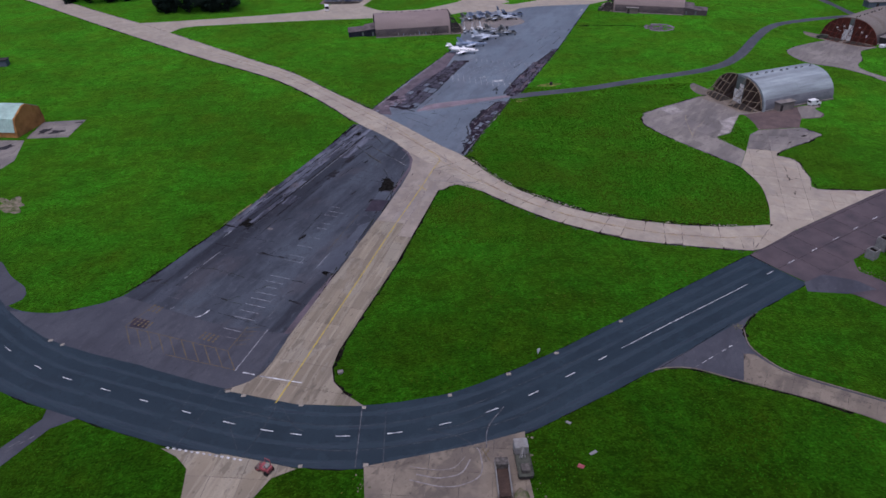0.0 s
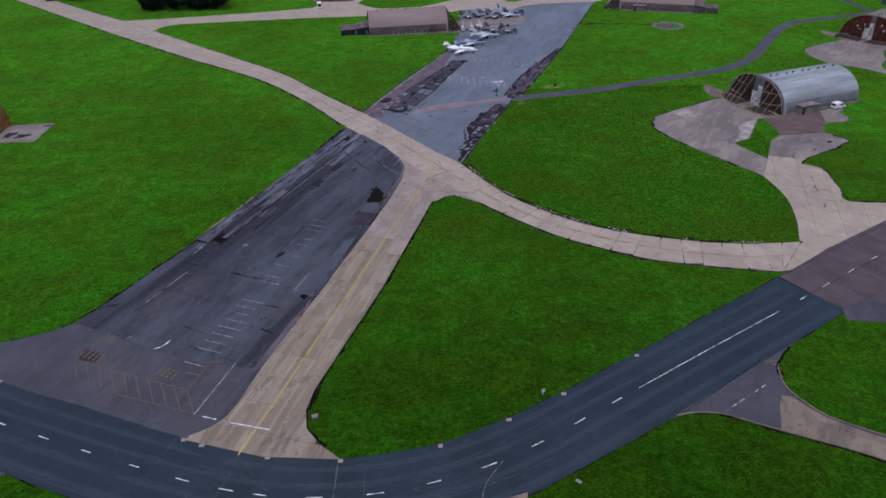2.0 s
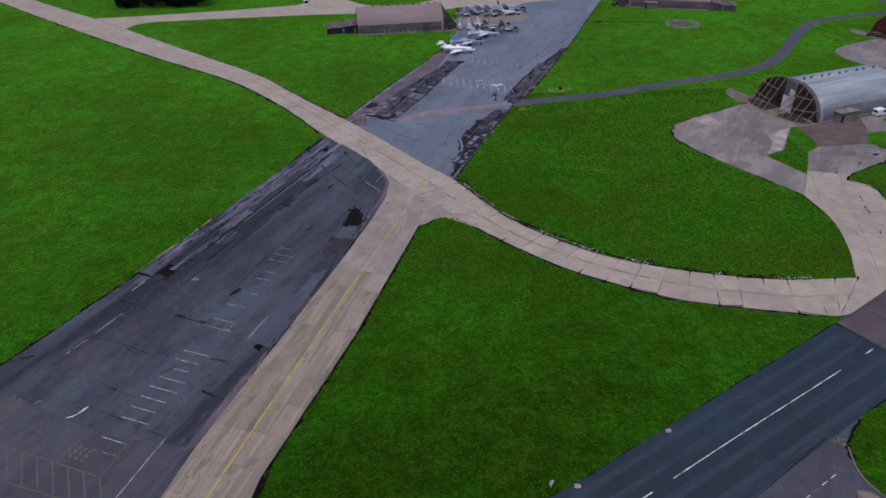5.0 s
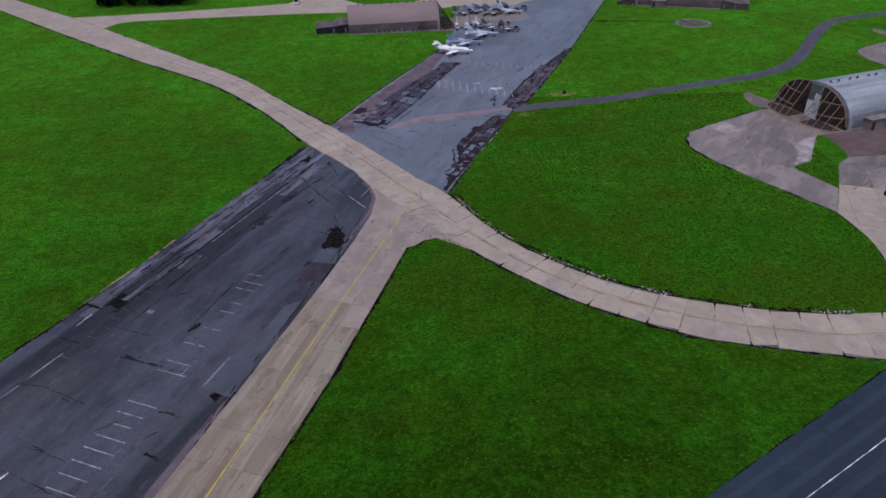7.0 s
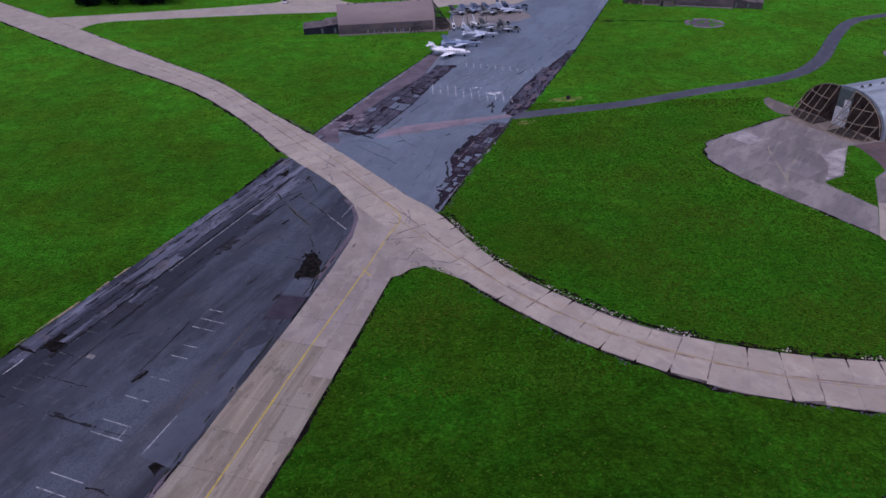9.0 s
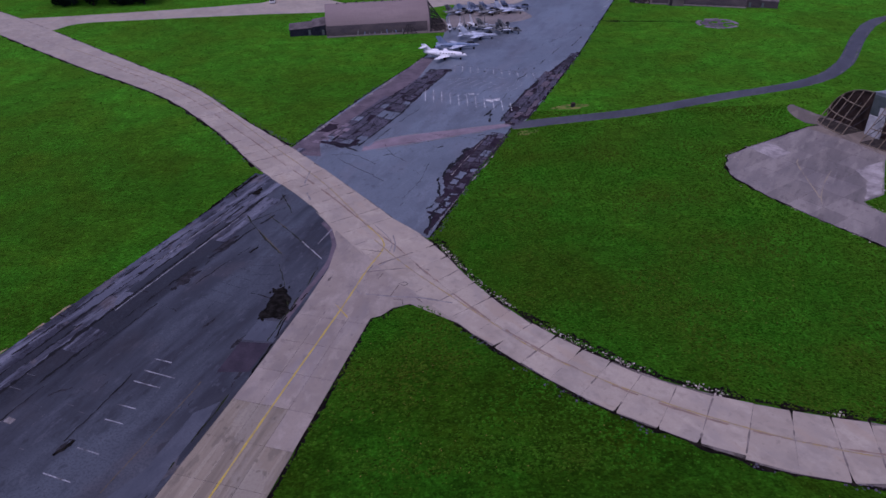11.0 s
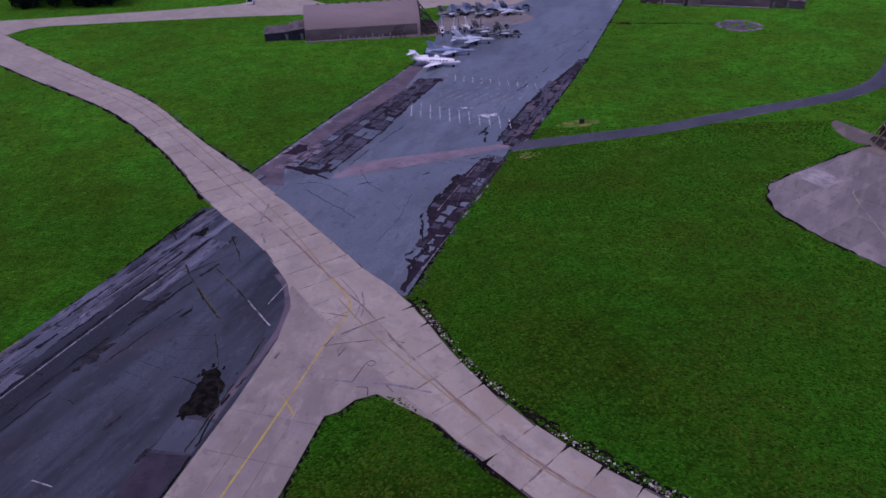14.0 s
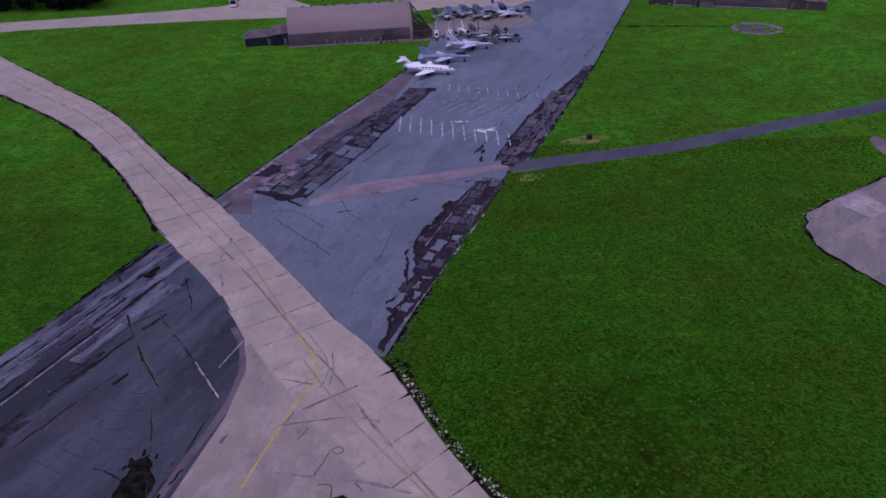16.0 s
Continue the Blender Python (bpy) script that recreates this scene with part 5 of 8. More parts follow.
def jet(label, paint, m, long=14.5, span=11.0, sweep=3.2, chord=3.0, body=0.95, kind="fighter", accent=None, at=0.45):
    """A parked jet, nose along +x, wheels on z = 0, the middle of its length at x = 0."""
    top = thing("aircraft", label, "aircraft", m, "parked aircraft")
    axis = body + (0.75 if kind == "fighter" else 0.65)
    prof = [(0.5, 0.03), (0.485, 0.22), (0.45, 0.46), (0.40, 0.68), (0.33, 0.88), (0.22, 1.0), (0.0, 1.0), (-0.18, 0.96), (-0.32, 0.78), (-0.42, 0.52), (-0.5, 0.26)]
    bm = bmesh.new()
    rings = []
    for f, r in prof:
        lift = 0.42 * body * max(0.0, -f - 0.2) / 0.3 if kind == "liner" else 0.0
        rings.append([(f * long, body * r * math.cos(a), axis + lift - (0.1 * (1 - r) if f > 0.2 else 0) + body * r * 1.05 * math.sin(a)) for a in (i * math.tau / 16 for i in range(16))])
    tube(bm, rings)
    bmesh.ops.recalc_face_normals(bm, faces=bm.faces)
    part("fuselage", bm, paint, top, smooth=True)
    low = axis - 0.55 * body if kind == "liner" else axis - 0.05
    xr = long * (at - 0.5) + chord * 0.5
    for s in (-1, 1):
        bm = bmesh.new()
        foil(bm, (xr + chord * 0.4, xr - chord * 0.75, s * body * 0.7, low), (xr + chord * 0.1 - sweep, xr - chord * 0.25 - sweep, s * span / 2, low + (0.35 if kind == "liner" else 0.05)), 0.20)
        part("wing", bm, accent if accent and kind == "fighter" else paint, top)
    tail = -long / 2
    fin_top = axis + (2.6 if kind == "liner" else 2.7)
    bm = bmesh.new()
    foil(bm, (tail + 3.2, tail + 0.4, 0, axis + body * 0.7), (tail + 0.9, tail - 0.7, 0, fin_top), 0.16, True)
    part("fin", bm, paint, top)
    for s in (-1, 1):
        bm = bmesh.new()
        z = fin_top - 0.75 if kind == "liner" else axis + 0.1
        foil(bm, (tail + 1.2, tail - 0.5, s * 0.1, z), (tail + 0.1, tail - 0.8, s * (2.3 if kind == "liner" else min(2.5, span * 0.3)), z), 0.09)
        part("tailplane", bm, paint, top)
        bm = bmesh.new()
        if kind == "liner":
            eng = [[(x, s * (body + 0.62) + 0.48 * r * math.cos(a), axis + 0.45 + 0.48 * r * math.sin(a)) for a in (i * math.tau / 12 for i in range(12))] for x, r in ((-long * 0.18, 0.86), (-long * 0.2, 1.0), (-long * 0.30, 1.0), (-long * 0.36, 0.7))]
            tube(bm, eng)
            bar(bm, (-long * 0.27, s * body * 0.8, axis + 0.4), (-long * 0.27, s * (body + 0.4), axis + 0.45), 0.3)
            part("engine", bm, paint, top, smooth=True)
        else:
            box(bm, (long * -0.02, s * body * 0.75 - 0.28, axis - 0.45), (long * 0.2, s * body * 0.75 + 0.28, axis + 0.5), 0.12)
            part("air_intake", bm, paint, top)
    bm = bmesh.new()
    if kind == "liner":
        for s in (-1, 1):
            for i in range(6):
                x = long * (0.24 - 0.065 * i)
                box(bm, (x - 0.2, s * body * 0.985 - 0.04, axis + 0.2), (x + 0.2, s * body * 0.985 + 0.04, axis + 0.46), 0.03)
                part("cabin_window", bm, GLASS, top)
                bm = bmesh.new()
        box(bm, (long * 0.385, -body * 0.5, axis + body * 0.42), (long * 0.43, body * 0.5, axis + body * 0.66), 0.05)
        part("windscreen", bm, GLASS, top)
    else:
        tube(bm, [[(x * long, 0.42 * r * math.cos(a), axis + body * 0.72 + 0.62 * r * math.sin(a)) for a in (i * math.tau / 12 for i in range(12))] for x, r in ((0.40, 0.15), (0.35, 0.75), (0.29, 1.0), (0.22, 0.9), (0.14, 0.25))])
        part("canopy", bm, GLASS, top, smooth=True)
    for x, y, r in ((long * 0.36, 0.0, 0.3), (xr - 0.6, 1.5, 0.4), (xr - 0.6, -1.5, 0.4)):
        bm = bmesh.new()
        bar(bm, (x, y, r), (x, y * 0.8, axis - body * 0.5), 0.16)
        leg = part("undercarriage_leg", bm, DARK_STEEL, top)
        wheel(leg, x, y, r, 0.26)
    return top


jet("white business jet with a high tailplane parked on asphalt", PAINT_WHITE, pose(11.0, 296.6, 0, 0, 0, -15), 13.4, 11.6, 2.0, 2.8, 0.86, "liner", at=0.46)
jet("blue-grey swept-wing jet fighter parked on asphalt", PAINT_BLUE, pose(15.4, 306.6, 0, 0, 0, -3), 13.0, 9.0, 3.2, 3.6, 0.66, accent=PAINT_GREY)
jet("pale grey jet fighter parked on asphalt", PAINT_GREY, pose(22.2, 318.2, 0, 0, 0, -6), 11.8, 9.0, 3.0, 3.4, 0.66)
def stored(x, y, turn, tone, words, long, span):
    return jet(words, tone, pose(x, y, 0, 0, 0, turn), long, span, 2.2, 2.2, 0.55 if long > 8 else 0.42, accent=PAINT_GREY if tone is PAINT_DARK else PAINT_DARK if tone is PAINT_WHITE else None)


for row in (
        (12.9, 330.4, -88, PAINT_WHITE, "small white jet trainer stored nose to the strip", 7.0, 2.4),
        (16.4, 330.8, -95, PAINT_WHITE, "small white jet trainer with dark wings", 7.0, 2.4),
        (18.2, 331.6, -84, PAINT_DARK, "small dark jet trainer stored nose to the strip", 6.5, 2.4),
        (21.2, 332.4, -70, PAINT_WHITE, "small white jet trainer with dark wings", 7.0, 2.6),
        (24.6, 332.6, -100, PAINT_DARK, "small dark jet trainer stored nose to the strip", 7.0, 2.6),
        (27.0, 328.2, -25, PAINT_DARK, "dark camouflaged jet in a worn state", 10.5, 6.0),
        (31.0, 328.4, 60, PAINT_DARK, "dark camouflaged jet with pale panels", 11.0, 7.0),
        (33.0, 325.0, -35, PAINT_DARK, "partly dismantled dark jet", 9.0, 5.0)):
    stored(*row)
for row in (
        (16.2, 353.6, 20, PAINT_DARK, "dark stored aircraft with worn paint", 9.0, 6.0),
        (20.8, 356.4, 35, PAINT_BLUE, "blue-grey stored jet aircraft", 11.0, 7.0),
        (26.2, 354.4, -10, PAINT_NAVY, "navy camouflaged stored jet", 10.5, 7.0),
        (30.4, 356.6, 10, PAINT_NAVY, "dark stored jet with pale panels", 11.5, 8.0),
        (35.6, 353.8, -20, PAINT_GREY, "pale grey stored jet aircraft", 11.0, 8.0),
        (23.4, 359.4, 50, PAINT_GREY, "pale grey stored jet aircraft", 10.0, 6.0),
        (33.2, 360.0, -60, PAINT_NAVY, "navy camouflaged stored jet", 10.0, 6.0),
        (28.4, 351.6, 15, PAINT_DARK, "dark stored aircraft with worn paint", 9.0, 5.0),
        (38.4, 358.0, 5, PAINT_NAVY, "dark blue-grey stored jet aircraft", 11.5, 8.5)):
    stored(*row)


# ---- vehicles and yard things ----
def van(label, paint, m, long=4.9, wide=1.95, high=2.1, name="van"):
    top = thing(name, label, "van", m)
    bm = bmesh.new()
    h = long / 2
    side = [(-h, 0.35), (h, 0.35), (h, 0.95), (h - 0.7, 1.15), (h - 1.5, high - 0.08), (h - 1.9, high), (-h + 0.1, high), (-h, high - 0.2)]
    tube(bm, [[(x, y, z) for x, z in side] for y in (-wide / 2, wide / 2)])
    bmesh.ops.recalc_face_normals(bm, faces=bm.faces)
    bmesh.ops.bevel(bm, geom=list(bm.edges), offset=0.06, segments=2, affect="EDGES")
    part("body", bm, paint, top)
    for s in (-1, 1):
        bm = bmesh.new()
        box(bm, (h - 2.4, s * wide / 2 - 0.02, 1.2), (h - 1.5, s * wide / 2 + 0.02, high - 0.25), 0.01)
        part("side_window", bm, GLASS, top)
        for x in (-h + 0.95, h - 0.95):
            wheel(top, x, s * (wide / 2 - 0.1), 0.34, 0.22)
    bm = bmesh.new()
    box(bm, (-0.62, -wide / 2 + 0.15, -0.02), (0.62, wide / 2 - 0.15, 0.02), 0.01, pose(h - 1.09, 0, (high + 1.08) / 2 + 0.03, 0, 49, 0))
    part("windscreen", bm, GLASS, top)
    bm = bmesh.new()
    box(bm, (-h - 0.02, -wide / 2 + 0.2, 1.25), (-h + 0.02, wide / 2 - 0.2, high - 0.3), 0.01)
    part("rear_window", bm, GLASS, top)
    return top


van("white van parked beside the grey shelter", VAN_WHITE, pose(126.8, 224.3, 0, 0, 0, 20), 4.4, 1.9, 2.1)
van("white van on the far pale taxiway", VAN_WHITE, pose(-58.4, 383.5, 0, 0, 0, 100), 6.0, 2.2, 2.9)
van("dark car by the red shelter door", OLIVE, pose(168.2, 305.0, 0, 0, 0, 150), 4.6, 1.9, 1.6, "car")
van("white car beside the red-fronted shelter", VAN_WHITE, pose(185.6, 288.2, 0, 0, 0, 36), 4.2, 1.8, 1.5, "car")
van("dark car beside the brown shelter door", OLIVE, pose(84.2, 367.5, 0, 0, 0, 70), 4.6, 1.9, 1.6, "car")


def recovery_truck(m):
    """A small truck with a pale cab, a dark bed and a jib."""
    top = thing("truck", "old truck with a pale cab and a dark flat bed", "truck", m)
    bm = bmesh.new()
    box(bm, (-3.4, -1.05, 0.6), (1.0, 1.05, 0.95), 0.04)
    part("chassis", bm, DARK_STEEL, top)
    bm = bmesh.new()
    box(bm, (1.0, -1.1, 0.55), (3.0, 1.1, 2.45), 0.16)
    cab = part("cab", bm, PALE_GREY, top)
    bm = bmesh.new()
    box(bm, (2.97, -0.9, 1.5), (3.03, 0.9, 2.2), 0.02)
    part("windscreen", bm, GLASS, cab)
    bm = bmesh.new()
    box(bm, (-3.4, -1.15, 0.95), (0.8, 1.15, 1.1), 0.03)
    for s in (-1, 1):
        box(bm, (-3.4, s * 1.12 - 0.04, 1.1), (0.8, s * 1.12 + 0.04, 1.5), 0.02)
    part("bed", bm, OLIVE, top)
    bm = bmesh.new()
    bar(bm, (0.2, -0.4, 1.1), (0.9, -0.2, 2.9), 0.14)
    bar(bm, (0.2, 0.4, 1.1), (0.9, 0.0, 2.9), 0.14)
    bar(bm, (0.9, -0.2, 2.85), (-0.8, 0.3, 2.2), 0.14)
    part("jib", bm, PALE_GREY, top)
    bm = bmesh.new()
    box(bm, (-2.9, -0.7, 1.1), (-1.5, 0.6, 1.8), 0.08)
    part("crate", bm, WORN_STEEL, top)
    for x in (-2.6, 2.0):
        for s in (-1, 1):
            wheel(top, x, s * 0.95, 0.46, 0.28)
    return top


recovery_truck(pose(11.4, 74.0, 0, 0, 0, 93))


def trailer(m):
    top = thing("trailer", "rusty long trailer with pale side rails", "trailer", m)
    bm = bmesh.new()
    box(bm, (-4.2, -1.0, 0.7), (2.2, 1.0, 0.9), 0.03)
    part("deck", bm, RUST_DOOR, top)
    for s in (-1, 1):
        bm = bmesh.new()
        bar(bm, (-4.2, s, 0.95), (2.2, s, 0.95), 0.16)
        for x in (-4.1, -2.5, -0.9, 0.7, 2.1):
            bar(bm, (x, s, 0.9), (x, s, 1.6), 0.12)
        bar(bm, (-4.2, s, 1.55), (2.2, s, 1.55), 0.12)
        part("side_rail", bm, PALE_GREY, top)
        for x in (-3.0, -1.9):
            wheel(top, x, s * 0.85, 0.42, 0.26)
    bm = bmesh.new()
    box(bm, (0.9, -1.0, 0.9), (2.3, 1.0, 1.9), 0.05)
    part("headboard", bm, WORN_STEEL, top)
    bm = bmesh.new()
    bar(bm, (2.2, 0.5, 0.8), (3.5, 0, 0.6), 0.12)
    bar(bm, (2.2, -0.5, 0.8), (3.5, 0, 0.6), 0.12)
    bar(bm, (3.4, 0, 0.6), (3.4, 0, 0.0), 0.1)
    part("drawbar", bm, DARK_STEEL, top)
    return top


trailer(pose(8.1, 71.4, 0, 0, 0, 91))


def compressor(m):
    """A small wheeled machine painted red."""
    top = thing("roller", "small faded red roller machine standing on concrete", "machine", m)
    bm = bmesh.new()
    box(bm, (-1.2, -0.6, 0.5), (0.6, 0.6, 1.2), 0.12)
    part("body", bm, RED_PAINT, top)
    bm = bmesh.new()
    box(bm, (-0.9, -0.42, 1.2), (-0.1, 0.42, 1.45), 0.08)
    part("seat", bm, PALE_GREY, top)
    for s in (-1, 1):
        bm = bmesh.new()
        bar(bm, (0.3, s * 0.55, 1.1), (0.15, s * 0.55, 2.2), 0.09)
        bar(bm, (-0.9, s * 0.55, 1.1), (-0.8, s * 0.55, 2.2), 0.09)
        bar(bm, (0.15, s * 0.55, 2.2), (-0.8, s * 0.55, 2.2), 0.09)
        part("roll_bar", bm, RED_PAINT, top)
    bm = bmesh.new()
    tube(bm, [[(1.0 + 0.5 * math.cos(a), y, 0.5 + 0.5 * math.sin(a)) for a in (i * math.tau / 18 for i in range(18))] for y in (-0.65, 0.65)])
    part("drum", bm, RED_CON, top)
    for s in (-1, 1):
        wheel(top, -0.8, s * 0.7, 0.42, 0.24)
        bm = bmesh.new()
        bar(bm, (0.5, s * 0.72, 0.8), (1.0, s * 0.72, 0.5), 0.1)
        part("drum_arm", bm, RED_PAINT, top)
    return top


compressor(pose(-28.4, 73.9, 0, 0, 0, 150))


def skip(label, m, long, wide, high, tone=PALE_GREY, name="concrete_bin"):
    """An open bin with thick walls and a dark load."""
    top = thing(name, label, "bin", m)
    bm = bmesh.new()
    a, b = [(-long / 2, -wide / 2), (long / 2, -wide / 2), (long / 2, wide / 2), (-long / 2, wide / 2)], 0.18
    inner = [(math.copysign(abs(x) - b, x), math.copysign(abs(y) - b, y)) for x, y in a]
    rings = [[(x, y, 0) for x, y in a], [(x, y, high) for x, y in a], [(x, y, high) for x, y in inner], [(x, y, high - 0.5) for x, y in inner]]
    tube(bm, rings)
    bmesh.ops.recalc_face_normals(bm, faces=bm.faces)
    part("wall", bm, tone, top)
    bm = bmesh.new()
    box(bm, (-long / 2 + b, -wide / 2 + b, high - 0.55), (long / 2 - b, wide / 2 - b, high - 0.4), 0.05)
    part("load", bm, SOIL, top)
    return top


skip("pale concrete bin with a dark top", pose(95.2, 129.4, 0, 0, 0, 32), 2.2, 2.0, 2.2)
skip("pale concrete bin with a dark top", pose(99.4, 132.8, 0, 0, 0, 32), 2.4, 2.2, 3.0)
skip("large grey concrete bunker beside the road", pose(102.4, 128.8, 0, 0, 0, 32), 6.0, 5.0, 3.4, HARD)


def sign_post(m):
    top = thing("sign", "small white sign on a post in grass", "sign", m)
    bm = bmesh.new()
    bar(bm, (0, 0, 0), (0, 0, 1.3), 0.09)
    part("post", bm, PANEL_WHITE, top)
    bm = bmesh.new()
    box(bm, (-0.32, -0.07, 0.6), (0.32, -0.03, 1.35), 0.015)
    part("board", bm, PANEL_WHITE, top)
    return top


sign_post(pose(17.2, 99.7, 0, 0, 0, 25))
for x, y, tall in ((41.9, 252.4, 0.9), (-19.2, 95.9, 0.35)):
    bm = bmesh.new()
    box(bm, (-0.45, -0.35, 0), (0.45, 0.35, tall), 0.05)
    cabinet = part("cabinet", bm, DARK_STEEL if tall > 0.5 else PALE_GREY)
    cabinet.matrix_world = pose(x, y, 0, 0, 0, 12)
    tagged(cabinet, "small dark service cabinet standing in the grass" if tall > 0.5 else "small pale drain box beside the concrete", "cabinet")
    bm = bmesh.new()
    box(bm, (-0.52, -0.42, tall), (0.52, 0.42, tall + 0.07), 0.03)
    part("lid", bm, RUST_DOOR if tall > 0.5 else HARD, cabinet)


def shed(m):
    top = thing("shed", "low blue-grey clad shed with a pale roof", "shed", m)
    bm = bmesh.new()
    box(bm, (-4.5, -2.6, 0), (4.5, 2.6, 2.7), 0.05)
    part("wall", bm, SHED_BLUE, top)
    bm = bmesh.new()
    tube(bm, [[(x, -2.9, 2.7), (x, 2.9, 2.7), (x, 2.9, 2.85), (x, 0, 3.5), (x, -2.9, 2.85)] for x in (-4.8, 4.8)])
    bmesh.ops.recalc_face_normals(bm, faces=bm.faces)
    part("roof", bm, HARD, top)
    bm = bmesh.new()
    box(bm, (-0.7, -2.64, 0.05), (0.7, -2.58, 2.2), 0.02)
    part("door", bm, DARK_STEEL, top)
    return top


shed(pose(220.5, 359.5, 0, 0, 0, 2))
# dark hut corner at the far edge of the field
bm = bmesh.new()
box(bm, (-3.5, -2, 0), (3.5, 2, 2.6), 0.1)
hut = tagged(part("hut", bm, SHED_BLUE), "small dark blue hut on the grass", "hut")
hut.matrix_world = pose(-187, 296.5, 0, 0, 0, 10)
bm = bmesh.new()
box(bm, (-3.8, -2.3, 2.6), (3.8, 2.3, 2.8), 0.05)
part("roof", bm, DARK_STEEL, hut)


# ---- trees ----
def tree(label, m, tall=13.0, spread=6.5, leaves=9000, seed=1):
    top = thing("tree", label, "tree", m, "dark trees by the taxiway")
    r = random.Random(seed)
    bm = bmesh.new()
    tube(bm, [[(0.42 * k * math.cos(a), 0.42 * k * math.sin(a), z) for a in (i * math.tau / 9 for i in range(9))] for z, k in ((0, 1.3), (0.6, 1.0), (tall * 0.4, 0.7), (tall * 0.75, 0.25))])
    tips = []
    for i in range(11):
        a, z = i * 2.4, tall * (0.12 + 0.055 * i)
        reach = spread * r.uniform(0.55, 0.95) * (1 - 0.45 * i / 11)
        tip = Vector((reach * math.cos(a), reach * math.sin(a), z + reach * 0.45))
        tube(bm, [[(p + Vector((w * math.cos(b), w * math.sin(b), 0))) for b in (j * math.tau / 5 for j in range(5))] for p, w in ((Vector((0, 0, z)), 0.17), (tip * 0.55 + Vector((0, 0, z * 0.42)), 0.1), (tip, 0.03))])
        tips.append(tip)
    part("trunk", bm, BARK, top)
    centres = [(t * r.uniform(0.75, 1.05), r.uniform(1.3, 2.6)) for t in tips for _ in (0, 1)] + [(Vector((r.uniform(-1, 1) * spread * 0.6, r.uniform(-1, 1) * spread * 0.6, tall * r.uniform(0.08, 0.95))), r.uniform(1.4, 2.4)) for _ in range(30)]
    verts, faces = [], []
    for i in range(leaves):
        c, size = centres[i % len(centres)]
        d = Vector((r.gauss(0, 1), r.gauss(0, 1), r.gauss(0, 0.8))).normalized() * size * r.uniform(0.55, 1.05)
        p = c + d
        p.z = max(p.z, 0.25)
        u = Vector((r.gauss(0, 1), r.gauss(0, 1), r.gauss(0, 1))).normalized()
        v = u.orthogonal().normalized()
        s = r.uniform(0.22, 0.48)
        k = len(verts)
        verts += [p - u * s, p + v * s * 0.6, p + u * s, p - v * s * 0.6]
        faces.append((k, k + 1, k + 2, k + 3))
    me = bpy.data.meshes.new("crown")
    me.from_pydata([tuple(v) for v in verts], [], faces)
    me.materials.append(LEAF)
    crown = new("crown", me)
    crown.parent = top
    return top


first = tree("dense dark green tree with low spreading branches", pose(-145, 388, 0), 13, 7.0, seed=3)
second = tree("dense dark green tree in a close clump", pose(-133, 387.5, 0, 0, 0, 40), 14, 7.5, seed=5)
for i, (x, y) in enumerate(((-121, 387.5), (-112, 387), (-150, 398), (-139, 399), (-127, 400), (-115, 398), (-188, 420), (-199, 418), (-211, 421), (-178, 422), (210, 378), (222, 384), (200, 388))):
    copy_thing((first, second)[i % 2], pose(x, y, 0, 0, 0, 57 * i) @ Matrix.Diagonal((1, 1, rng.uniform(0.85, 1.05), 1)))

# trestle and pale stakes against the brown shelter
def trestle(m):
    top = thing("trestle", "dark steel trestle standing against the brown shelter", "trestle", m)
    for x in (-2.4, -0.8, 0.8, 2.4):
        bm = bmesh.new()
        bar(bm, (x, -0.7, 0), (x * 0.3, 0, 3.4), 0.16)
        bar(bm, (x, 0.7, 0), (x * 0.3, 0, 3.4), 0.16)
        part("leg", bm, DARK_STEEL, top)
    for z, w in ((1.1, 2.0), (2.3, 1.4)):
        bm = bmesh.new()
        bar(bm, (-w, -0.45, z), (w, -0.45, z), 0.14)
        part("rail", bm, DARK_STEEL, top)
    bm = bmesh.new()
    bar(bm, (-0.9, 0, 3.4), (0.9, 0, 3.4), 0.16)
    part("top_beam", bm, DARK_STEEL, top)
    return top


trestle(pose(-0.5, 326.6, 0, 0, 0, 7))
for i in range(9):
    bm = bmesh.new()
    x = -18.0 + i * 1.9 + rng.uniform(-0.4, 0.4)
    tall = rng.uniform(0.7, 1.9)
    box(bm, (-0.14, -0.14, 0), (0.14, 0.14, tall), 0.03)
    box(bm, (-0.3, -0.1, tall * 0.6), (0.3, 0.1, tall * 0.75), 0.03)
    tagged(part("stake", bm, PAINT_BLUE if i % 2 else PALE_GREY), "pale marker stake leaning by the brown shelter", "stake", "stakes by the shelter").matrix_world = pose(x, 325.2 + (x + 28) * 0.132 - 0.4, 0, rng.uniform(-8, 8), rng.uniform(-10, 10), rng.uniform(0, 90))


# ---- markings, cracks and worn edges ----
MARK = 0.0705
STAIN = surf("wet_dirt", (0.005, 0.0045, 0.004), (0.010, 0.009, 0.008), 0.9, 0.9, 0.4, 0.02, stain=(0.022, 0.020, 0.019), stain_size=0.9, stain_at=0.57, gloss=0.03)
SMUDGE = surf("damp_smudge", (0.012, 0.011, 0.012), (0.026, 0.024, 0.028), 0.8, 0.7, 0.3, 0.01, stain=(0.042, 0.040, 0.047), stain_size=0.9, stain_at=0.52, stain_soft=0.08, gloss=0.1)
KERB_PALE = surf("worn_kerb_stone", (0.24, 0.215, 0.215), (0.36, 0.33, 0.32), 0.7, 0.9, 0.3, 0.01, stain=(0.07, 0.06, 0.062), stain_size=1.2, stain_at=0.52)
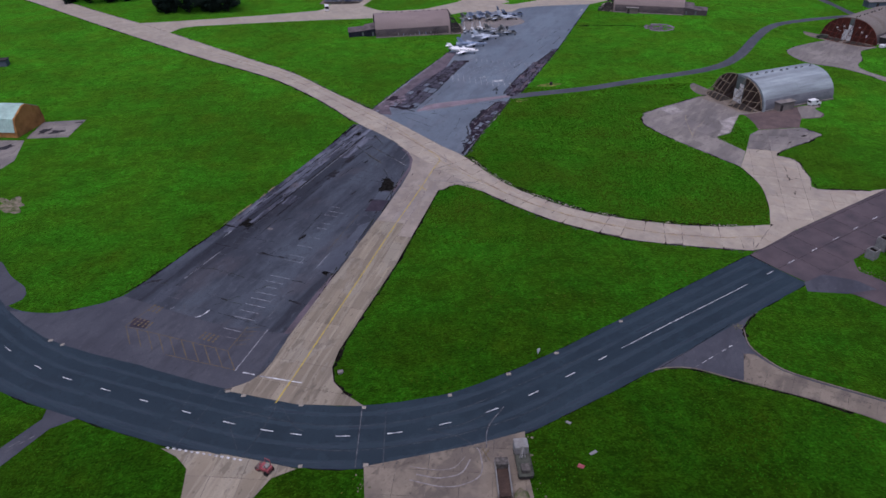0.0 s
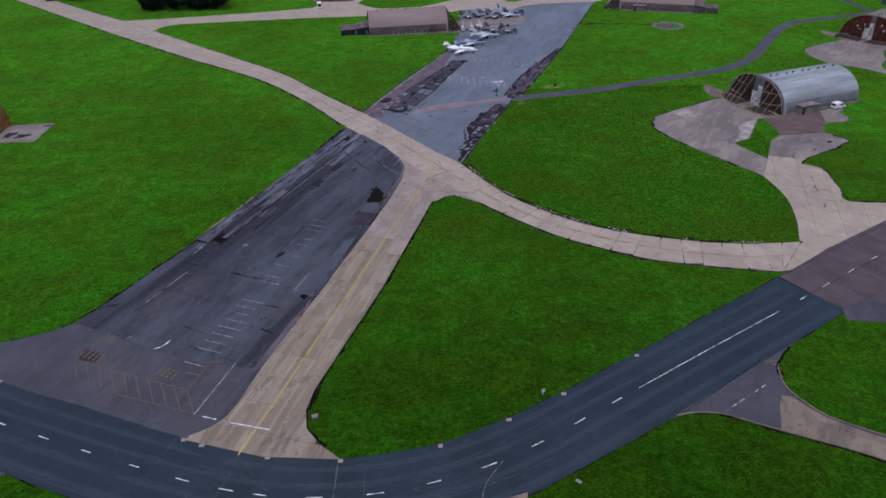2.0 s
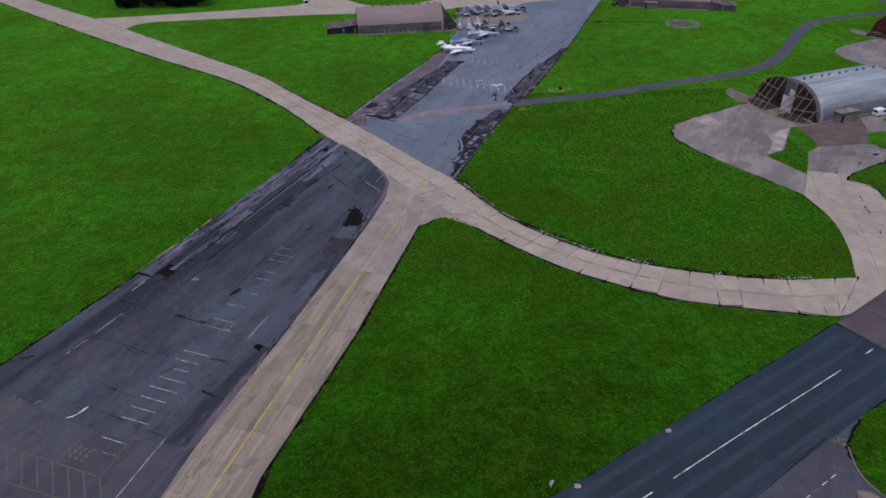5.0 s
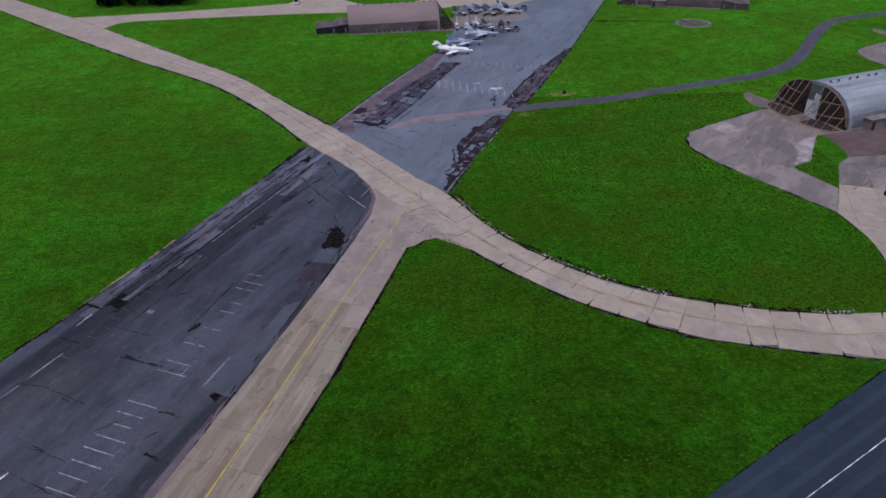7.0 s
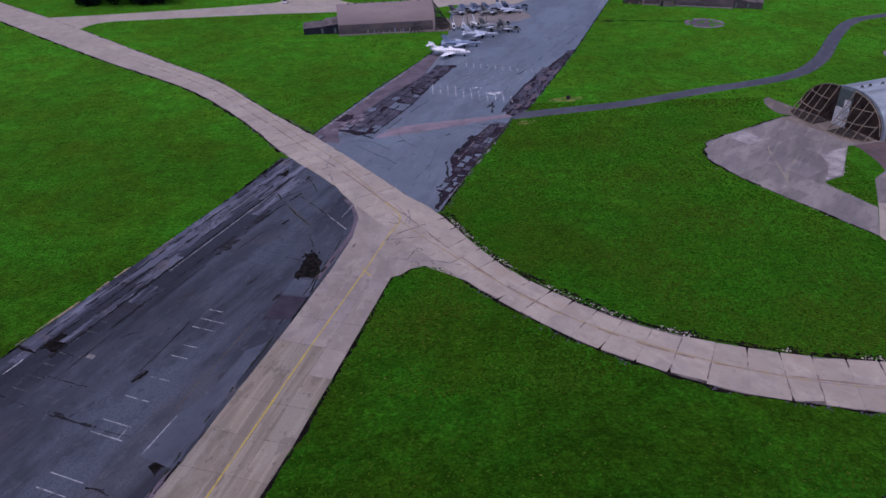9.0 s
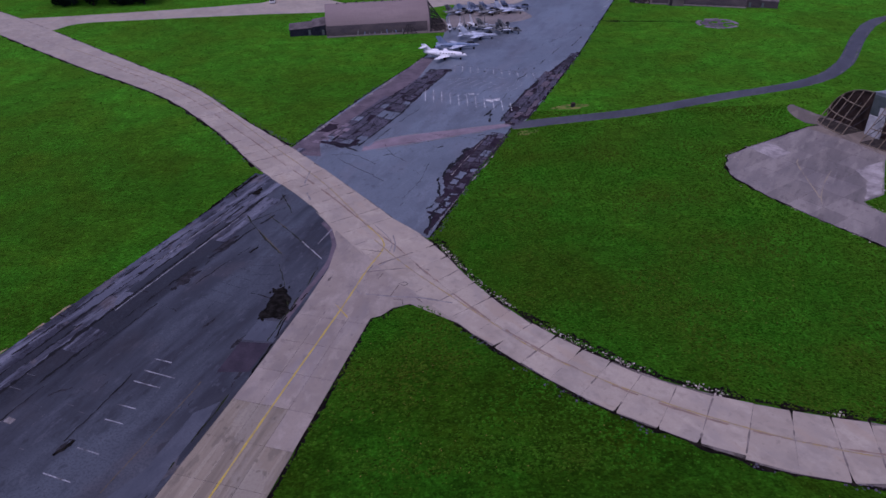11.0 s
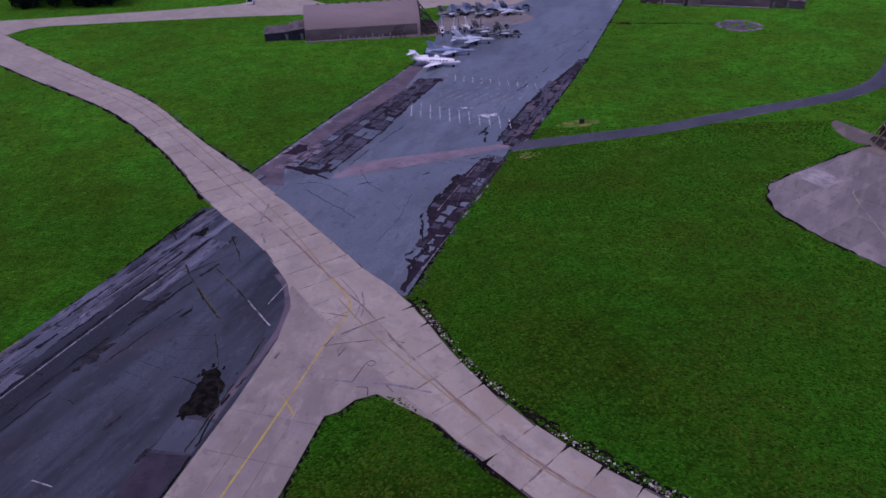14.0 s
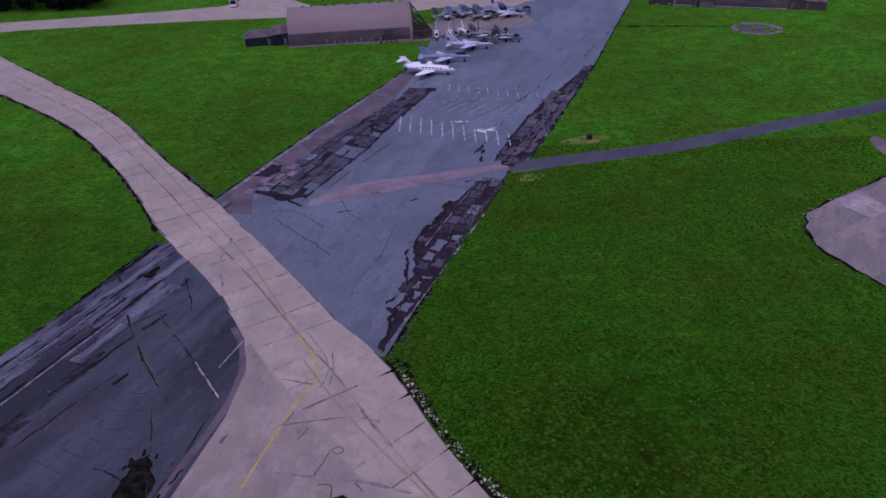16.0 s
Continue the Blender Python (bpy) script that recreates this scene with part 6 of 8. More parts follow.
WASHED = layered("rain_washed_asphalt", (0.0757, 0.0843, 0.1049), [
    (8, 0.46, 0.60, (0.0568, 0.0619, 0.0791), 0.8, 0.4), (3, 0.50, 0.62, (0.0963, 0.1049, 0.1273), 0.6, 0.3), (1.1, 0.58, 0.66, (0.0413, 0.0447, 0.0568), 0.5, 0.5), (0.3, 0.5, 0.6, (0.0636, 0.0705, 0.0877), 0.5, 1)], ALONG, 0.4, 0.35, 0.2, 0.008, 0.4, tied=4.0)
PURPLE_PATCH = surf("purple_tarmac_patch", (0.040, 0.033, 0.046), (0.060, 0.049, 0.064), 2.0, 0.6, 0.2, 0.01, stain=(0.030, 0.026, 0.036), stain_size=2.5, fine=0.25)
SCUFF = surf("pale_tyre_scuff", (0.24, 0.225, 0.22), (0.33, 0.31, 0.30), 0.6, 0.8, 0.1, 0.004, stain=(0.17, 0.155, 0.15), stain_size=1.0, stain_at=0.5)
DIM_LINE = surf("scuffed_paint", (0.0720, 0.0792, 0.0912), (0.1200, 0.1260, 0.1380), 0.5, 0.8, 0.1, 0.003, stain=(0.034, 0.040, 0.050), stain_size=1.4, stain_at=0.5)
for off in (-2.0, 2.0):
    seam("edge_line", [p + Vector((0.3, -0.95)).normalized() * off for p in PATH_MID], 0.16, 0.0345, HARD, winding, "pale crumbling edge", 0.2, -0.1, off)
for at, turn in (((71.0, 356.0), 20), ((72.2, 360.6), 60), ((73.6, 365.2), 10), ((74.8, 369.0), 40), ((75.6, 371.2), 75)):
    c = Vector((math.cos(radians(turn)), math.sin(radians(turn))))
    seam("paint_mark", [Vector(at) - c * 1.3, Vector(at) + c * 1.1], 0.7, 0.0345, WHITE_LINE, strip, "worn white paint mark", 0.2, -0.9)
# road dashes
CENTRE = curve([(-150, 178), (-118, 137), (-92, 111.5), (-76, 99.8), (-60.7, 93.1), (-36.7, 84.3), (-24.9, 81.3), (-17.1, 80.6), (-8.7, 81.0), (-0.6, 82.7), (7.5, 85.5), (14.8, 89.2), (21.9, 93.6), (43.4, 107.3), (65.3, 121), (90.6, 137.2), (120, 156), (170, 187)], 0.4)
for at in (-118.0, -109.5, -101.0, -92.6, -84.3, -76.1, -68.9, -60.6, -52.7, -44.6, -36.6, -29.9, -25.0, -17.1, -8.7, -0.6, 7.4, 15.1, 22.2, 29.1, 70.6, 77.0, 84.5, 91.4, 98.4, 105.4, 112.4, 119.4):
    mid = min(CENTRE, key=lambda p: abs(p.x - at))
    stripe("dash", [p for p in CENTRE if (p - mid).length < 1.25], 0.17, 0.044, WHITE_LINE, road)
seam("centre_line", [p for p in CENTRE if 33.0 < p.x < 64.4], 0.17, 0.0425, WHITE_LINE, road, "", 0.01, -0.6, even=0.4)
for k, (off, wide, tone) in enumerate(((-5.6, 1.5, ROAD_BAND), (-2.2, 1.3, ROAD_BAND), (1.9, 1.2, ROAD_BAND), (4.8, 1.4, ROAD_BAND), (-6.4, 0.4, ROAD_WORN), (-5.5, 0.7, ROAD_WORN), (-2.3, 0.6, ROAD_WORN), (-1.5, 0.25, ROAD_WORN), (1.9, 0.5, ROAD_WORN), (4.7, 0.5, ROAD_WORN))):
    pts = []
    for a, b in zip(CENTRE[::4], CENTRE[4::4]):
        d = (b - a).normalized()
        if -100 < a.x < 72:
            pts.append(a + Vector((-d.y, d.x)) * off)
    seam("wheel_track", pts, wide, 0.0350 + 0.0003 * k, tone, road, "paler worn wheel track", 0.05, -0.5 if k < 4 else -0.2, 1.7 * k, 0.35)
# faint seams, turning arcs and drain covers on the road
for line, width, tone in (([(-14.5, 87.0), (-14.5, 74.0)], 0.11, FADED_LINE), ([(-10.4, 87.4), (-10.2, 74.2)], 0.09, DIM_LINE), ([(-29.1, 89.0), (-30.9, 81.4), (-32.8, 76.4)], 0.12, DIM_LINE), ([(-40.0, 92.4), (-41.5, 86.9), (-43.9, 79.3)], 0.09, DIM_LINE), ([(-44.3, 93.5), (-45.1, 90.9), (-46.5, 81.2)], 0.07, DIM_LINE),
                          ([(-36.8, 84.7), (-33.4, 77.5)], 0.07, DIM_LINE), ([(9.6, 86.3), (6.6, 81.6), (6.0, 76.4)], 0.14, FADED_LINE), ([(-3.4, 81.6), (2.2, 79.5), (4.0, 77.8)], 0.10, DIM_LINE), ([(-29.1, 89.0), (-32.2, 86.2), (-37.8, 85.2)], 0.08, DIM_LINE), ([(-29.1, 89.0), (-25.8, 83.5), (-23.8, 81.9)], 0.08, DIM_LINE),
                          ([(-3.4, 81.6), (2.3, 82.5), (8.9, 86.1)], 0.10, DIM_LINE)):
    stripe("seam", curve(line, 0.8) if len(line) > 2 else straight(line, 1.0), width, 0.041, tone, road)
for x, y in ((-38.7, 91.9), (-35.6, 90.7), (-25.1, 88.0), (-14.2, 87.0), (-23.1, 74.6), (0.5, 89.4), (11.2, 94.4), (34.7, 108.8), (-12.9, 74.5), (-77.3, 107.6), (-74.4, 106.2), (20.6, 99.8)):
    c, w = Vector((x, y)), rng.uniform(0.32, 0.45)
    sheet("drain_cover", [c + Vector(q) for q in ((-w, -0.35), (w, -0.3), (w, 0.35), (-w, 0.3))], 0.046, CRUMB, road, "pale concrete drain surround")
for line, width in (([(4.6, 77.4), (5.1, 75.8), (4.6, 71.7), (-0.2, 69.9), (-6.0, 71.4)], 0.2), ([(3.4, 75.1), (1.9, 72.5), (-1.3, 71.6), (-5.0, 72.4)], 0.22), ([(2.6, 75.6), (0.8, 73.6), (-2.0, 73.2), (-6.0, 74.0)], 0.12)):
    stripe("tyre_mark", ragged(curve(line, 0.6), 0.08), width, 0.0485, SCUFF, road)
for line in ([(5.4, 77.2), (6.4, 74.7)], [(6.5, 77.1), (5.4, 75.1)]):
    stripe("paint_mark", straight(line, 0.6), 0.16, 0.0495, FADED_YELLOW, road)
stripe("edge_line", ragged([p.lerp(q, 0.27) for p, q in zip(curve([(-24, 74.4), (-13.5, 73.8), (0.6, 76.2), (12.1, 79.9), (19.7, 84)], 1.0), curve([(-25.4, 88.6), (-14.6, 87.5), (-0.1, 89.8), (11.3, 95), (22.5, 101.5)], 1.0))], 0.06), 0.10, 0.041, DIM_LINE, road)
stripe("edge_line", ragged(curve([(-36, 87.2), (-24, 83.6), (-12, 82.9), (2, 86.0), (14, 92.2), (30, 101)], 1.0), 0.05), 0.08, 0.041, DIM_LINE, road)
for i in range(13):
    f = i / 12
    stripe("stone", straight([(-45.4 + 12.4 * f, 79.2 - 2.9 * f), (-44.9 + 12.4 * f, 79.0 - 2.9 * f)], 0.3), 0.34, 0.052, WHITE_LINE, road, "white edge stone")

# tan strip: yellow line, crossing marks
YELLOW = curve([(-29.6, 88.6), (-27.2, 96.4), (-24.4, 106.0), (-20.8, 118.4), (-16.9, 131.8), (-11.4, 150.6), (-5.4, 170.2), (-2.3, 181.2), (-0.4, 186.6), (-0.7, 190), (-3.6, 195)], 0.8)
seam("centre_line", list(YELLOW), 0.27, MARK, YELLOW_LINE, tan_strip, "", 0.02, -0.9, even=0.3)
stripe("centre_line", [p + Vector((1.3, 0.1)) for p in YELLOW[-14:]], 0.14, MARK, SCUFF, tan_strip)
seam("cross_line", [(-8.4, 175.0), (-3.2, 166.8)], 0.18, MARK + 0.004, YELLOW_LINE, tan_strip, "", 0.02, 0.0)
seam("cross_line", [(-5.3, 177.4), (0.4, 169.9)], 0.22, MARK + 0.004, SCUFF, tan_strip, "", 0.02, -0.1)
for a, b in (((-37.1, 96.7), (-34.8, 96.0)), ((-33.8, 95.6), (-25.8, 93.5))):
    stripe("stop_line", straight([a, b], 1), 0.25, MARK, WHITE_LINE, tan_strip)
stripe("centre_line", ragged(curve([(-3.6, 195), (-14, 213), (-29, 234), (-47, 259), (-63, 277), (-110, 318)], 1), 0.1), 0.20, MARK + 0.003, WORN_YELLOW, taxiway)
stripe("centre_line", ragged(curve([(-2.0, 190), (4.1, 181), (15.6, 167), (21.8, 160), (29.9, 153.6), (39.8, 147.6), (51, 142.6), (63, 139.6), (76, 139.6)], 1), 0.06), 0.20, MARK + 0.003, WORN_YELLOW, taxiway)

PALE_HARD = surf("washed_pale_concrete", (0.3378, 0.3090, 0.2946), (0.4312, 0.3954, 0.3766), 2.0, 0.8, 0.2, 0.008, stain=(0.185, 0.166, 0.162), stain_size=3.0, stain_at=0.52, stain_soft=0.15, fine=0.3)
TAX_STAIN = surf("damp_concrete_stain", (0.1875, 0.1575, 0.1400), (0.2500, 0.2125, 0.1875), 0.8, 0.8, 0.1, 0.004, stain=(0.10, 0.085, 0.078), stain_size=1.2)
RUST_SEAM = surf("rusty_joint_stain", (0.235, 0.165, 0.125), (0.290, 0.215, 0.165), 0.8, 0.8, 0.1, 0.004, stain=(0.19, 0.15, 0.125), stain_size=1.5)
for i, (p, q) in enumerate(JOINTS):
    if p.x > -70:
        seam("joint_stain", [p.lerp(q, 0.03), p.lerp(q, 0.97)], 0.20, 0.0672 + 0.0002 * (i % 7), TAX_STAIN, taxiway, "", 0.05, 0.02, 0.37 * i)
seam("centre_joint", [p.lerp(q, 0.5) for p, q in JOINTS if -90 < p.x < 76], 0.30, 0.0690, RUST_SEAM, taxiway, "rusty stained centre joint", 0.03, -0.25)

# apron bays
for i, u in enumerate((-4.7, -2.5, -0.3, 1.9, 4.1, 6.4, 8.4, 10.6, 17.2, 19.4, 23.75, 27.9, 32.5, 35.0, 39.0, 41.1, 43.4)):
    v = 26.3 - 0.1 * u + (1.0 if i in (5, 11, 12, 13) else 0.0)
    reach = (4.7, 4.5, 4.7, 4.9, 4.9, 3.1, 4.3, 4.9, 4.9, 4.5, 3.9, 3.1, 2.6, 2.5, 4.1, 4.8, 2.6)[i]
    stripe("bay_line", straight([on_apron(u, v), on_apron(u + 0.15, v + reach)], 1), 0.15, 0.0412, BAY_WHITE, apron)
for i in range(16):
    a = Vector((-58.6, 121.5)).lerp(Vector((-45.0, 158.0)), i / 15)
    if rng.random() < 0.6:
        stripe("bay_line", straight([a, a + Vector((2.4, -0.9)) * rng.uniform(0.5, 1.0)], 1), 0.10, 0.0412, FADED_LINE, apron)
for a, b, tone in (((-38.7, 97.2), (-35.0, 109.4), BAY_WHITE), ((-44.2, 110.2), (-40.1, 108.6), BAY_WHITE), ((-44.2, 107.7), (-40.7, 106.6), FADED_LINE), ((-56.9, 117.0), (-56.2, 117.7), BAY_WHITE), ((-53.8, 116.8), (-54.4, 118.4), FADED_LINE)):
    stripe("bay_line", straight([a, b], 1), 0.16, 0.034, tone, apron)
for (ua, va), (ub, vb), tone, width in (((3.0, 7.9), (15.0, 8.3), BAY_WHITE, 0.2), ((20.9, 4.8), (24.2, 4.8), WHITE_LINE, 0.14), ((9.9, 1.3), (15.8, 1.3), FADED_LINE, 0.12), ((21.2, 1.3), (23.4, 1.5), FADED_LINE, 0.14), ((26.3, 7.9), (30.8, 8.3), BAY_WHITE, 0.2),
                                        ((16.6, 33.3), (23.2, 32.9), BAY_WHITE, 0.16), ((-4.0, 33.6), (4.0, 33.2), FADED_LINE, 0.09), ((5.8, 32.6), (8.5, 33.3), FADED_LINE, 0.12), ((17.3, 28.8), (19.5, 28.5), BAY_WHITE, 0.10), ((24, 31.9), (42, 30.6), FADED_YELLOW, 0.09),
                                        ((50, 8.6), (79.7, 8.6), BAY_WHITE, 0.16), ((62, 4.95), (81, 5.05), BAY_WHITE, 0.14), ((82.4, 13.2), (79.5, 18.8), FADED_YELLOW, 0.12), ((79.2, 19.4), (76.9, 23.2), DIM_LINE, 0.14), ((76.6, 23.7), (72.8, 29.9), BAY_WHITE, 0.2),
                                        ((77.4, 14.3), (71.9, 22.8), FADED_YELLOW, 0.12), ((72.2, 22.0), (71.7, 23.4), FADED_LINE, 0.16), ((81.8, 26.5), (76.8, 26.8), BAY_WHITE, 0.14), ((70.4, 17.6), (72.4, 17.9), STAIN, 0.3), ((71.6, 23.2), (63.9, 28.2), DIM_LINE, 0.08)):
    stripe("bay_line", ragged(straight([on_apron(ua, va), on_apron(ub, vb)], 0.7), 0.05), width, 0.0625 if ua > 45 else 0.0416, tone, apron)
for i in range(7):
    u, v = 77.5 - 2.3 * i, 17.6 + 1.3 * i
    stripe("bay_line", straight([on_apron(u - 1.2, v - 2.6), on_apron(u + 0.2, v + 1.0)], 1), 0.09, 0.0405, DIM_LINE, apron)
    stripe("bay_line", straight([on_apron(u + 2.0, v + 4.4), on_apron(u + 2.6, v + 6.6)], 1), 0.09, 0.0405, DIM_LINE, apron)
for i in range(5):
    stripe("bay_line", straight([on_apron(66.0 - 2.2 * i, 18.4), on_apron(65.6 - 2.2 * i, 23.0)], 1), 0.09, 0.0405, DIM_LINE, apron)
stripe("arrow", curve([(-50.8, 113.9), (-49.6, 114.5), (-48.5, 116.2)], 0.4), 0.26, 0.034, WHITE_LINE, apron)
sheet("patch", ragged(straight([(-63.4, 114.4), (-59.7, 113.2), (-59.9, 110.6), (-63.4, 111.4), (-63.4, 114.4)], 0.6)[:-1], 0.1), 0.0285, PURPLE_PATCH, apron, "dark oily patch")
# faded hatched box
for i in range(10):
    a = Vector((-64.0, 111.5)).lerp(Vector((-41.5, 103.0)), i / 9)
    b = Vector((-61.1, 105.8)).lerp(Vector((-38.8, 97.5)), i / 9)
    stripe("hatch_line", straight([a, b], 1), 0.15, 0.031, FADED_YELLOW, apron)
for line in ([(-64.1, 111.5), (-41.5, 103.0), (-39.3, 110.4)], [(-64.2, 111.5), (-60.4, 118.8)], [(-53.1, 102.4), (-38.8, 97.5)]):
    stripe("hatch_line", straight(line, 1), 0.14, 0.032, FADED_YELLOW, apron)
for i in range(5):
    a = Vector((-40.9, 104.6)) + Vector((0.35, 1.3)) * i
    stripe("hatch_line", straight([a, a + Vector((2.6, 0.3))], 1), 0.10, 0.031, FADED_YELLOW, apron)
for at, n in (((-48.0, 107.0), 4), ((-62.6, 112.0), 4), ((-61.3, 116.6), 3)):
    for i in range(n):
        for k in range(3):
            o = Vector(at) + Vector((0.95, -0.45)) * i + Vector((0.3, 0.75)) * k
            stripe("lettering_bar", straight([o, o + Vector((0.22, 0.5))], 1), 0.42, 0.031, FADED_YELLOW, apron)

r9 = random.Random(9)
for i in range(46):
    at = Vector((-44, 122)).lerp(Vector((-24, 186)), r9.random()) + Vector((r9.uniform(-14, 12), r9.uniform(-3, 3)))
    if at.x < -62 + (at.y - 128.6) * 0.43 or at.x > -31 + (at.y - 108) * 0.28:
        continue
    turn = radians(r9.choice((-19, -20, 67)) + r9.gauss(0, 3))
    d = Vector((math.cos(turn), math.sin(turn))) * r9.uniform(0.2, 1.2)
    stripe("bay_line", straight([at - d, at + d], 0.6), 0.09, 0.0272 + 0.00001 * i, DIM_LINE if i % 4 else FADED_LINE, apron)
# upper strip bays
for i in range(12):
    a, b = Vector((5.5, 268.7)) + Vector((2.14, -1.2)) * i, Vector((5.6, 259.3)) + Vector((2.12, -0.92)) * i
    stripe("bay_line", straight([a, b], 1), 0.15, 0.034, WHITE_LINE, strip)
for i in range(12):
    a, b = Vector((13.9, 289.5)) + Vector((2.14, -0.95)) * i, Vector((13.6, 284.2)) + Vector((2.18, -0.86)) * i
    stripe("bay_line", straight([a, b], 1), 0.15, 0.034, WHITE_LINE, strip)
for i in range(8):
    a = Vector((11.2, 271.6)) + Vector((2.1, -0.75)) * i
    stripe("bay_line", straight([a, a + Vector((4.3, 5.2))], 1), 0.09, 0.034, WHITE_LINE, strip)
stripe("bay_line", curve([(9.5, 275.8), (20, 277.6), (28.4, 275.6), (31.4, 271.6), (28.6, 266.4), (22, 265.6)], 0.8), 0.09, 0.034, WHITE_LINE, strip)
stripe("bay_line", straight([(13.9, 289.6), (38.5, 278.6)], 1), 0.10, 0.034, FADED_LINE, strip)
for i in range(26):
    at = Vector((22.4, 258.6)) + Vector((rng.gauss(0, 1.1), rng.gauss(0, 0.5))) if i < 18 else Vector((17.4, 263.6)) + Vector((rng.gauss(0, 0.7), rng.gauss(0, 0.15)))
    w = rng.uniform(0.12, 0.34)
    sheet("paint_patch", ragged([at + Vector((w * 1.5 * math.cos(a), w * math.sin(a))) for a in (j * math.tau / 12 for j in range(12))], 0.12, 1.9), 0.0335 + 0.0004 * i, PANEL_WHITE, strip, "spilt white paint")



BLACK_SCAR = surf("tar_seam", (0.008, 0.008, 0.009), (0.018, 0.017, 0.019), 0.8, 0.6, 0.2, 0.01, gloss=0.1)
MOSS_SOIL = surf("brown_black_silt", (0.0168, 0.0120, 0.0180), (0.0365, 0.0255, 0.0376), 1.2, 0.9, 0.5, 0.03, stain=(0.0360, 0.0289, 0.0351), stain_size=1.4, stain_at=0.56, gloss=0.05)


def bed(parent, place, rim, tone, top=0.0310, label="dark silt between broken slabs"):
    sheet("bed", ragged(straight([*[place(*p) for p in rim], place(*rim[0])], 0.5)[:-1], 0.45, 0.7), top, tone, parent, label, 0.02)


# upper strip, along the shelter's lawn: purple margin, then rows of cracked slabs
sheet("verge", ragged(straight([on_strip(u, v) for u, v in ((-1, 0), (40, 0), (72, -0.2), (74, 3.0), (52, 6.6), (42, 6.1), (23, 5.0), (10, 4.2), (3, 5.0), (-2.5, 8.6), (-3.5, 4.0))]), 0.15), 0.028, MARGIN, strip, "purple tarmac margin")
bed(strip, on_strip, [(4.5, 4.2), (22, 4.7), (42, 6.0), (52, 6.6), (63, 8.6), (64, 12.2), (47, 12.6), (26, 13.9), (5.5, 13.6), (2.8, 10.5)], MOSS_SOIL)
slab_rows(strip, on_strip, (4.3, 6.5, 8.9, 11.2, 13.6), 5.5, 34, (2.2, 5.2), (CHUNK, CHUNK, UPPER, CHUNK), 0.08, 0.96, seed=41, broken=0.85, sway=0.22)
slab_rows(strip, on_strip, (6.4, 8.6, 10.5, 12.3), 34, 61, (2.0, 5.0), (CHUNK, CHUNK, CHUNK_DARK, CHUNK), 0.10, 0.9, seed=42, broken=0.9, sway=0.26)
slab_rows(strip, on_strip, (4.0, 5.6, 7.2), 6.0, 15, (1.4, 2.6), (BAND, MARGIN), 0.3, 0.9, 0.040, seed=43, broken=0.2)
slab_rows(strip, on_strip, (0.8, 2.6, 4.4), 4.0, 9.0, (1.6, 2.6), (MARGIN, BAND), 0.3, 0.85, 0.040, seed=44, broken=0.3)
bed(strip, on_strip, [(10.0, 0.4), (14.5, 0.2), (15.4, 2.6), (12.4, 4.0), (9.8, 3.0)], MOSS_SOIL, 0.0375, "bare brown soil where the margin has broken up")
slab_rows(strip, on_strip, (13.9, 16.0), 6.0, 31, (2.6, 5.0), (UPPER,), 0.14, 0.98, 0.0335, seed=45, broken=0.2, lift=0.002)
for k, (line, width) in enumerate((([(5, 13.6), (16, 13.7), (26, 13.9), (46, 12.0), (63, 12.6)], 0.5), ([(4, 11.2), (20, 11.2), (38, 10.6), (58, 10.2)], 0.4), ([(6, 8.9), (24, 8.9), (44, 8.6)], 0.45), ([(6, 6.5), (22, 6.6), (44, 6.8), (56, 8.2)], 0.45), ([(8, 4.3), (22, 4.9), (40, 6.0)], 0.30),
                                   ([(9, 15.6), (20, 15.8), (31, 16.9)], 0.16), ([(3.6, 4.6), (4.6, 8.4), (3.2, 12.6), (2.4, 15.0)], 0.6), ([(6.6, 3.4), (7.8, 8.6), (6.0, 13.6)], 0.45), ([(17.5, 6.4), (17.0, 13.8)], 0.4), ([(22.5, 6.4), (21.6, 13.8)], 0.36), ([(27.5, 5.6), (27, 14)], 0.4), ([(33, 6), (32.4, 13)], 0.4), ([(38.4, 6.2), (38, 12.2)], 0.5), ([(44, 6.2), (43.4, 12.2)], 0.5), ([(50, 6.6), (49, 12)], 0.5), ([(16, 0.6), (15.6, 4.4)], 0.2), ([(28, 0.6), (27.5, 5.2)], 0.14))):
    seam("crack", [on_strip(*p) for p in line], width, 0.0556 + 0.0003 * k, BLACK_SCAR, strip, seed=0.7 * k, sway=0.24, gaps=-0.28)
seam("edge_line", [on_strip(u, v) for u, v in ((4, 0.25), (30, 0.25), (72, -0.1))], 0.62, 0.0385, KERB_PALE, strip, "pale worn edging", 0.08, -0.12)
for a, b in (((3.9, 5.4), (2.4, 7.6)), ((-2.9, 4.4), (0.0, 6.6)), ((0.4, 6.9), (3.3, 8.9))):
    stripe("paint_mark", straight([on_strip(*a), on_strip(*b)], 0.6), 0.14, 0.0665, FADED_LINE, strip)

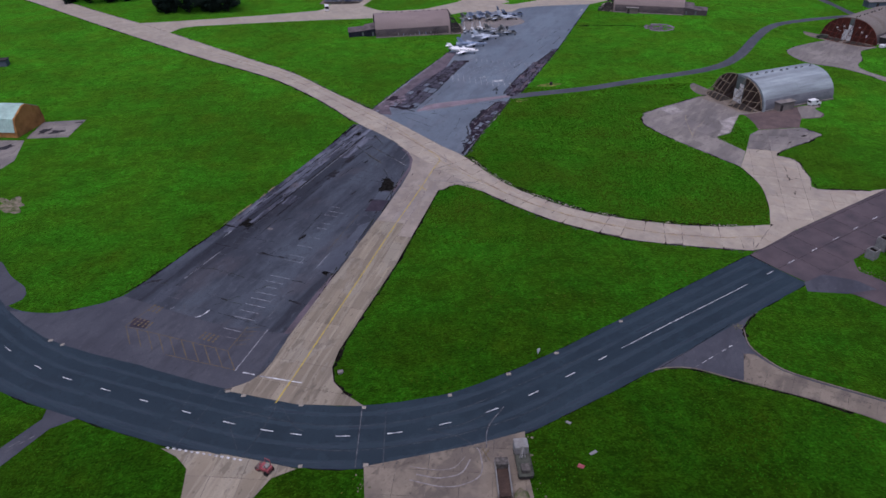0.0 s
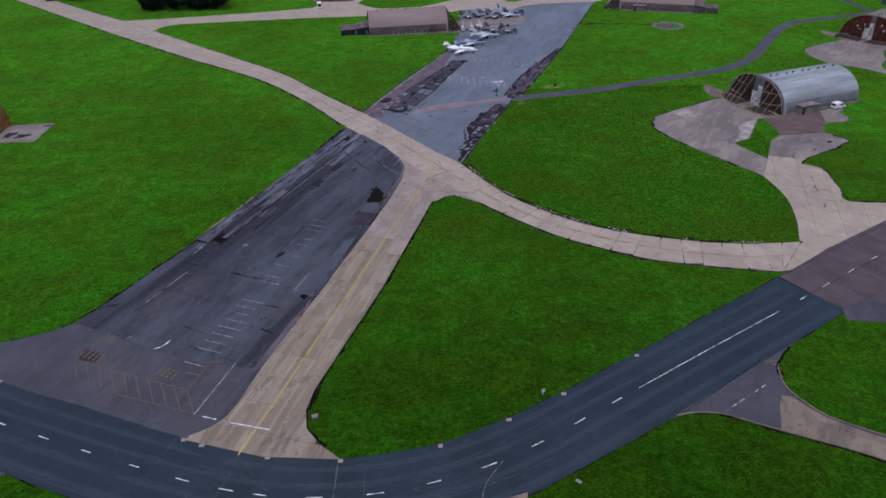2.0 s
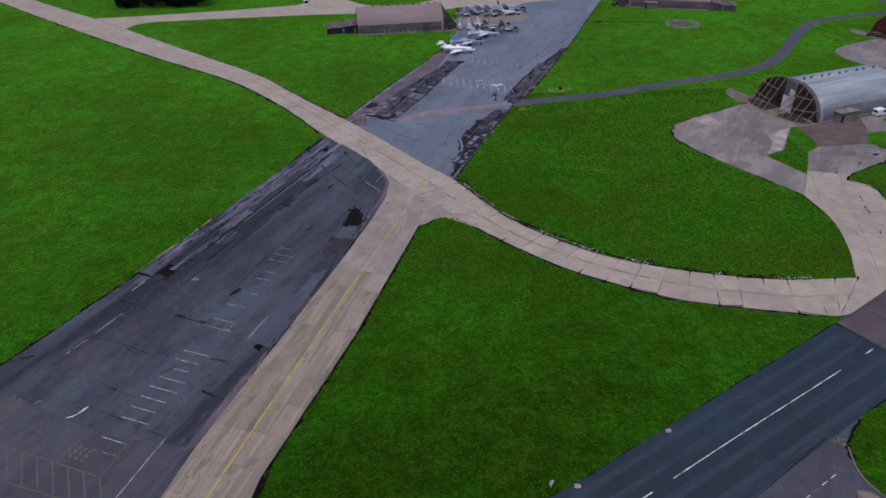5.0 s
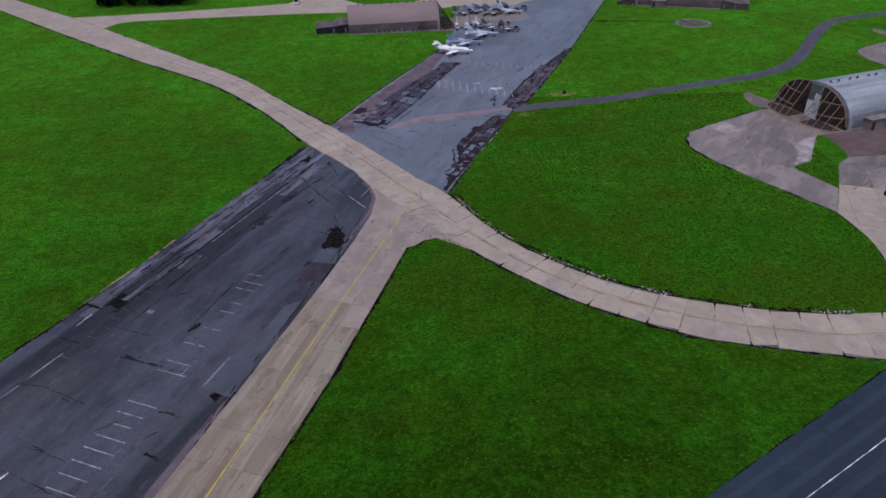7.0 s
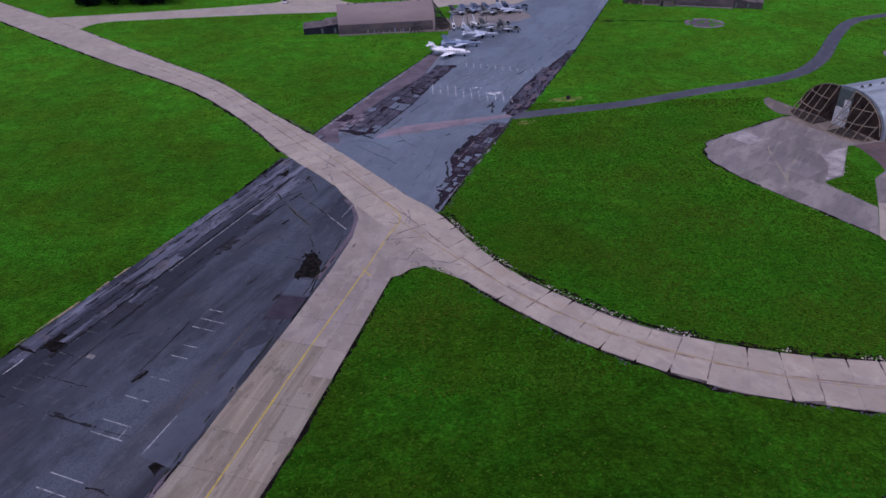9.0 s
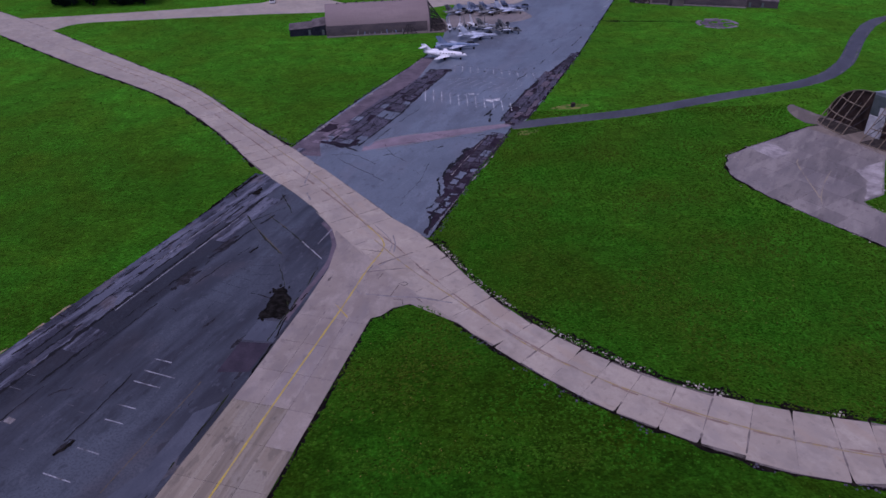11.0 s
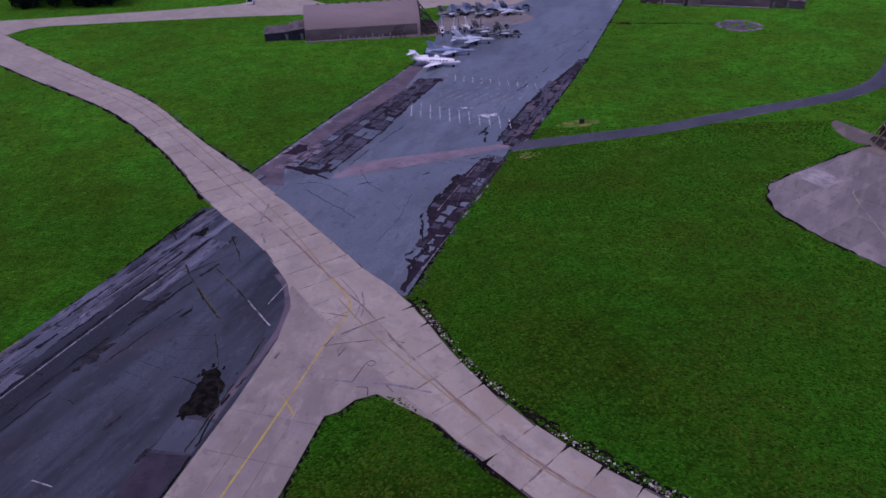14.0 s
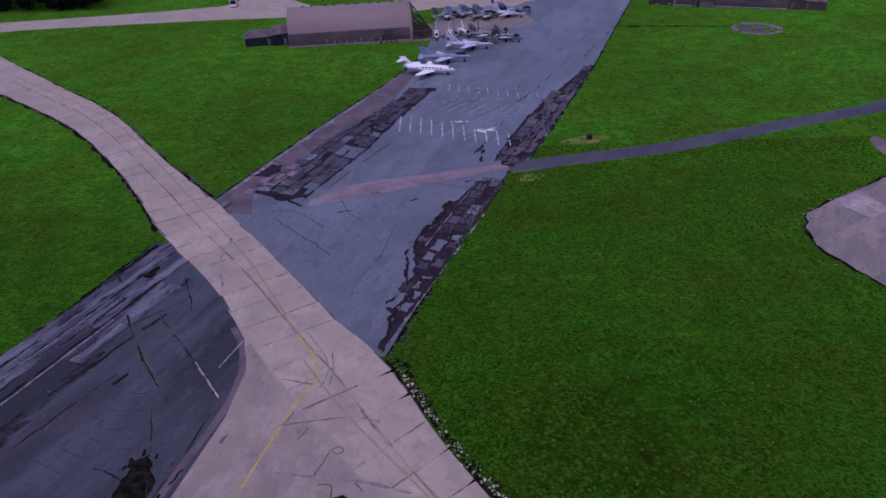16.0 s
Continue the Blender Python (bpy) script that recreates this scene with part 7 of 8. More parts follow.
# upper strip, along the eastern field: sunken slabs between two old kerbs, silt and gaps
bed(strip, on_strip, [(-25, 42.4), (-19.5, 41.6), (-17.6, 39.9), (-11.5, 40.2), (-8, 39.4), (-3.2, 37.0), (3.4, 37.2), (7.0, 36.8), (10.0, 36.4), (13, 37.8), (20.4, 38.2), (21.5, 42.8), (9.5, 43.0), (-2.5, 43.1), (-26, 43.3)], MOSS_SOIL)
slab_rows(strip, on_strip, (38.6, 40.4, 42.1), 2.5, 20.0, (2.2, 3.6), (CHUNK, CHUNK, CHUNK_DARK, UPPER), 0.3, 0.95, seed=51, broken=0.5, sway=0.26)
slab_rows(strip, on_strip, (36.4, 38.2), -2.0, 9.0, (1.6, 3.4), (CHUNK_DARK, CHUNK), 0.55, 0.55, seed=52, broken=0.5, sway=0.2)
slab_rows(strip, on_strip, (39.2, 41.0, 42.8), -18.0, 2.0, (2.0, 4.2), (CHUNK, CHUNK_DARK, UPPER), 0.6, 0.62, seed=53, broken=0.3, sway=0.3)
for k, (line, width, tone) in enumerate((([(-2.2, 38.4), (20, 38.3)], 0.22, KERB_PALE), ([(-0.4, 42.2), (21, 42.3)], 0.20, MARGIN), ([(-3, 43.2), (10, 43.2)], 0.34, KERB_PALE), ([(-24, 43.3), (-6, 43.2)], 0.16, KERB_PALE))):
    seam("old_kerb", [on_strip(*p) for p in line], width, 0.0620 + 0.0004 * k, tone, strip, "worn pale kerb", 0.06, -0.15, 3.0 * k)
for k, (line, width) in enumerate((([(-3.4, 37.0), (2, 36.4), (8.6, 36.2), (12, 37.0)], 0.7), ([(-17, 39.6), (-12, 40.0), (-8, 38.2), (-4, 36.2)], 0.5), ([(-24, 42.6), (-19, 41.4), (-12, 41.4)], 0.5), ([(0.5, 36.6), (8, 37.2)], 0.8))):
    seam("crack", [on_strip(*p) for p in line], width, 0.0575 + 0.0004 * k, BLACK_SCAR, strip, sway=0.4, gaps=-0.3, seed=1.3 * k)
bed(strip, on_strip, [(28, 39.6), (33, 38.0), (40, 37.6), (52, 37.4), (66, 38.6), (80, 40.2), (92, 42.0), (92, 43.0), (60, 43.5), (33, 43.9), (27.6, 42.2)], MOSS_SOIL)
slab_rows(strip, on_strip, (38.0, 40.2, 42.0, 43.4), 29, 70, (2.2, 5.0), (CHUNK, CHUNK, MARGIN), 0.10, 0.92, seed=54, broken=0.85, sway=0.24)
slab_rows(strip, on_strip, (40.6, 42.8), 70, 90, (2.2, 4.2), (CHUNK, CHUNK_DARK), 0.22, 0.9, seed=55)
for k, (line, width) in enumerate((([(28, 40.2), (46, 40.2), (66, 40.4), (86, 41.6)], 0.4), ([(30, 42.0), (50, 42.0), (78, 42.2)], 0.4), ([(29, 38.4), (36, 37.8), (50, 37.6), (62, 38.6)], 0.7), ([(31, 33.6), (40, 34.4), (52, 33.4)], 0.3), ([(28, 36.0), (33, 34.6), (33.6, 31.0)], 0.5), ([(60, 33), (74, 34.6), (96, 36)], 0.2), ([(98, 39), (120, 40), (140, 41)], 0.3), ([(96, 30), (110, 34), (126, 36)], 0.14))):
    seam("crack", [on_strip(*p) for p in line], width, 0.0556 + 0.0004 * k, BLACK_SCAR, strip, sway=0.3, gaps=-0.22, seed=2.1 * k)
for u in (32, 36.5, 41, 46, 51.5, 57, 63):
    seam("crack", [on_strip(u, 37.4), on_strip(u + 0.6, 43.4)], 0.34, 0.0595, BLACK_SCAR, strip, sway=0.3, seed=u)

# lower apron, along the western field: long blue-grey slab rows with black joints
bed(apron, on_apron, [(27.0, 1.6), (60, 1.4), (84, 1.3), (96.6, 0.4), (93.6, 4.0), (87, 8.6), (84, 8.3), (50, 8.1), (27.2, 8.0), (26.8, 5.4)], STAIN)
slab_rows(apron, on_apron, (1.4, 3.1, 4.9), 26.5, 93, (12.0, 26.0), (BLUE_CHUNK,), 0.05, 0.98, seed=61, broken=0.4, sway=0.2)
slab_rows(apron, on_apron, (5.0, 6.4, 8.0), 26.5, 88, (12.0, 26.0), (BLUE_CHUNK, BLUE_CHUNK, APRON), 0.05, 0.98, seed=62, broken=0.4, sway=0.2)
slab_rows(apron, on_apron, (8.3, 11.6), 34, 88, (5.0, 11.0), (APRON, APRON, BLUE_CHUNK), 0.10, 1.0, 0.0335, seed=63, broken=0.25, lift=0.003)
for k, (line, width, tone) in enumerate((([(26, 8.1), (50, 8.0), (76, 8.2), (90, 8.0)], 0.55, BLACK_SCAR), ([(26, 4.95), (60, 4.95), (92, 4.6)], 0.45, BLACK_SCAR), ([(30, 3.1), (56, 3.0), (80, 3.2)], 0.35, BLACK_SCAR), ([(36, 6.5), (62, 6.4), (84, 6.6)], 0.4, BLACK_SCAR), ([(34, 11.2), (50, 11.3), (59, 11.5), (68, 12.5), (76, 13.3), (83, 14.0)], 0.34, BLACK_SCAR),
                                         ([(26.0, 1.6), (25.9, 5.4)], 0.45, STAIN), ([(26.2, 6.0), (26.4, 9.2)], 0.4, BLACK_SCAR), ([(52, 14.4), (64, 15.6), (72, 16.6)], 0.14, BLACK_SCAR), ([(38, 12.6), (56, 13.4), (66, 13.0)], 0.16, BLACK_SCAR), ([(0, 4.8), (17, 4.8)], 0.10, BLACK_SCAR), ([(0, 8.0), (17, 8.1)], 0.12, BLACK_SCAR), ([(20, 12.5), (34, 12.2)], 0.14, BLACK_SCAR),
                                         ([(17.9, 1.6), (17.6, 9.4), (17.4, 15.8), (17.8, 23.7)], 0.26, BLACK_SCAR), ([(22.8, 8.8), (23.1, 18.0)], 0.12, BLACK_SCAR), ([(17.7, 23.7), (18.2, 30.0)], 0.12, BLACK_SCAR), ([(-5.0, 15.3), (-4.8, 21), (-5.7, 35.3)], 0.1, BLACK_SCAR),
                                         ([(28.0, 22.2), (33, 22.0), (40, 21.2)], 0.16, BLACK_SCAR), ([(3.8, 34.4), (3.5, 38.4)], 0.5, STAIN), ([(26.0, 22.9), (28.6, 23.3)], 0.5, STAIN), ([(10.3, 30.8), (10.8, 33.2)], 0.3, STAIN), ([(5.6, 32.4), (7.4, 33.2)], 0.2, STAIN))):
    seam("crack", [on_apron(*p) for p in line], width, 0.0560 + 0.0003 * k, tone, apron, sway=0.2, gaps=-0.25, seed=0.9 * k)
seam("edge_line", [on_apron(u, v) for u, v in ((26, 1.0), (45, 1.25), (60, 1.5), (66, 1.7))], 0.3, 0.0625, WORN_YELLOW, apron, "ochre lichen along the edge", 0.1, 0.0)
# patches of another age
sheet("patch", ragged([on_apron(*p) for p in ((44.1, 31.2), (50.4, 30.4), (51.5, 34.4), (45.7, 35.2))], 0.1), 0.0375, PURPLE_PATCH, apron, "dark purple tarmac patch")
sheet("patch", ragged(straight([on_apron(*p) for p in ((50.9, 30.4), (55.6, 29.8), (56.3, 34.0), (51.8, 34.6), (50.9, 30.4))], 0.8)[:-1], 0.1), 0.0368, WASHED, apron, "smooth blue-grey tarmac patch")
sheet("patch", ragged(straight([on_apron(*p) for p in ((16.2, 32.6), (16.2, 38.4), (33.0, 36.0), (40, 35.2), (37, 33.4), (28.9, 34.0), (23.2, 33.0), (16.2, 32.6))], 0.8)[:-1], 0.25, 0.35), 0.0366, WASHED, apron, "smooth blue-grey tarmac patch")
sheet("manhole_cover", [on_apron(28.2 + a, 13.4 + b) for a, b in ((-0.4, -0.6), (0.4, -0.6), (0.4, 0.6), (-0.4, 0.6))], 0.0400, SCUFF, apron, "pale square manhole cover")


def blot(at, rx, ry, turn, material, parent, top=0.029, label="dark mud stain", rough=0.3):
    c, s = math.cos(radians(turn)), math.sin(radians(turn))
    pts = []
    n = max(20, int((rx + ry) * 5))
    for j in range(n):
        a = j * math.tau / n
        k = 1 + rough * 1.4 * noise.noise((math.cos(a) * 1.7 + at[0], math.sin(a) * 1.7 + at[1], 0.3))
        x, y = rx * k * math.cos(a), ry * k * math.sin(a)
        pts.append(Vector((at[0] + x * c - y * s, at[1] + x * s + y * c)))
    return sheet("stain", ragged(pts, 0.22, 1.1), top, material, parent, label)


PALE_STAIN = surf("dried_silt", (0.085, 0.080, 0.088), (0.12, 0.112, 0.118), 1.4, 0.9, 0.2, 0.01, stain=(0.05, 0.05, 0.056), stain_size=3.0, stain_at=0.52)
r5 = random.Random(5)
sheet("stain", ragged(straight([(-17.3, 168.5), (-16.8, 171.0), (-16.2, 173.4), (-15.6, 176.2), (-14.6, 176.8), (-14.0, 175.4), (-13.2, 172.6), (-12.9, 170.4), (-13.5, 168.4), (-15.0, 169.0), (-17.3, 168.5)], 0.4)[:-1], 0.45, 0.9), 0.0392, STAIN, apron, "black mud stain")
for i in range(16):
    at = Vector((-15.9, 169.0)).lerp(Vector((-14.9, 177.0)), r5.random()) + Vector((r5.gauss(0, 1.2), r5.gauss(0, 0.8)))
    w = r5.uniform(0.2, 0.6)
    q = [at + Vector((w * math.cos(a) * 0.75 - 0.3 * w * math.sin(a), w * 1.5 * math.sin(a))) for a in (j * math.tau / 14 for j in range(14))]
    sheet("stain", ragged(q, 0.32, 1.4), 0.0394 + 0.0001 * i, STAIN, apron, "black mud stain")
sheet("stain", ragged(straight([(-27.1, 129.3), (-26.0, 129.9), (-24.5, 129.6), (-25.6, 128.9), (-25.9, 127.6), (-26.5, 128.6), (-27.1, 129.3)], 0.25)[:-1], 0.22, 1.6), 0.0295, STAIN, apron, "black mud stain")
for at, rx, ry, turn in (((-30.8, 179.7), 2.2, 0.9, 62), ((-27.3, 189.6), 2.4, 1.1, 62), ((-36.1, 174.9), 1.8, 0.5, 62), ((-18.5, 163.6), 1.5, 0.35, 66), ((-34.0, 145.2), 1.1, 0.2, 66), ((-41.9, 138.2), 0.9, 0.22, -25), ((-37.3, 136.2), 0.7, 0.22, -20),
                         ((-30.6, 117.9), 1.0, 0.25, -30), ((-31.2, 125.7), 1.1, 0.16, -25), ((-23.7, 167.8), 0.9, 0.16, 60), ((-22.0, 187.8), 0.9, 0.2, 60), ((-21, 206), 1.4, 0.3, 70), ((-16.6, 157.2), 1.6, 0.2, 70), ((-17.4, 160.4), 0.7, 0.3, 60), ((-63.8, 127.6), 1.2, 0.3, 20),
                         ((-48.2, 151.0), 2.2, 0.16, 63), ((-38.6, 154.4), 0.9, 0.14, 30)):
    blot(at, rx * 1.1, ry, turn, SMUDGE, apron, rough=0.7)
    for k in range(5):
        d = Vector((math.cos(radians(turn)), math.sin(radians(turn)))) * rx
        blot(Vector(at) + d * rng.uniform(-1.3, 1.3) + Vector((rng.gauss(0, ry), rng.gauss(0, ry))), rx * rng.uniform(0.12, 0.3), ry * rng.uniform(0.2, 0.5), turn, SMUDGE, apron, 0.0291 + 0.0001 * k, rough=0.7)
for at, rx, ry, turn in (((-1.5, 226), 1.2, 0.14, 20), ((9.4, 229.4), 0.8, 0.15, 30), ((18.4, 235.6), 0.8, 0.16, 20), ((22, 283), 0.5, 0.3, 0)):
    blot(at, rx, ry, turn, STAIN, strip, 0.0335, rough=0.6)
r8 = random.Random(88)
for i in range(26):
    at = Vector((6, 205)).lerp(Vector((24, 285)), r8.random()) + Vector((r8.uniform(-11, 9), r8.uniform(-4, 4)))
    if at.x < -17 + (at.y - 208) * 0.30 or at.x > 11 + (at.y - 205) * 0.38:
        continue
    turn = radians(r8.choice((67, 66, -22, -20, 130)) + r8.gauss(0, 8))
    d = Vector((math.cos(turn), math.sin(turn))) * r8.uniform(0.5, 2.6)
    seam("crack", [at - d, at + d], r8.uniform(0.05, 0.14), 0.0372 + 0.00001 * i, STAIN if r8.random() < 0.7 else DIM_LINE, strip, sway=0.25, gaps=-0.05)
blot((-21.4, 140.6), 2.6, 0.9, 66, PALE_STAIN, apron, 0.0255, "pale dried silt", 0.6)
# purple margin and broken black joint along the tan strip
EDGE_LINE = [(-8.2, 186.5), (-8.0, 182.3), (-9.9, 177.0), (-12.7, 170.0), (-14.2, 160.4), (-16.4, 151.9), (-19.4, 141.9), (-21.8, 134.5), (-23.6, 129.8), (-25.3, 124.6), (-28.0, 113.1), (-29.4, 108.2)]
sheet("margin", ragged(straight([(-23.8, 129.0), (-25.2, 124.0), (-28.2, 113.1), (-29.8, 107.9), (-31.6, 107.7), (-29.8, 113.6), (-27.2, 121.4), (-24.8, 128.0)], 0.8), 0.10), 0.0285, MARGIN, apron, "purple-brown tarmac margin")
stripe("margin", ragged(curve([(-11.6, 196.6), (-9.8, 193.2), (-8.7, 189.0), (-8.7, 184.4), (-9.6, 180.0), (-11.4, 174.0), (-13.0, 168.0)], 0.8), 0.10), 0.8, 0.0365, MARGIN, apron, "purple-brown tarmac margin")
run = ragged(straight(EDGE_LINE, 0.6), 0.22, 0.8)
for i in range(0, len(run) - 8, 5):
    if rng.random() < 0.72:
        stripe("joint", run[i:i + rng.randint(4, 7)], rng.choice((0.14, 0.2, 0.3)), 0.0385 + 0.0003 * (i % 3), STAIN, apron)
# long thin cracks and scars, most along the old runway's course
r6 = random.Random(61)
for i in range(36):
    at = Vector((-46, 118)).lerp(Vector((-22, 190)), r6.random()) + Vector((r6.uniform(-15, 13), r6.uniform(-3, 3)))
    if not (-0.41 * (at.y - 128.6) - 62 < -at.x * -1 and at.x < -31 + (at.y - 100) * 0.27):
        continue
    turn = radians(r6.choice((67, 67, 66, -24, -22, 40)) + r6.gauss(0, 7))
    d = Vector((math.cos(turn), math.sin(turn))) * r6.uniform(0.5, 2.6)
    seam("crack", [at - d, at + d], r6.uniform(0.05, 0.14), 0.0375 + 0.00001 * i, STAIN if r6.random() < 0.6 else DIM_LINE, apron, sway=0.25, gaps=-0.05)
blot((41.0, 252.4), 4.6, 1.7, 12, BARE, None, 0.008, "worn yellow patch of grass").name = "worn_patch"
blot((28.9, 236.6), 2.4, 1.3, 20, BARE, None, 0.008, "worn yellow patch of grass").name = "worn_patch"
blot((-115.4, 166.2), 5.4, 2.8, -50, SPOIL, None, 0.008, "bare sandy patch with rubble in the grass", 0.6).name = "worn_patch"
for at, rx, ry, turn in (((-131.4, 219.2), 2.6, 1.6, 80), ((-126.6, 218.4), 3.0, 1.3, 10), ((-123.2, 226.4), 1.4, 0.5, 10), ((-137.4, 206.0), 3.0, 1.4, 60)):
    tagged(blot(at, rx, ry, turn, SMUDGE, None, 0.0465, "dark damp stain on the concrete apron", 0.6), "", "stain", kind="structure")
for ob in [o for o in scene.objects if o.name.startswith("worn_patch")]:
    tagged(ob, "", "bare ground", kind="structure")

for at, rx, ry, turn in (((99.5, 361.8), 10.0, 1.8, -18), ((86.5, 369.0), 3.4, 1.2, 60)):
    tagged(blot(at, rx, ry, turn, YARD, None, 0.012, "pale trodden ground before the shelter", 0.5), "", "bare ground", kind="structure").name = "worn_patch"

# cracks with weeds in the apron
WEED = surf("weeds_in_cracks", (0.018, 0.026, 0.010), (0.036, 0.046, 0.018), 0.4, 1.0, 0.4, 0.03, stain=(0.02, 0.018, 0.016), stain_size=1.2, stain_at=0.5)
for line, width in (([(-30.5, 209.1), (-27.4, 203), (-24.6, 197.5), (-20.6, 191.0), (-17.0, 186.1)], 0.30), ([(-21.0, 208.1), (-19, 203.5), (-17.0, 198.5)], 0.28), ([(-21.6, 199.5), (-15, 191), (-10.2, 184.2)], 0.22), ([(-17.7, 185.4), (-15, 178), (-13.1, 171.4)], 0.16),
                    ([(-10.3, 181.8), (-11.6, 175), (-14.2, 165), (-18, 150), (-22.5, 136), (-26.5, 122)], 0.24), ([(-24.6, 197.5), (-19.4, 202.6)], 0.2), ([(-48, 118), (-39, 124), (-33.6, 127)], 0.12), ([(-60, 133), (-52, 132), (-44, 128)], 0.12), ([(-64, 127.6), (-54, 124), (-42, 117.6)], 0.14)):
    seam("weeds", line, width * 0.8, 0.0660, WEED, apron, "weeds growing in a crack", 0.14, -0.12)
for line, width in (([(-12, 224), (-7, 218.5), (-2, 213)], 0.16), ([(-14, 226.5), (-9.4, 226.2), (-4, 221)], 0.14), ([(-3, 232), (-1, 226), (2, 222)], 0.10), ([(8, 236.6), (20, 232.6)], 0.1), ([(2, 205), (5, 212), (7, 221)], 0.08)):
    stripe("crack", ragged(curve(line, 0.7), 0.35, 1.3), width * 0.7, 0.0375, SOIL, strip)
for line in ([(1.7, 173.5), (2.8, 176.3)], [(2.8, 176.5), (3.6, 177.0), (4.1, 176.5), (3.6, 176.0), (3.0, 176.4)], [(2.2, 172.5), (3.4, 172.3), (3.5, 171.0)], [(-2.4, 180.2), (-1.6, 181.9)], [(-0.6, 178.0), (0.2, 179.6)], [(5.6, 172.6), (6.4, 171.6)]):
    stripe("crack", ragged(curve(line, 0.3), 0.07, 1.2), 0.08, 0.071, SOIL, taxiway)
for line, width in (([(-2.0, 174.0), (2.2, 173.2), (6.2, 172.7), (10.8, 171.2)], 0.3), ([(1.1, 191.4), (1.6, 187.6), (0.7, 183.3), (-2.3, 180.3)], 0.28), ([(-17.3, 218.5), (-17.3, 211.6), (-15.2, 205.4)], 0.3), ([(-9.0, 175.5), (-5.9, 171.3)], 0.2)):
    seam("scuff", curve(line, 0.6), width, 0.0735, SCUFF, taxiway, "", 0.05, -0.15)
for line, width in (([(-3.2, 179.9), (1.1, 180.6), (5.0, 180.9), (7.3, 180.2)], 0.26), ([(3.8, 184.0), (6.6, 179.8), (9.0, 175.8)], 0.2), ([(-6.4, 183.0), (-8.2, 177.8)], 0.3), ([(-4.0, 187.0), (0.4, 185.8)], 0.2)):
    seam("damp_stain", curve(line, 0.6), width, 0.0728, TAX_STAIN, taxiway, "", 0.08, -0.1)
for line, width in (([(91.6, 158), (93.4, 165), (94.8, 171.4), (96.2, 175.9), (96.9, 181.7)], 0.24), ([(92.6, 168), (97.6, 169.6)], 0.12), ([(87.4, 172.2), (94.8, 174.6)], 0.10), ([(90.6, 186.4), (96.2, 189.8), (101.4, 192.0)], 0.14), ([(99.4, 195.6), (105.0, 198.4), (110.4, 199.6)], 0.22), ([(86.4, 156), (88.6, 166), (89.6, 176)], 0.08), ([(96.8, 160.6), (98.0, 166.4)], 0.18), ([(90.9, 189.6), (94.4, 190.1)], 0.26), ([(93.0, 194.0), (97.4, 193.0), (103.0, 195.6)], 0.14), ([(97.5, 200.0), (104.4, 200.2), (112.8, 202.8)], 0.18), ([(104.4, 194.1), (106.4, 190.9)], 0.3), ([(96.2, 187.4), (99.0, 191.2)], 0.16), ([(113.0, 201.4), (110.8, 203.6)], 0.2)):
    seam("crack", line, width * 0.8, 0.062, STAIN, neck, "", 0.3, 0.0)
for line, width, tone in (([(81.9, 218.4), (80.5, 215.1), (78.3, 201.3)], 0.26, GUIDE), ([(77.5, 198.5), (78.5, 201.3), (82.1, 207.5), (86.2, 213.1)], 0.2, GUIDE), ([(71.6, 217.6), (69.0, 213.0), (70.6, 207.4), (74.4, 203.6)], 0.16, SCUFF), ([(73.8, 215.4), (71.4, 212.2), (73.0, 207.6)], 0.12, SCUFF), ([(70.0, 218.6), (67.6, 213.4), (69.0, 207.6), (72.6, 202.2)], 0.14, SCUFF),
                          ([(83.5, 222.4), (88.6, 225.2), (94.3, 227.2)], 0.16, SCUFF), ([(90.5, 212.8), (93.5, 208.4)], 0.14, SCUFF), ([(88.4, 216.4), (86.0, 211.0), (80.6, 205.4), (76.0, 203.6)], 0.14, SCUFF), ([(84.0, 219.6), (76.6, 214.0), (72.0, 207.0)], 0.10, SCUFF)):
    seam("guide_line", curve(line, 1.0), width, 0.056, tone, stand, "", 0.03, -0.3)

# paler slabs, worn clean, at the stand's rims and under the sliding doors
for shape, tone in (([(74.2, 224.8), (79.4, 227.8), (82.0, 221.6), (77.2, 218.8)], PALE_HARD), ([(90.4, 212.6), (98.0, 216.4), (94.0, 209.2), (90.0, 202.2), (86.0, 200.0), (88.2, 204.0), (90.1, 207.5)], PALE_HARD),
                    ([(95.2, 236.8), (91.0, 234.9), (99.0, 223.8), (107.2, 218.4), (107.4, 219.2), (103.6, 229), (100.0, 238.4)], YARD)):
    sheet("patch", ragged(straight([*shape, shape[0]], 0.6)[:-1], 0.35, 0.5), 0.0548, tone, stand, "paler worn concrete")


def verge(line, width, z=0.014, size=0.3, tone=SOIL):
    """Bare soil of uneven width that comes and goes along an edge."""
    bm = bmesh.new()
    pts, row = ragged(line, size, 0.7), []
    n = len(pts)
    for i, p in enumerate(pts):
        d = (pts[min(i + 1, n - 1)] - pts[max(i - 1, 0)]).normalized()
        w = width * (0.55 + 1.3 * noise.noise((p.x * 0.35, p.y * 0.35, 4.4)) + 0.7 * noise.noise((p.x * 1.3, p.y * 1.3, 1.1)))
        side_ = Vector((-d.y, d.x)) * max(w, 0.3 * width) / 2
        row.append((bm.verts.new((p.x + side_.x, p.y + side_.y, z)), bm.verts.new((p.x - side_.x, p.y - side_.y, z))))
    for a, b in zip(row, row[1:]):
        bm.faces.new((a[0], a[1], b[1], b[0]))
    return tagged(part("verge", bm, tone), "dark bare soil along a broken pavement edge", "verge", kind="structure")


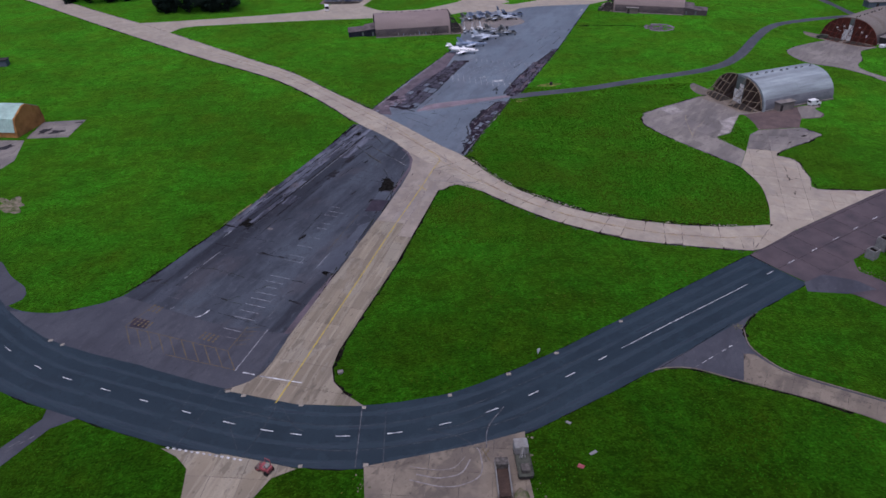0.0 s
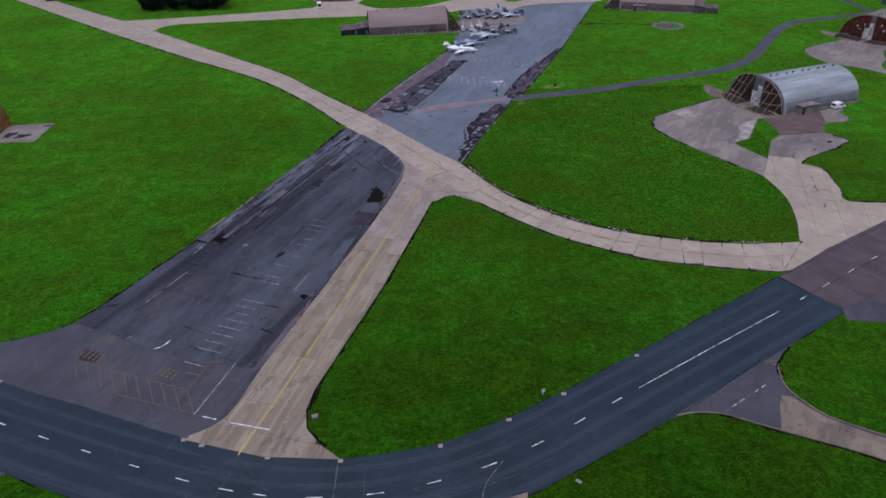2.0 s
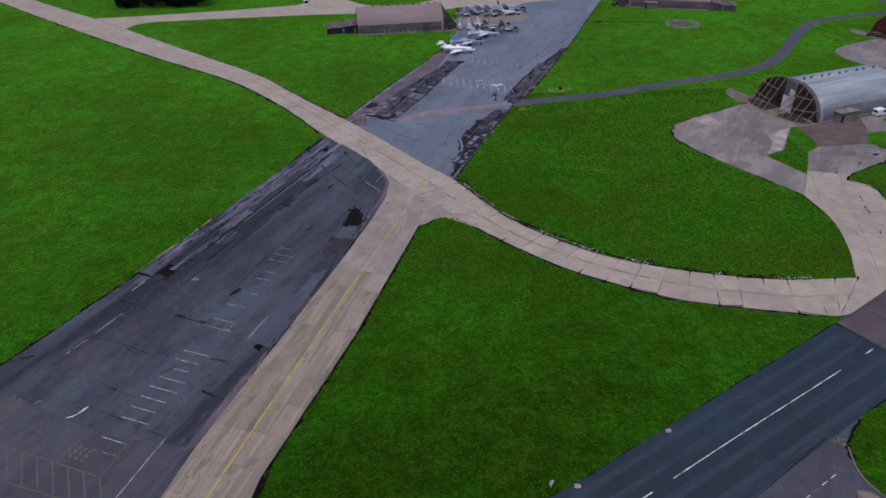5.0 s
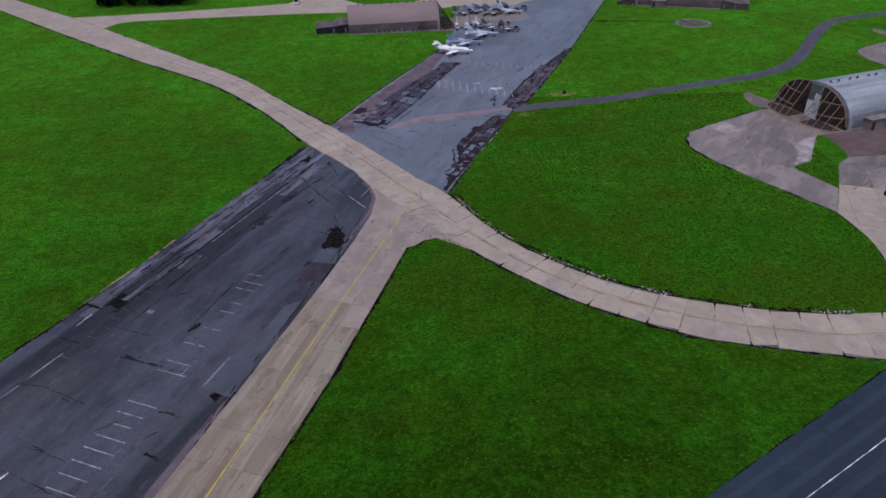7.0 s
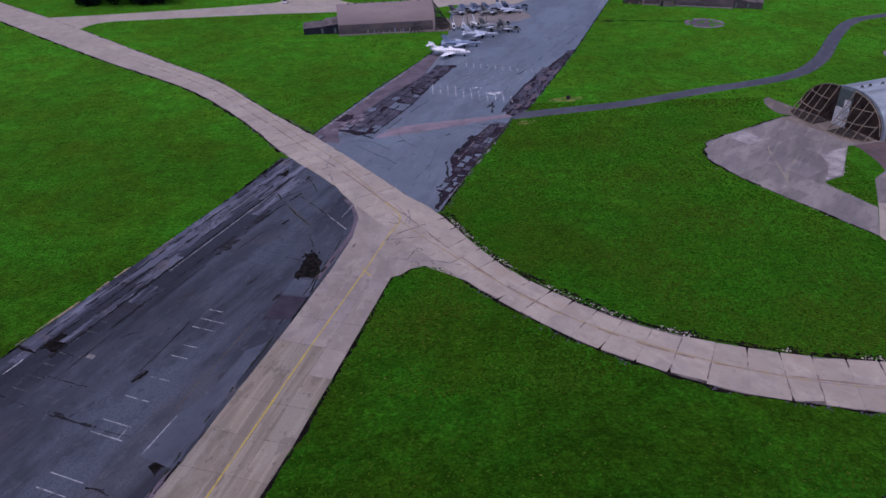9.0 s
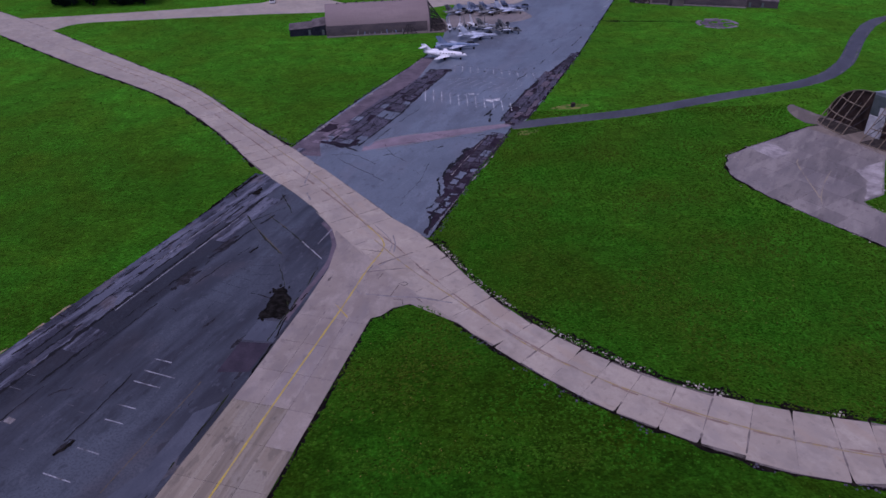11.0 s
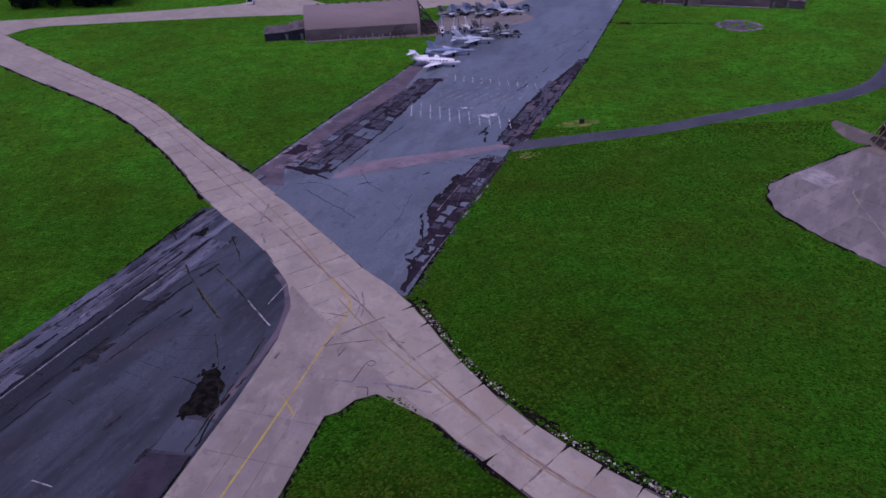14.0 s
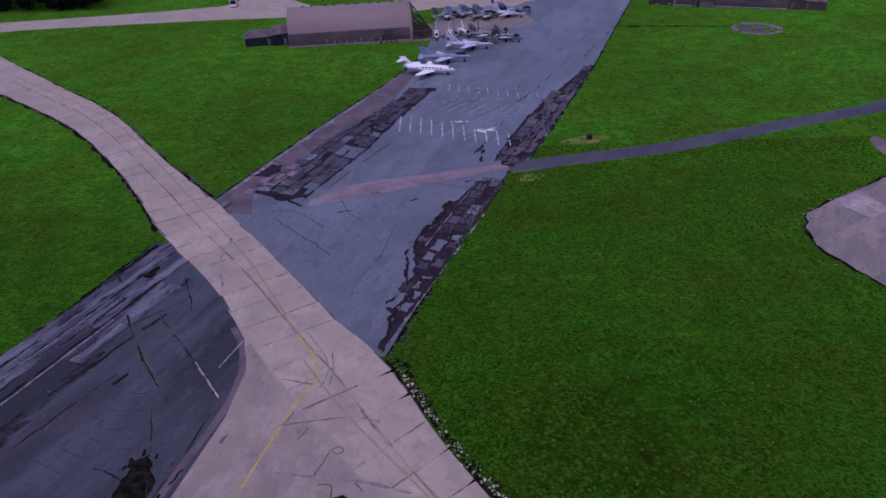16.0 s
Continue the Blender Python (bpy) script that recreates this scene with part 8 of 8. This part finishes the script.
verge([p + Vector((0.45, 0.55)) for p in TAX_FAR[::2] if 7 < p.x < 70], 2.0, 0.03, 0.35)
verge([p for p in TAX_FAR[::2] if p.x < -24], 1.0)
verge([p for p in TAX_NEAR[::2] if p.x > 7.4], 1.3, 0.03)
verge([p for p in TAX_NEAR[::2] if p.x < -29], 1.5)
verge(straight([(7.0, 171.0), (4.6, 171.1), (2.3, 170.1), (0.7, 168.3), (-0.7, 167.6), (-10.6, 131.3), (-20.0, 102.1), (-20.7, 97.5), (-20.0, 93.6), (-17.0, 89.8)], 0.7), 0.9, size=0.3)
verge(straight([(-28.5, 218.0), (-31.7, 207.8), (-37.1, 191.2), (-47.6, 166.6), (-56.8, 146.4), (-65.1, 128.7), (-71, 119.9), (-80.3, 116.6)], 0.6), 0.7)
verge(straight([(-23.4, 231.5), (-11.4, 262), (4.4, 298), (9.3, 314)], 0.8), 0.7)
verge(straight([(7.4, 190.2), (18.1, 221), (26.1, 240.3)], 0.8), 0.8)
verge(straight([(30.1, 244.6), (51, 297), (78.8, 374)], 0.8), 0.5)
verge(straight(STAND[:-7], 0.7), 0.55, 0.060, 0.4)
verge(straight(REDSTAND, 1.0), 0.6)
verge(straight([(112, 161), (98.8, 163), (100.2, 169), (100.8, 174.5), (101.6, 179.7), (100.4, 182.5), (97.2, 184.6), (102.5, 188.9), (111.4, 193.7), (117.4, 198.6), (114.9, 203.5)], 0.5), 0.6, 0.0625, 0.5)
verge(curve([(84.2, 177.6), (85.2, 166), (82.8, 154.6), (79.4, 144.7)], 0.6), 0.5)
for at, rx, ry, turn in (((111.4, 198.2), 1.2, 0.5, 10), ((105.0, 193.2), 0.9, 0.2, 30)):
    blot(at, rx, ry, turn, STAIN, neck, 0.0655, rough=0.7)
verge(ROAD_FAR[-48:], 0.3)
verge(ROAD_NEAR[60:], 0.28)
verge(straight([(66, 339.2), (82, 336), (97, 333.2)], 0.8), 1.0)

for i in range(7):
    a, b = Vector((44.9, 94.9)).lerp(Vector((56.0, 102.2)), i / 7), Vector((44.9, 94.9)).lerp(Vector((56.0, 102.2)), (i + 0.6) / 7)
    stripe("dash", straight([a, b], 1), 0.12, 0.034, WHITE_LINE if i % 3 else FADED_LINE, side)
for a, b in (((-71.6, 78.9), (-70.6, 80.0)), ((-70.2, 80.4), (-69.3, 81.4)), ((-69.0, 81.7), (-68.2, 82.5)), ((-71.3, 80.2), (-70.1, 81.4)), ((-75, 75.4), (-74, 76.6))):
    stripe("dash", straight([a, b], 0.5), 0.22, 0.034, FADED_LINE, side)
stripe("joint", ragged(straight([(33, 91.2), (39.8, 95.7), (55.4, 106.8)], 1), 0.08), 0.08, 0.035, SOIL, side)
# pale kerb round the side turning
for line in (curve([(37.4, 94.4), (39.6, 94.9), (44.3, 94.6), (49.3, 92.2), (55.3, 89.3), (61.1, 86.5), (67.2, 83.0), (71.7, 79.8), (90, 65)], 1.2), curve([(90, 75), (74.5, 84.9), (68.8, 88.2), (63.7, 91.2), (60.4, 93.5), (58.6, 96), (57.1, 99.2), (56.9, 101.8), (57.6, 105.2)], 1.2)):
    kerb = tagged(new("kerb"), "pale concrete kerb stones round the turning", "kerb", kind="structure")
    for a, b in zip(line, line[1:]):
        d = (b - a).normalized()
        n = Vector((-d.y, d.x)) * 0.10
        a2, b2 = a + d * 0.03, b - d * 0.03
        sheet("kerb_stone", [a2 - n, b2 - n, b2 + n, a2 + n], 0.13, YARD, kerb, thick=0.13)

verge(straight([(67.7, 337.0), (99.9, 334.6)], 0.8), 0.9)
verge(curve([(57.2, 103.0), (57.6, 105.0), (59.4, 107.6), (61.6, 110.0)], 0.5), 1.3, 0.04)
verge(curve([(40.0, 94.5), (44.3, 94.2), (49.3, 91.8), (55.3, 88.9), (61.1, 86.1), (67.2, 82.6)], 0.6), 0.5)
# circular drain by the far shelter
ring = thing("drain", "round sunken drain with stone blocks in the grass", "drain", pose(104, 330.2, 0))
for k, (r0, r1, n) in enumerate(((5.6, 7.0, 22), (2.9, 5.3, 14), (0.0, 2.6, 5))):
    for i in range(n):
        a0, a1 = (i + 0.06) * math.tau / n, (i + 0.94) * math.tau / n
        if rng.random() < 0.2:
            continue
        q = [(r * math.cos(a), r * math.sin(a)) for r, a in ((r0, a0), (r1, a0), (r1, a1), (r0, a1))]
        sheet("block", q if r0 else q[1:3] + [(0, 0)], 0.05 + rng.uniform(0, 0.1), MARGIN if k else BAND, ring)

# rubble and chips along the worn edges
def scatter(name, lines, count, spread, sizes, material, label, category, seed, floor_=-0.05):
    r = random.Random(seed)
    verts, faces = [], []
    for _ in range(count):
        line = r.choice(lines)
        i = r.randrange(len(line) - 1)
        p = line[i].lerp(line[i + 1], r.random())
        if noise.noise((p.x * 0.25, p.y * 0.25, 1.3)) < floor_:
            continue
        p = p + Vector((r.gauss(0, spread), r.gauss(0, spread)))
        s, k = r.uniform(*sizes), len(verts)
        a = r.random() * math.tau
        for j in range(5):
            w = s * r.uniform(0.35, 1.35)
            verts.append((p.x + w * math.cos(a + j * 1.257), p.y + w * math.sin(a + j * 1.257), 0.01))
        for j in range(5):
            w = s * r.uniform(0.35, 0.7)
            verts.append((p.x + w * math.cos(a + j * 1.257), p.y + w * math.sin(a + j * 1.257), 0.035 + s * r.uniform(0.12, 0.4)))
        faces += [(k + j, k + (j + 1) % 5, k + 5 + (j + 1) % 5, k + 5 + j) for j in range(5)] + [tuple(range(k + 5, k + 10))]
    me = bpy.data.meshes.new(name)
    me.from_pydata(verts, [], faces)
    me.materials.append(material)
    return tagged(new(name, me), label, category, kind="stuff")


# soil-filled broken corners where the joints meet the taxiway's edges
r7 = random.Random(17)
for i, (far_end, near_end) in enumerate(JOINTS):
    for p, q, share in ((far_end, near_end, 0.6), (near_end, far_end, 0.4)):
        if p.x < 7 or r7.random() > share:
            continue
        n = (q - p).normalized()
        d = Vector((-n.y, n.x))
        w = r7.uniform(0.16, 0.45)
        shape = [p - d * w - n * 0.4, p + d * w - n * 0.4, p + d * w * 0.4 + n * 0.3, p + n * r7.uniform(0.6, 2.0), p - d * w * 0.4 + n * 0.3]
        sheet("notch", ragged(shape, 0.07, 1.5), 0.0695 + 0.0001 * (i % 9), SOIL, taxiway, "broken slab corner filled with soil", thick=0.04)

EDGE = [[p + Vector((0.5, 0.5)) for p in TAX_FAR if 8 < p.x < 42], [p + Vector((0.2, 0.7)) for p in TAX_FAR if p.x >= 42]]
scatter("rubble", EDGE, 900, 0.30, (0.04, 0.22), CRUMB, "pale concrete chips along the taxiway edge", "rubble", 4, 0.06)
scatter("rubble", [[p - Vector((0.5, 0.4)) for p in TAX_NEAR if -110 < p.x < -29], [p + Vector((0.5, 0.6)) for p in TAX_FAR if -60 < p.x < -24], [p - Vector((0.3, 0.4)) for p in TAX_NEAR if 8 < p.x < 69]], 700, 0.35, (0.06, 0.24), CHUNK, "grey broken stones along the taxiway edge", "rubble", 5)
scatter("rubble", [straight([(7.9, 190.2), (18.5, 221), (26.4, 240.3)], 1), straight([(30.4, 244.6), (51.4, 297), (70, 350)], 1), straight([(-23.6, 231.5), (-11.8, 262), (4.0, 298)], 1)], 600, 0.3, (0.06, 0.26), CHUNK, "grey chips along the strip's edges", "rubble", 6)
scatter("rubble", [straight([(13.2, 68), (13.0, 80)], 1), straight([(-12.8, 68), (-13.2, 73.6)], 1), straight([(56.0, 106.6), (57.8, 105.6)], 1), straight([(-118, 169), (-112, 164)], 1), straight([(88, 127), (92, 123), (96, 118)], 1)], 110, 0.45, (0.08, 0.3), SPOIL, "broken concrete lumps beside the pavements", "rubble", 8)


scatter("rubble", [straight(STAND[8:-7], 1.0), straight([(97.2, 184.6), (102.5, 188.9), (111.4, 193.7), (117.4, 198.6), (114.9, 203.5), (99.9, 203.7)], 1.0), straight([(89.8, 188.0), (85.3, 197.4), (85.2, 199.3), (90.3, 201.9), (94, 208.6), (98.8, 217)], 1.0)], 420, 0.35, (0.06, 0.24), CRUMB, "pale concrete chips round the hardstanding's rim", "rubble", 15, 0.06)


# grass tufts and weeds over the field
def inside(px, py, poly):
    x, y = np.array([p[0] for p in poly]), np.array([p[1] for p in poly])
    hit = np.zeros(len(px), bool)
    x2, y2 = np.roll(x, -1), np.roll(y, -1)
    for a, b, c, d in zip(x, y, x2, y2):
        if b != d:
            hit ^= ((b > py) != (d > py)) & (px < (c - a) * (py - b) / (d - b) + a)
    return hit


def tufts(count, box_, size, seed):
    """Low clumps of leaves, thicker where the field is weedy."""
    g = np.random.default_rng(seed)
    px, py = g.uniform(box_[0], box_[1], count), g.uniform(box_[2], box_[3], count)
    bad = np.array([noise.noise((x * 0.045, y * 0.045, 5.0)) + 0.5 * noise.noise((x * 0.16, y * 0.16, 2.0)) < g0 for x, y, g0 in zip(px.tolist(), py.tolist(), g.uniform(-0.75, 0.55, count).tolist())])
    for poly in PAVED:
        bad |= inside(px + 0.3, py + 0.2, poly) | inside(px - 0.3, py - 0.2, poly)
    px, py = px[~bad], py[~bad]
    n = len(px)
    r = g.uniform(0.45, 1.0, n) * size
    verts = np.zeros((n, 7, 3), np.float32)
    turn = g.uniform(0, math.tau, n)
    for k in range(6):
        w = r * g.uniform(0.55, 1.15, n)
        verts[:, k] = np.stack([px + w * np.cos(turn + k * math.tau / 6), py + w * np.sin(turn + k * math.tau / 6), np.full(n, 0.004)], 1)
    verts[:, 6] = np.stack([px + g.uniform(-0.3, 0.3, n) * r, py + g.uniform(-0.3, 0.3, n) * r, r * g.uniform(0.35, 0.6, n)], 1)
    at = (np.arange(n) * 7)[:, None, None]
    faces = (at + np.array([[k, (k + 1) % 6, 6] for k in range(6)])[None]).reshape(-1, 3)
    me = bpy.data.meshes.new("grass")
    me.from_pydata(verts.reshape(-1, 3).tolist(), [], faces.tolist())
    me.materials.append(BLADE)
    return tagged(new("grass", me), "low clumps of rough grass and broad-leaved weeds", "grass", kind="stuff")


tufts(120000, (-110, 120, 60, 240), 0.21, 11)
tufts(24000, (-200, 220, 240, 390), 0.36, 12)


def flowers(count, box_, seed):
    """Small yellow flower heads, in drifts."""
    g = np.random.default_rng(seed)
    px, py = g.uniform(box_[0], box_[1], count), g.uniform(box_[2], box_[3], count)
    bad = np.array([noise.noise((x * 0.03, y * 0.03, 8.0)) < g0 for x, y, g0 in zip(px.tolist(), py.tolist(), g.uniform(-0.15, 0.5, count).tolist())])
    for poly in PAVED:
        bad |= inside(px, py, poly)
    verts, faces = [], []
    for x, y, s in zip(px[~bad].tolist(), py[~bad].tolist(), g.uniform(0.04, 0.09, int((~bad).sum())).tolist()):
        k = len(verts)
        verts += [(x + s * math.cos(a), y + s * math.sin(a), 0.16) for a in (j * math.tau / 5 for j in range(5))] + [(x, y, 0.08)]
        faces += [(k, k + 1, k + 2, k + 3, k + 4)] + [(k + (j + 1) % 5, k + j, k + 5) for j in range(5)]
    me = bpy.data.meshes.new("flowers")
    me.from_pydata(verts, [], faces)
    me.materials.append(FLOWER)
    return tagged(new("flowers", me), "tiny yellow flowers scattered through the rough grass", "flowers", kind="stuff")


FLOWER = surf("yellow_petals", (0.20, 0.17, 0.03), (0.30, 0.26, 0.06), 5.0, 0.9, 0.0)
flowers(5000, (-100, 120, 62, 235), 31)

# odd pieces lying on the near lawn and beside the trailer
for x, y, long, wide, tone, words in ((20.3, 73.1, 1.0, 0.7, RED_PAINT, "faded red board lying in rough grass"), (22.7, 75.7, 1.3, 0.5, PALE_GREY, "pale broken slab lying in rough grass"), (19.9, 82.2, 0.9, 0.5, PALE_GREY, "pale broken slab lying in rough grass")):
    bm = bmesh.new()
    box(bm, (-long / 2, -wide / 2, 0.0), (long / 2, wide / 2, 0.16), 0.03)
    tagged(part("board", bm, tone), words, "debris").matrix_world = pose(x, y, 0.0, 0, 3, 25 * x)


def heap(m, wide, tall, tone, words, seed):
    """A low mound of loose spoil."""
    bm = bmesh.new()
    rings = []
    for k in range(6):
        f = k / 5
        rings.append([(wide * (1 - f) ** 0.8 * math.cos(a) * (1 + 0.35 * noise.noise((math.cos(a) * 1.4, math.sin(a) * 1.4, seed + f))), 0.7 * wide * (1 - f) ** 0.8 * math.sin(a), tall * f ** 0.8 + 0.1 * noise.noise((a, f * 3, seed))) for a in (i * math.tau / 18 for i in range(18))])
    tube(bm, rings)
    bmesh.ops.recalc_face_normals(bm, faces=bm.faces)
    tagged(part("spoil_heap", bm, tone), words, "heap").matrix_world = m


heap(pose(10.6, 67.6, 0.03, 0, 0, 80), 1.7, 0.9, SPOIL, "heap of sandy spoil beside the trailer", 2.0)
tufts(140000, (-12, 95, 140, 250), 0.30, 13)
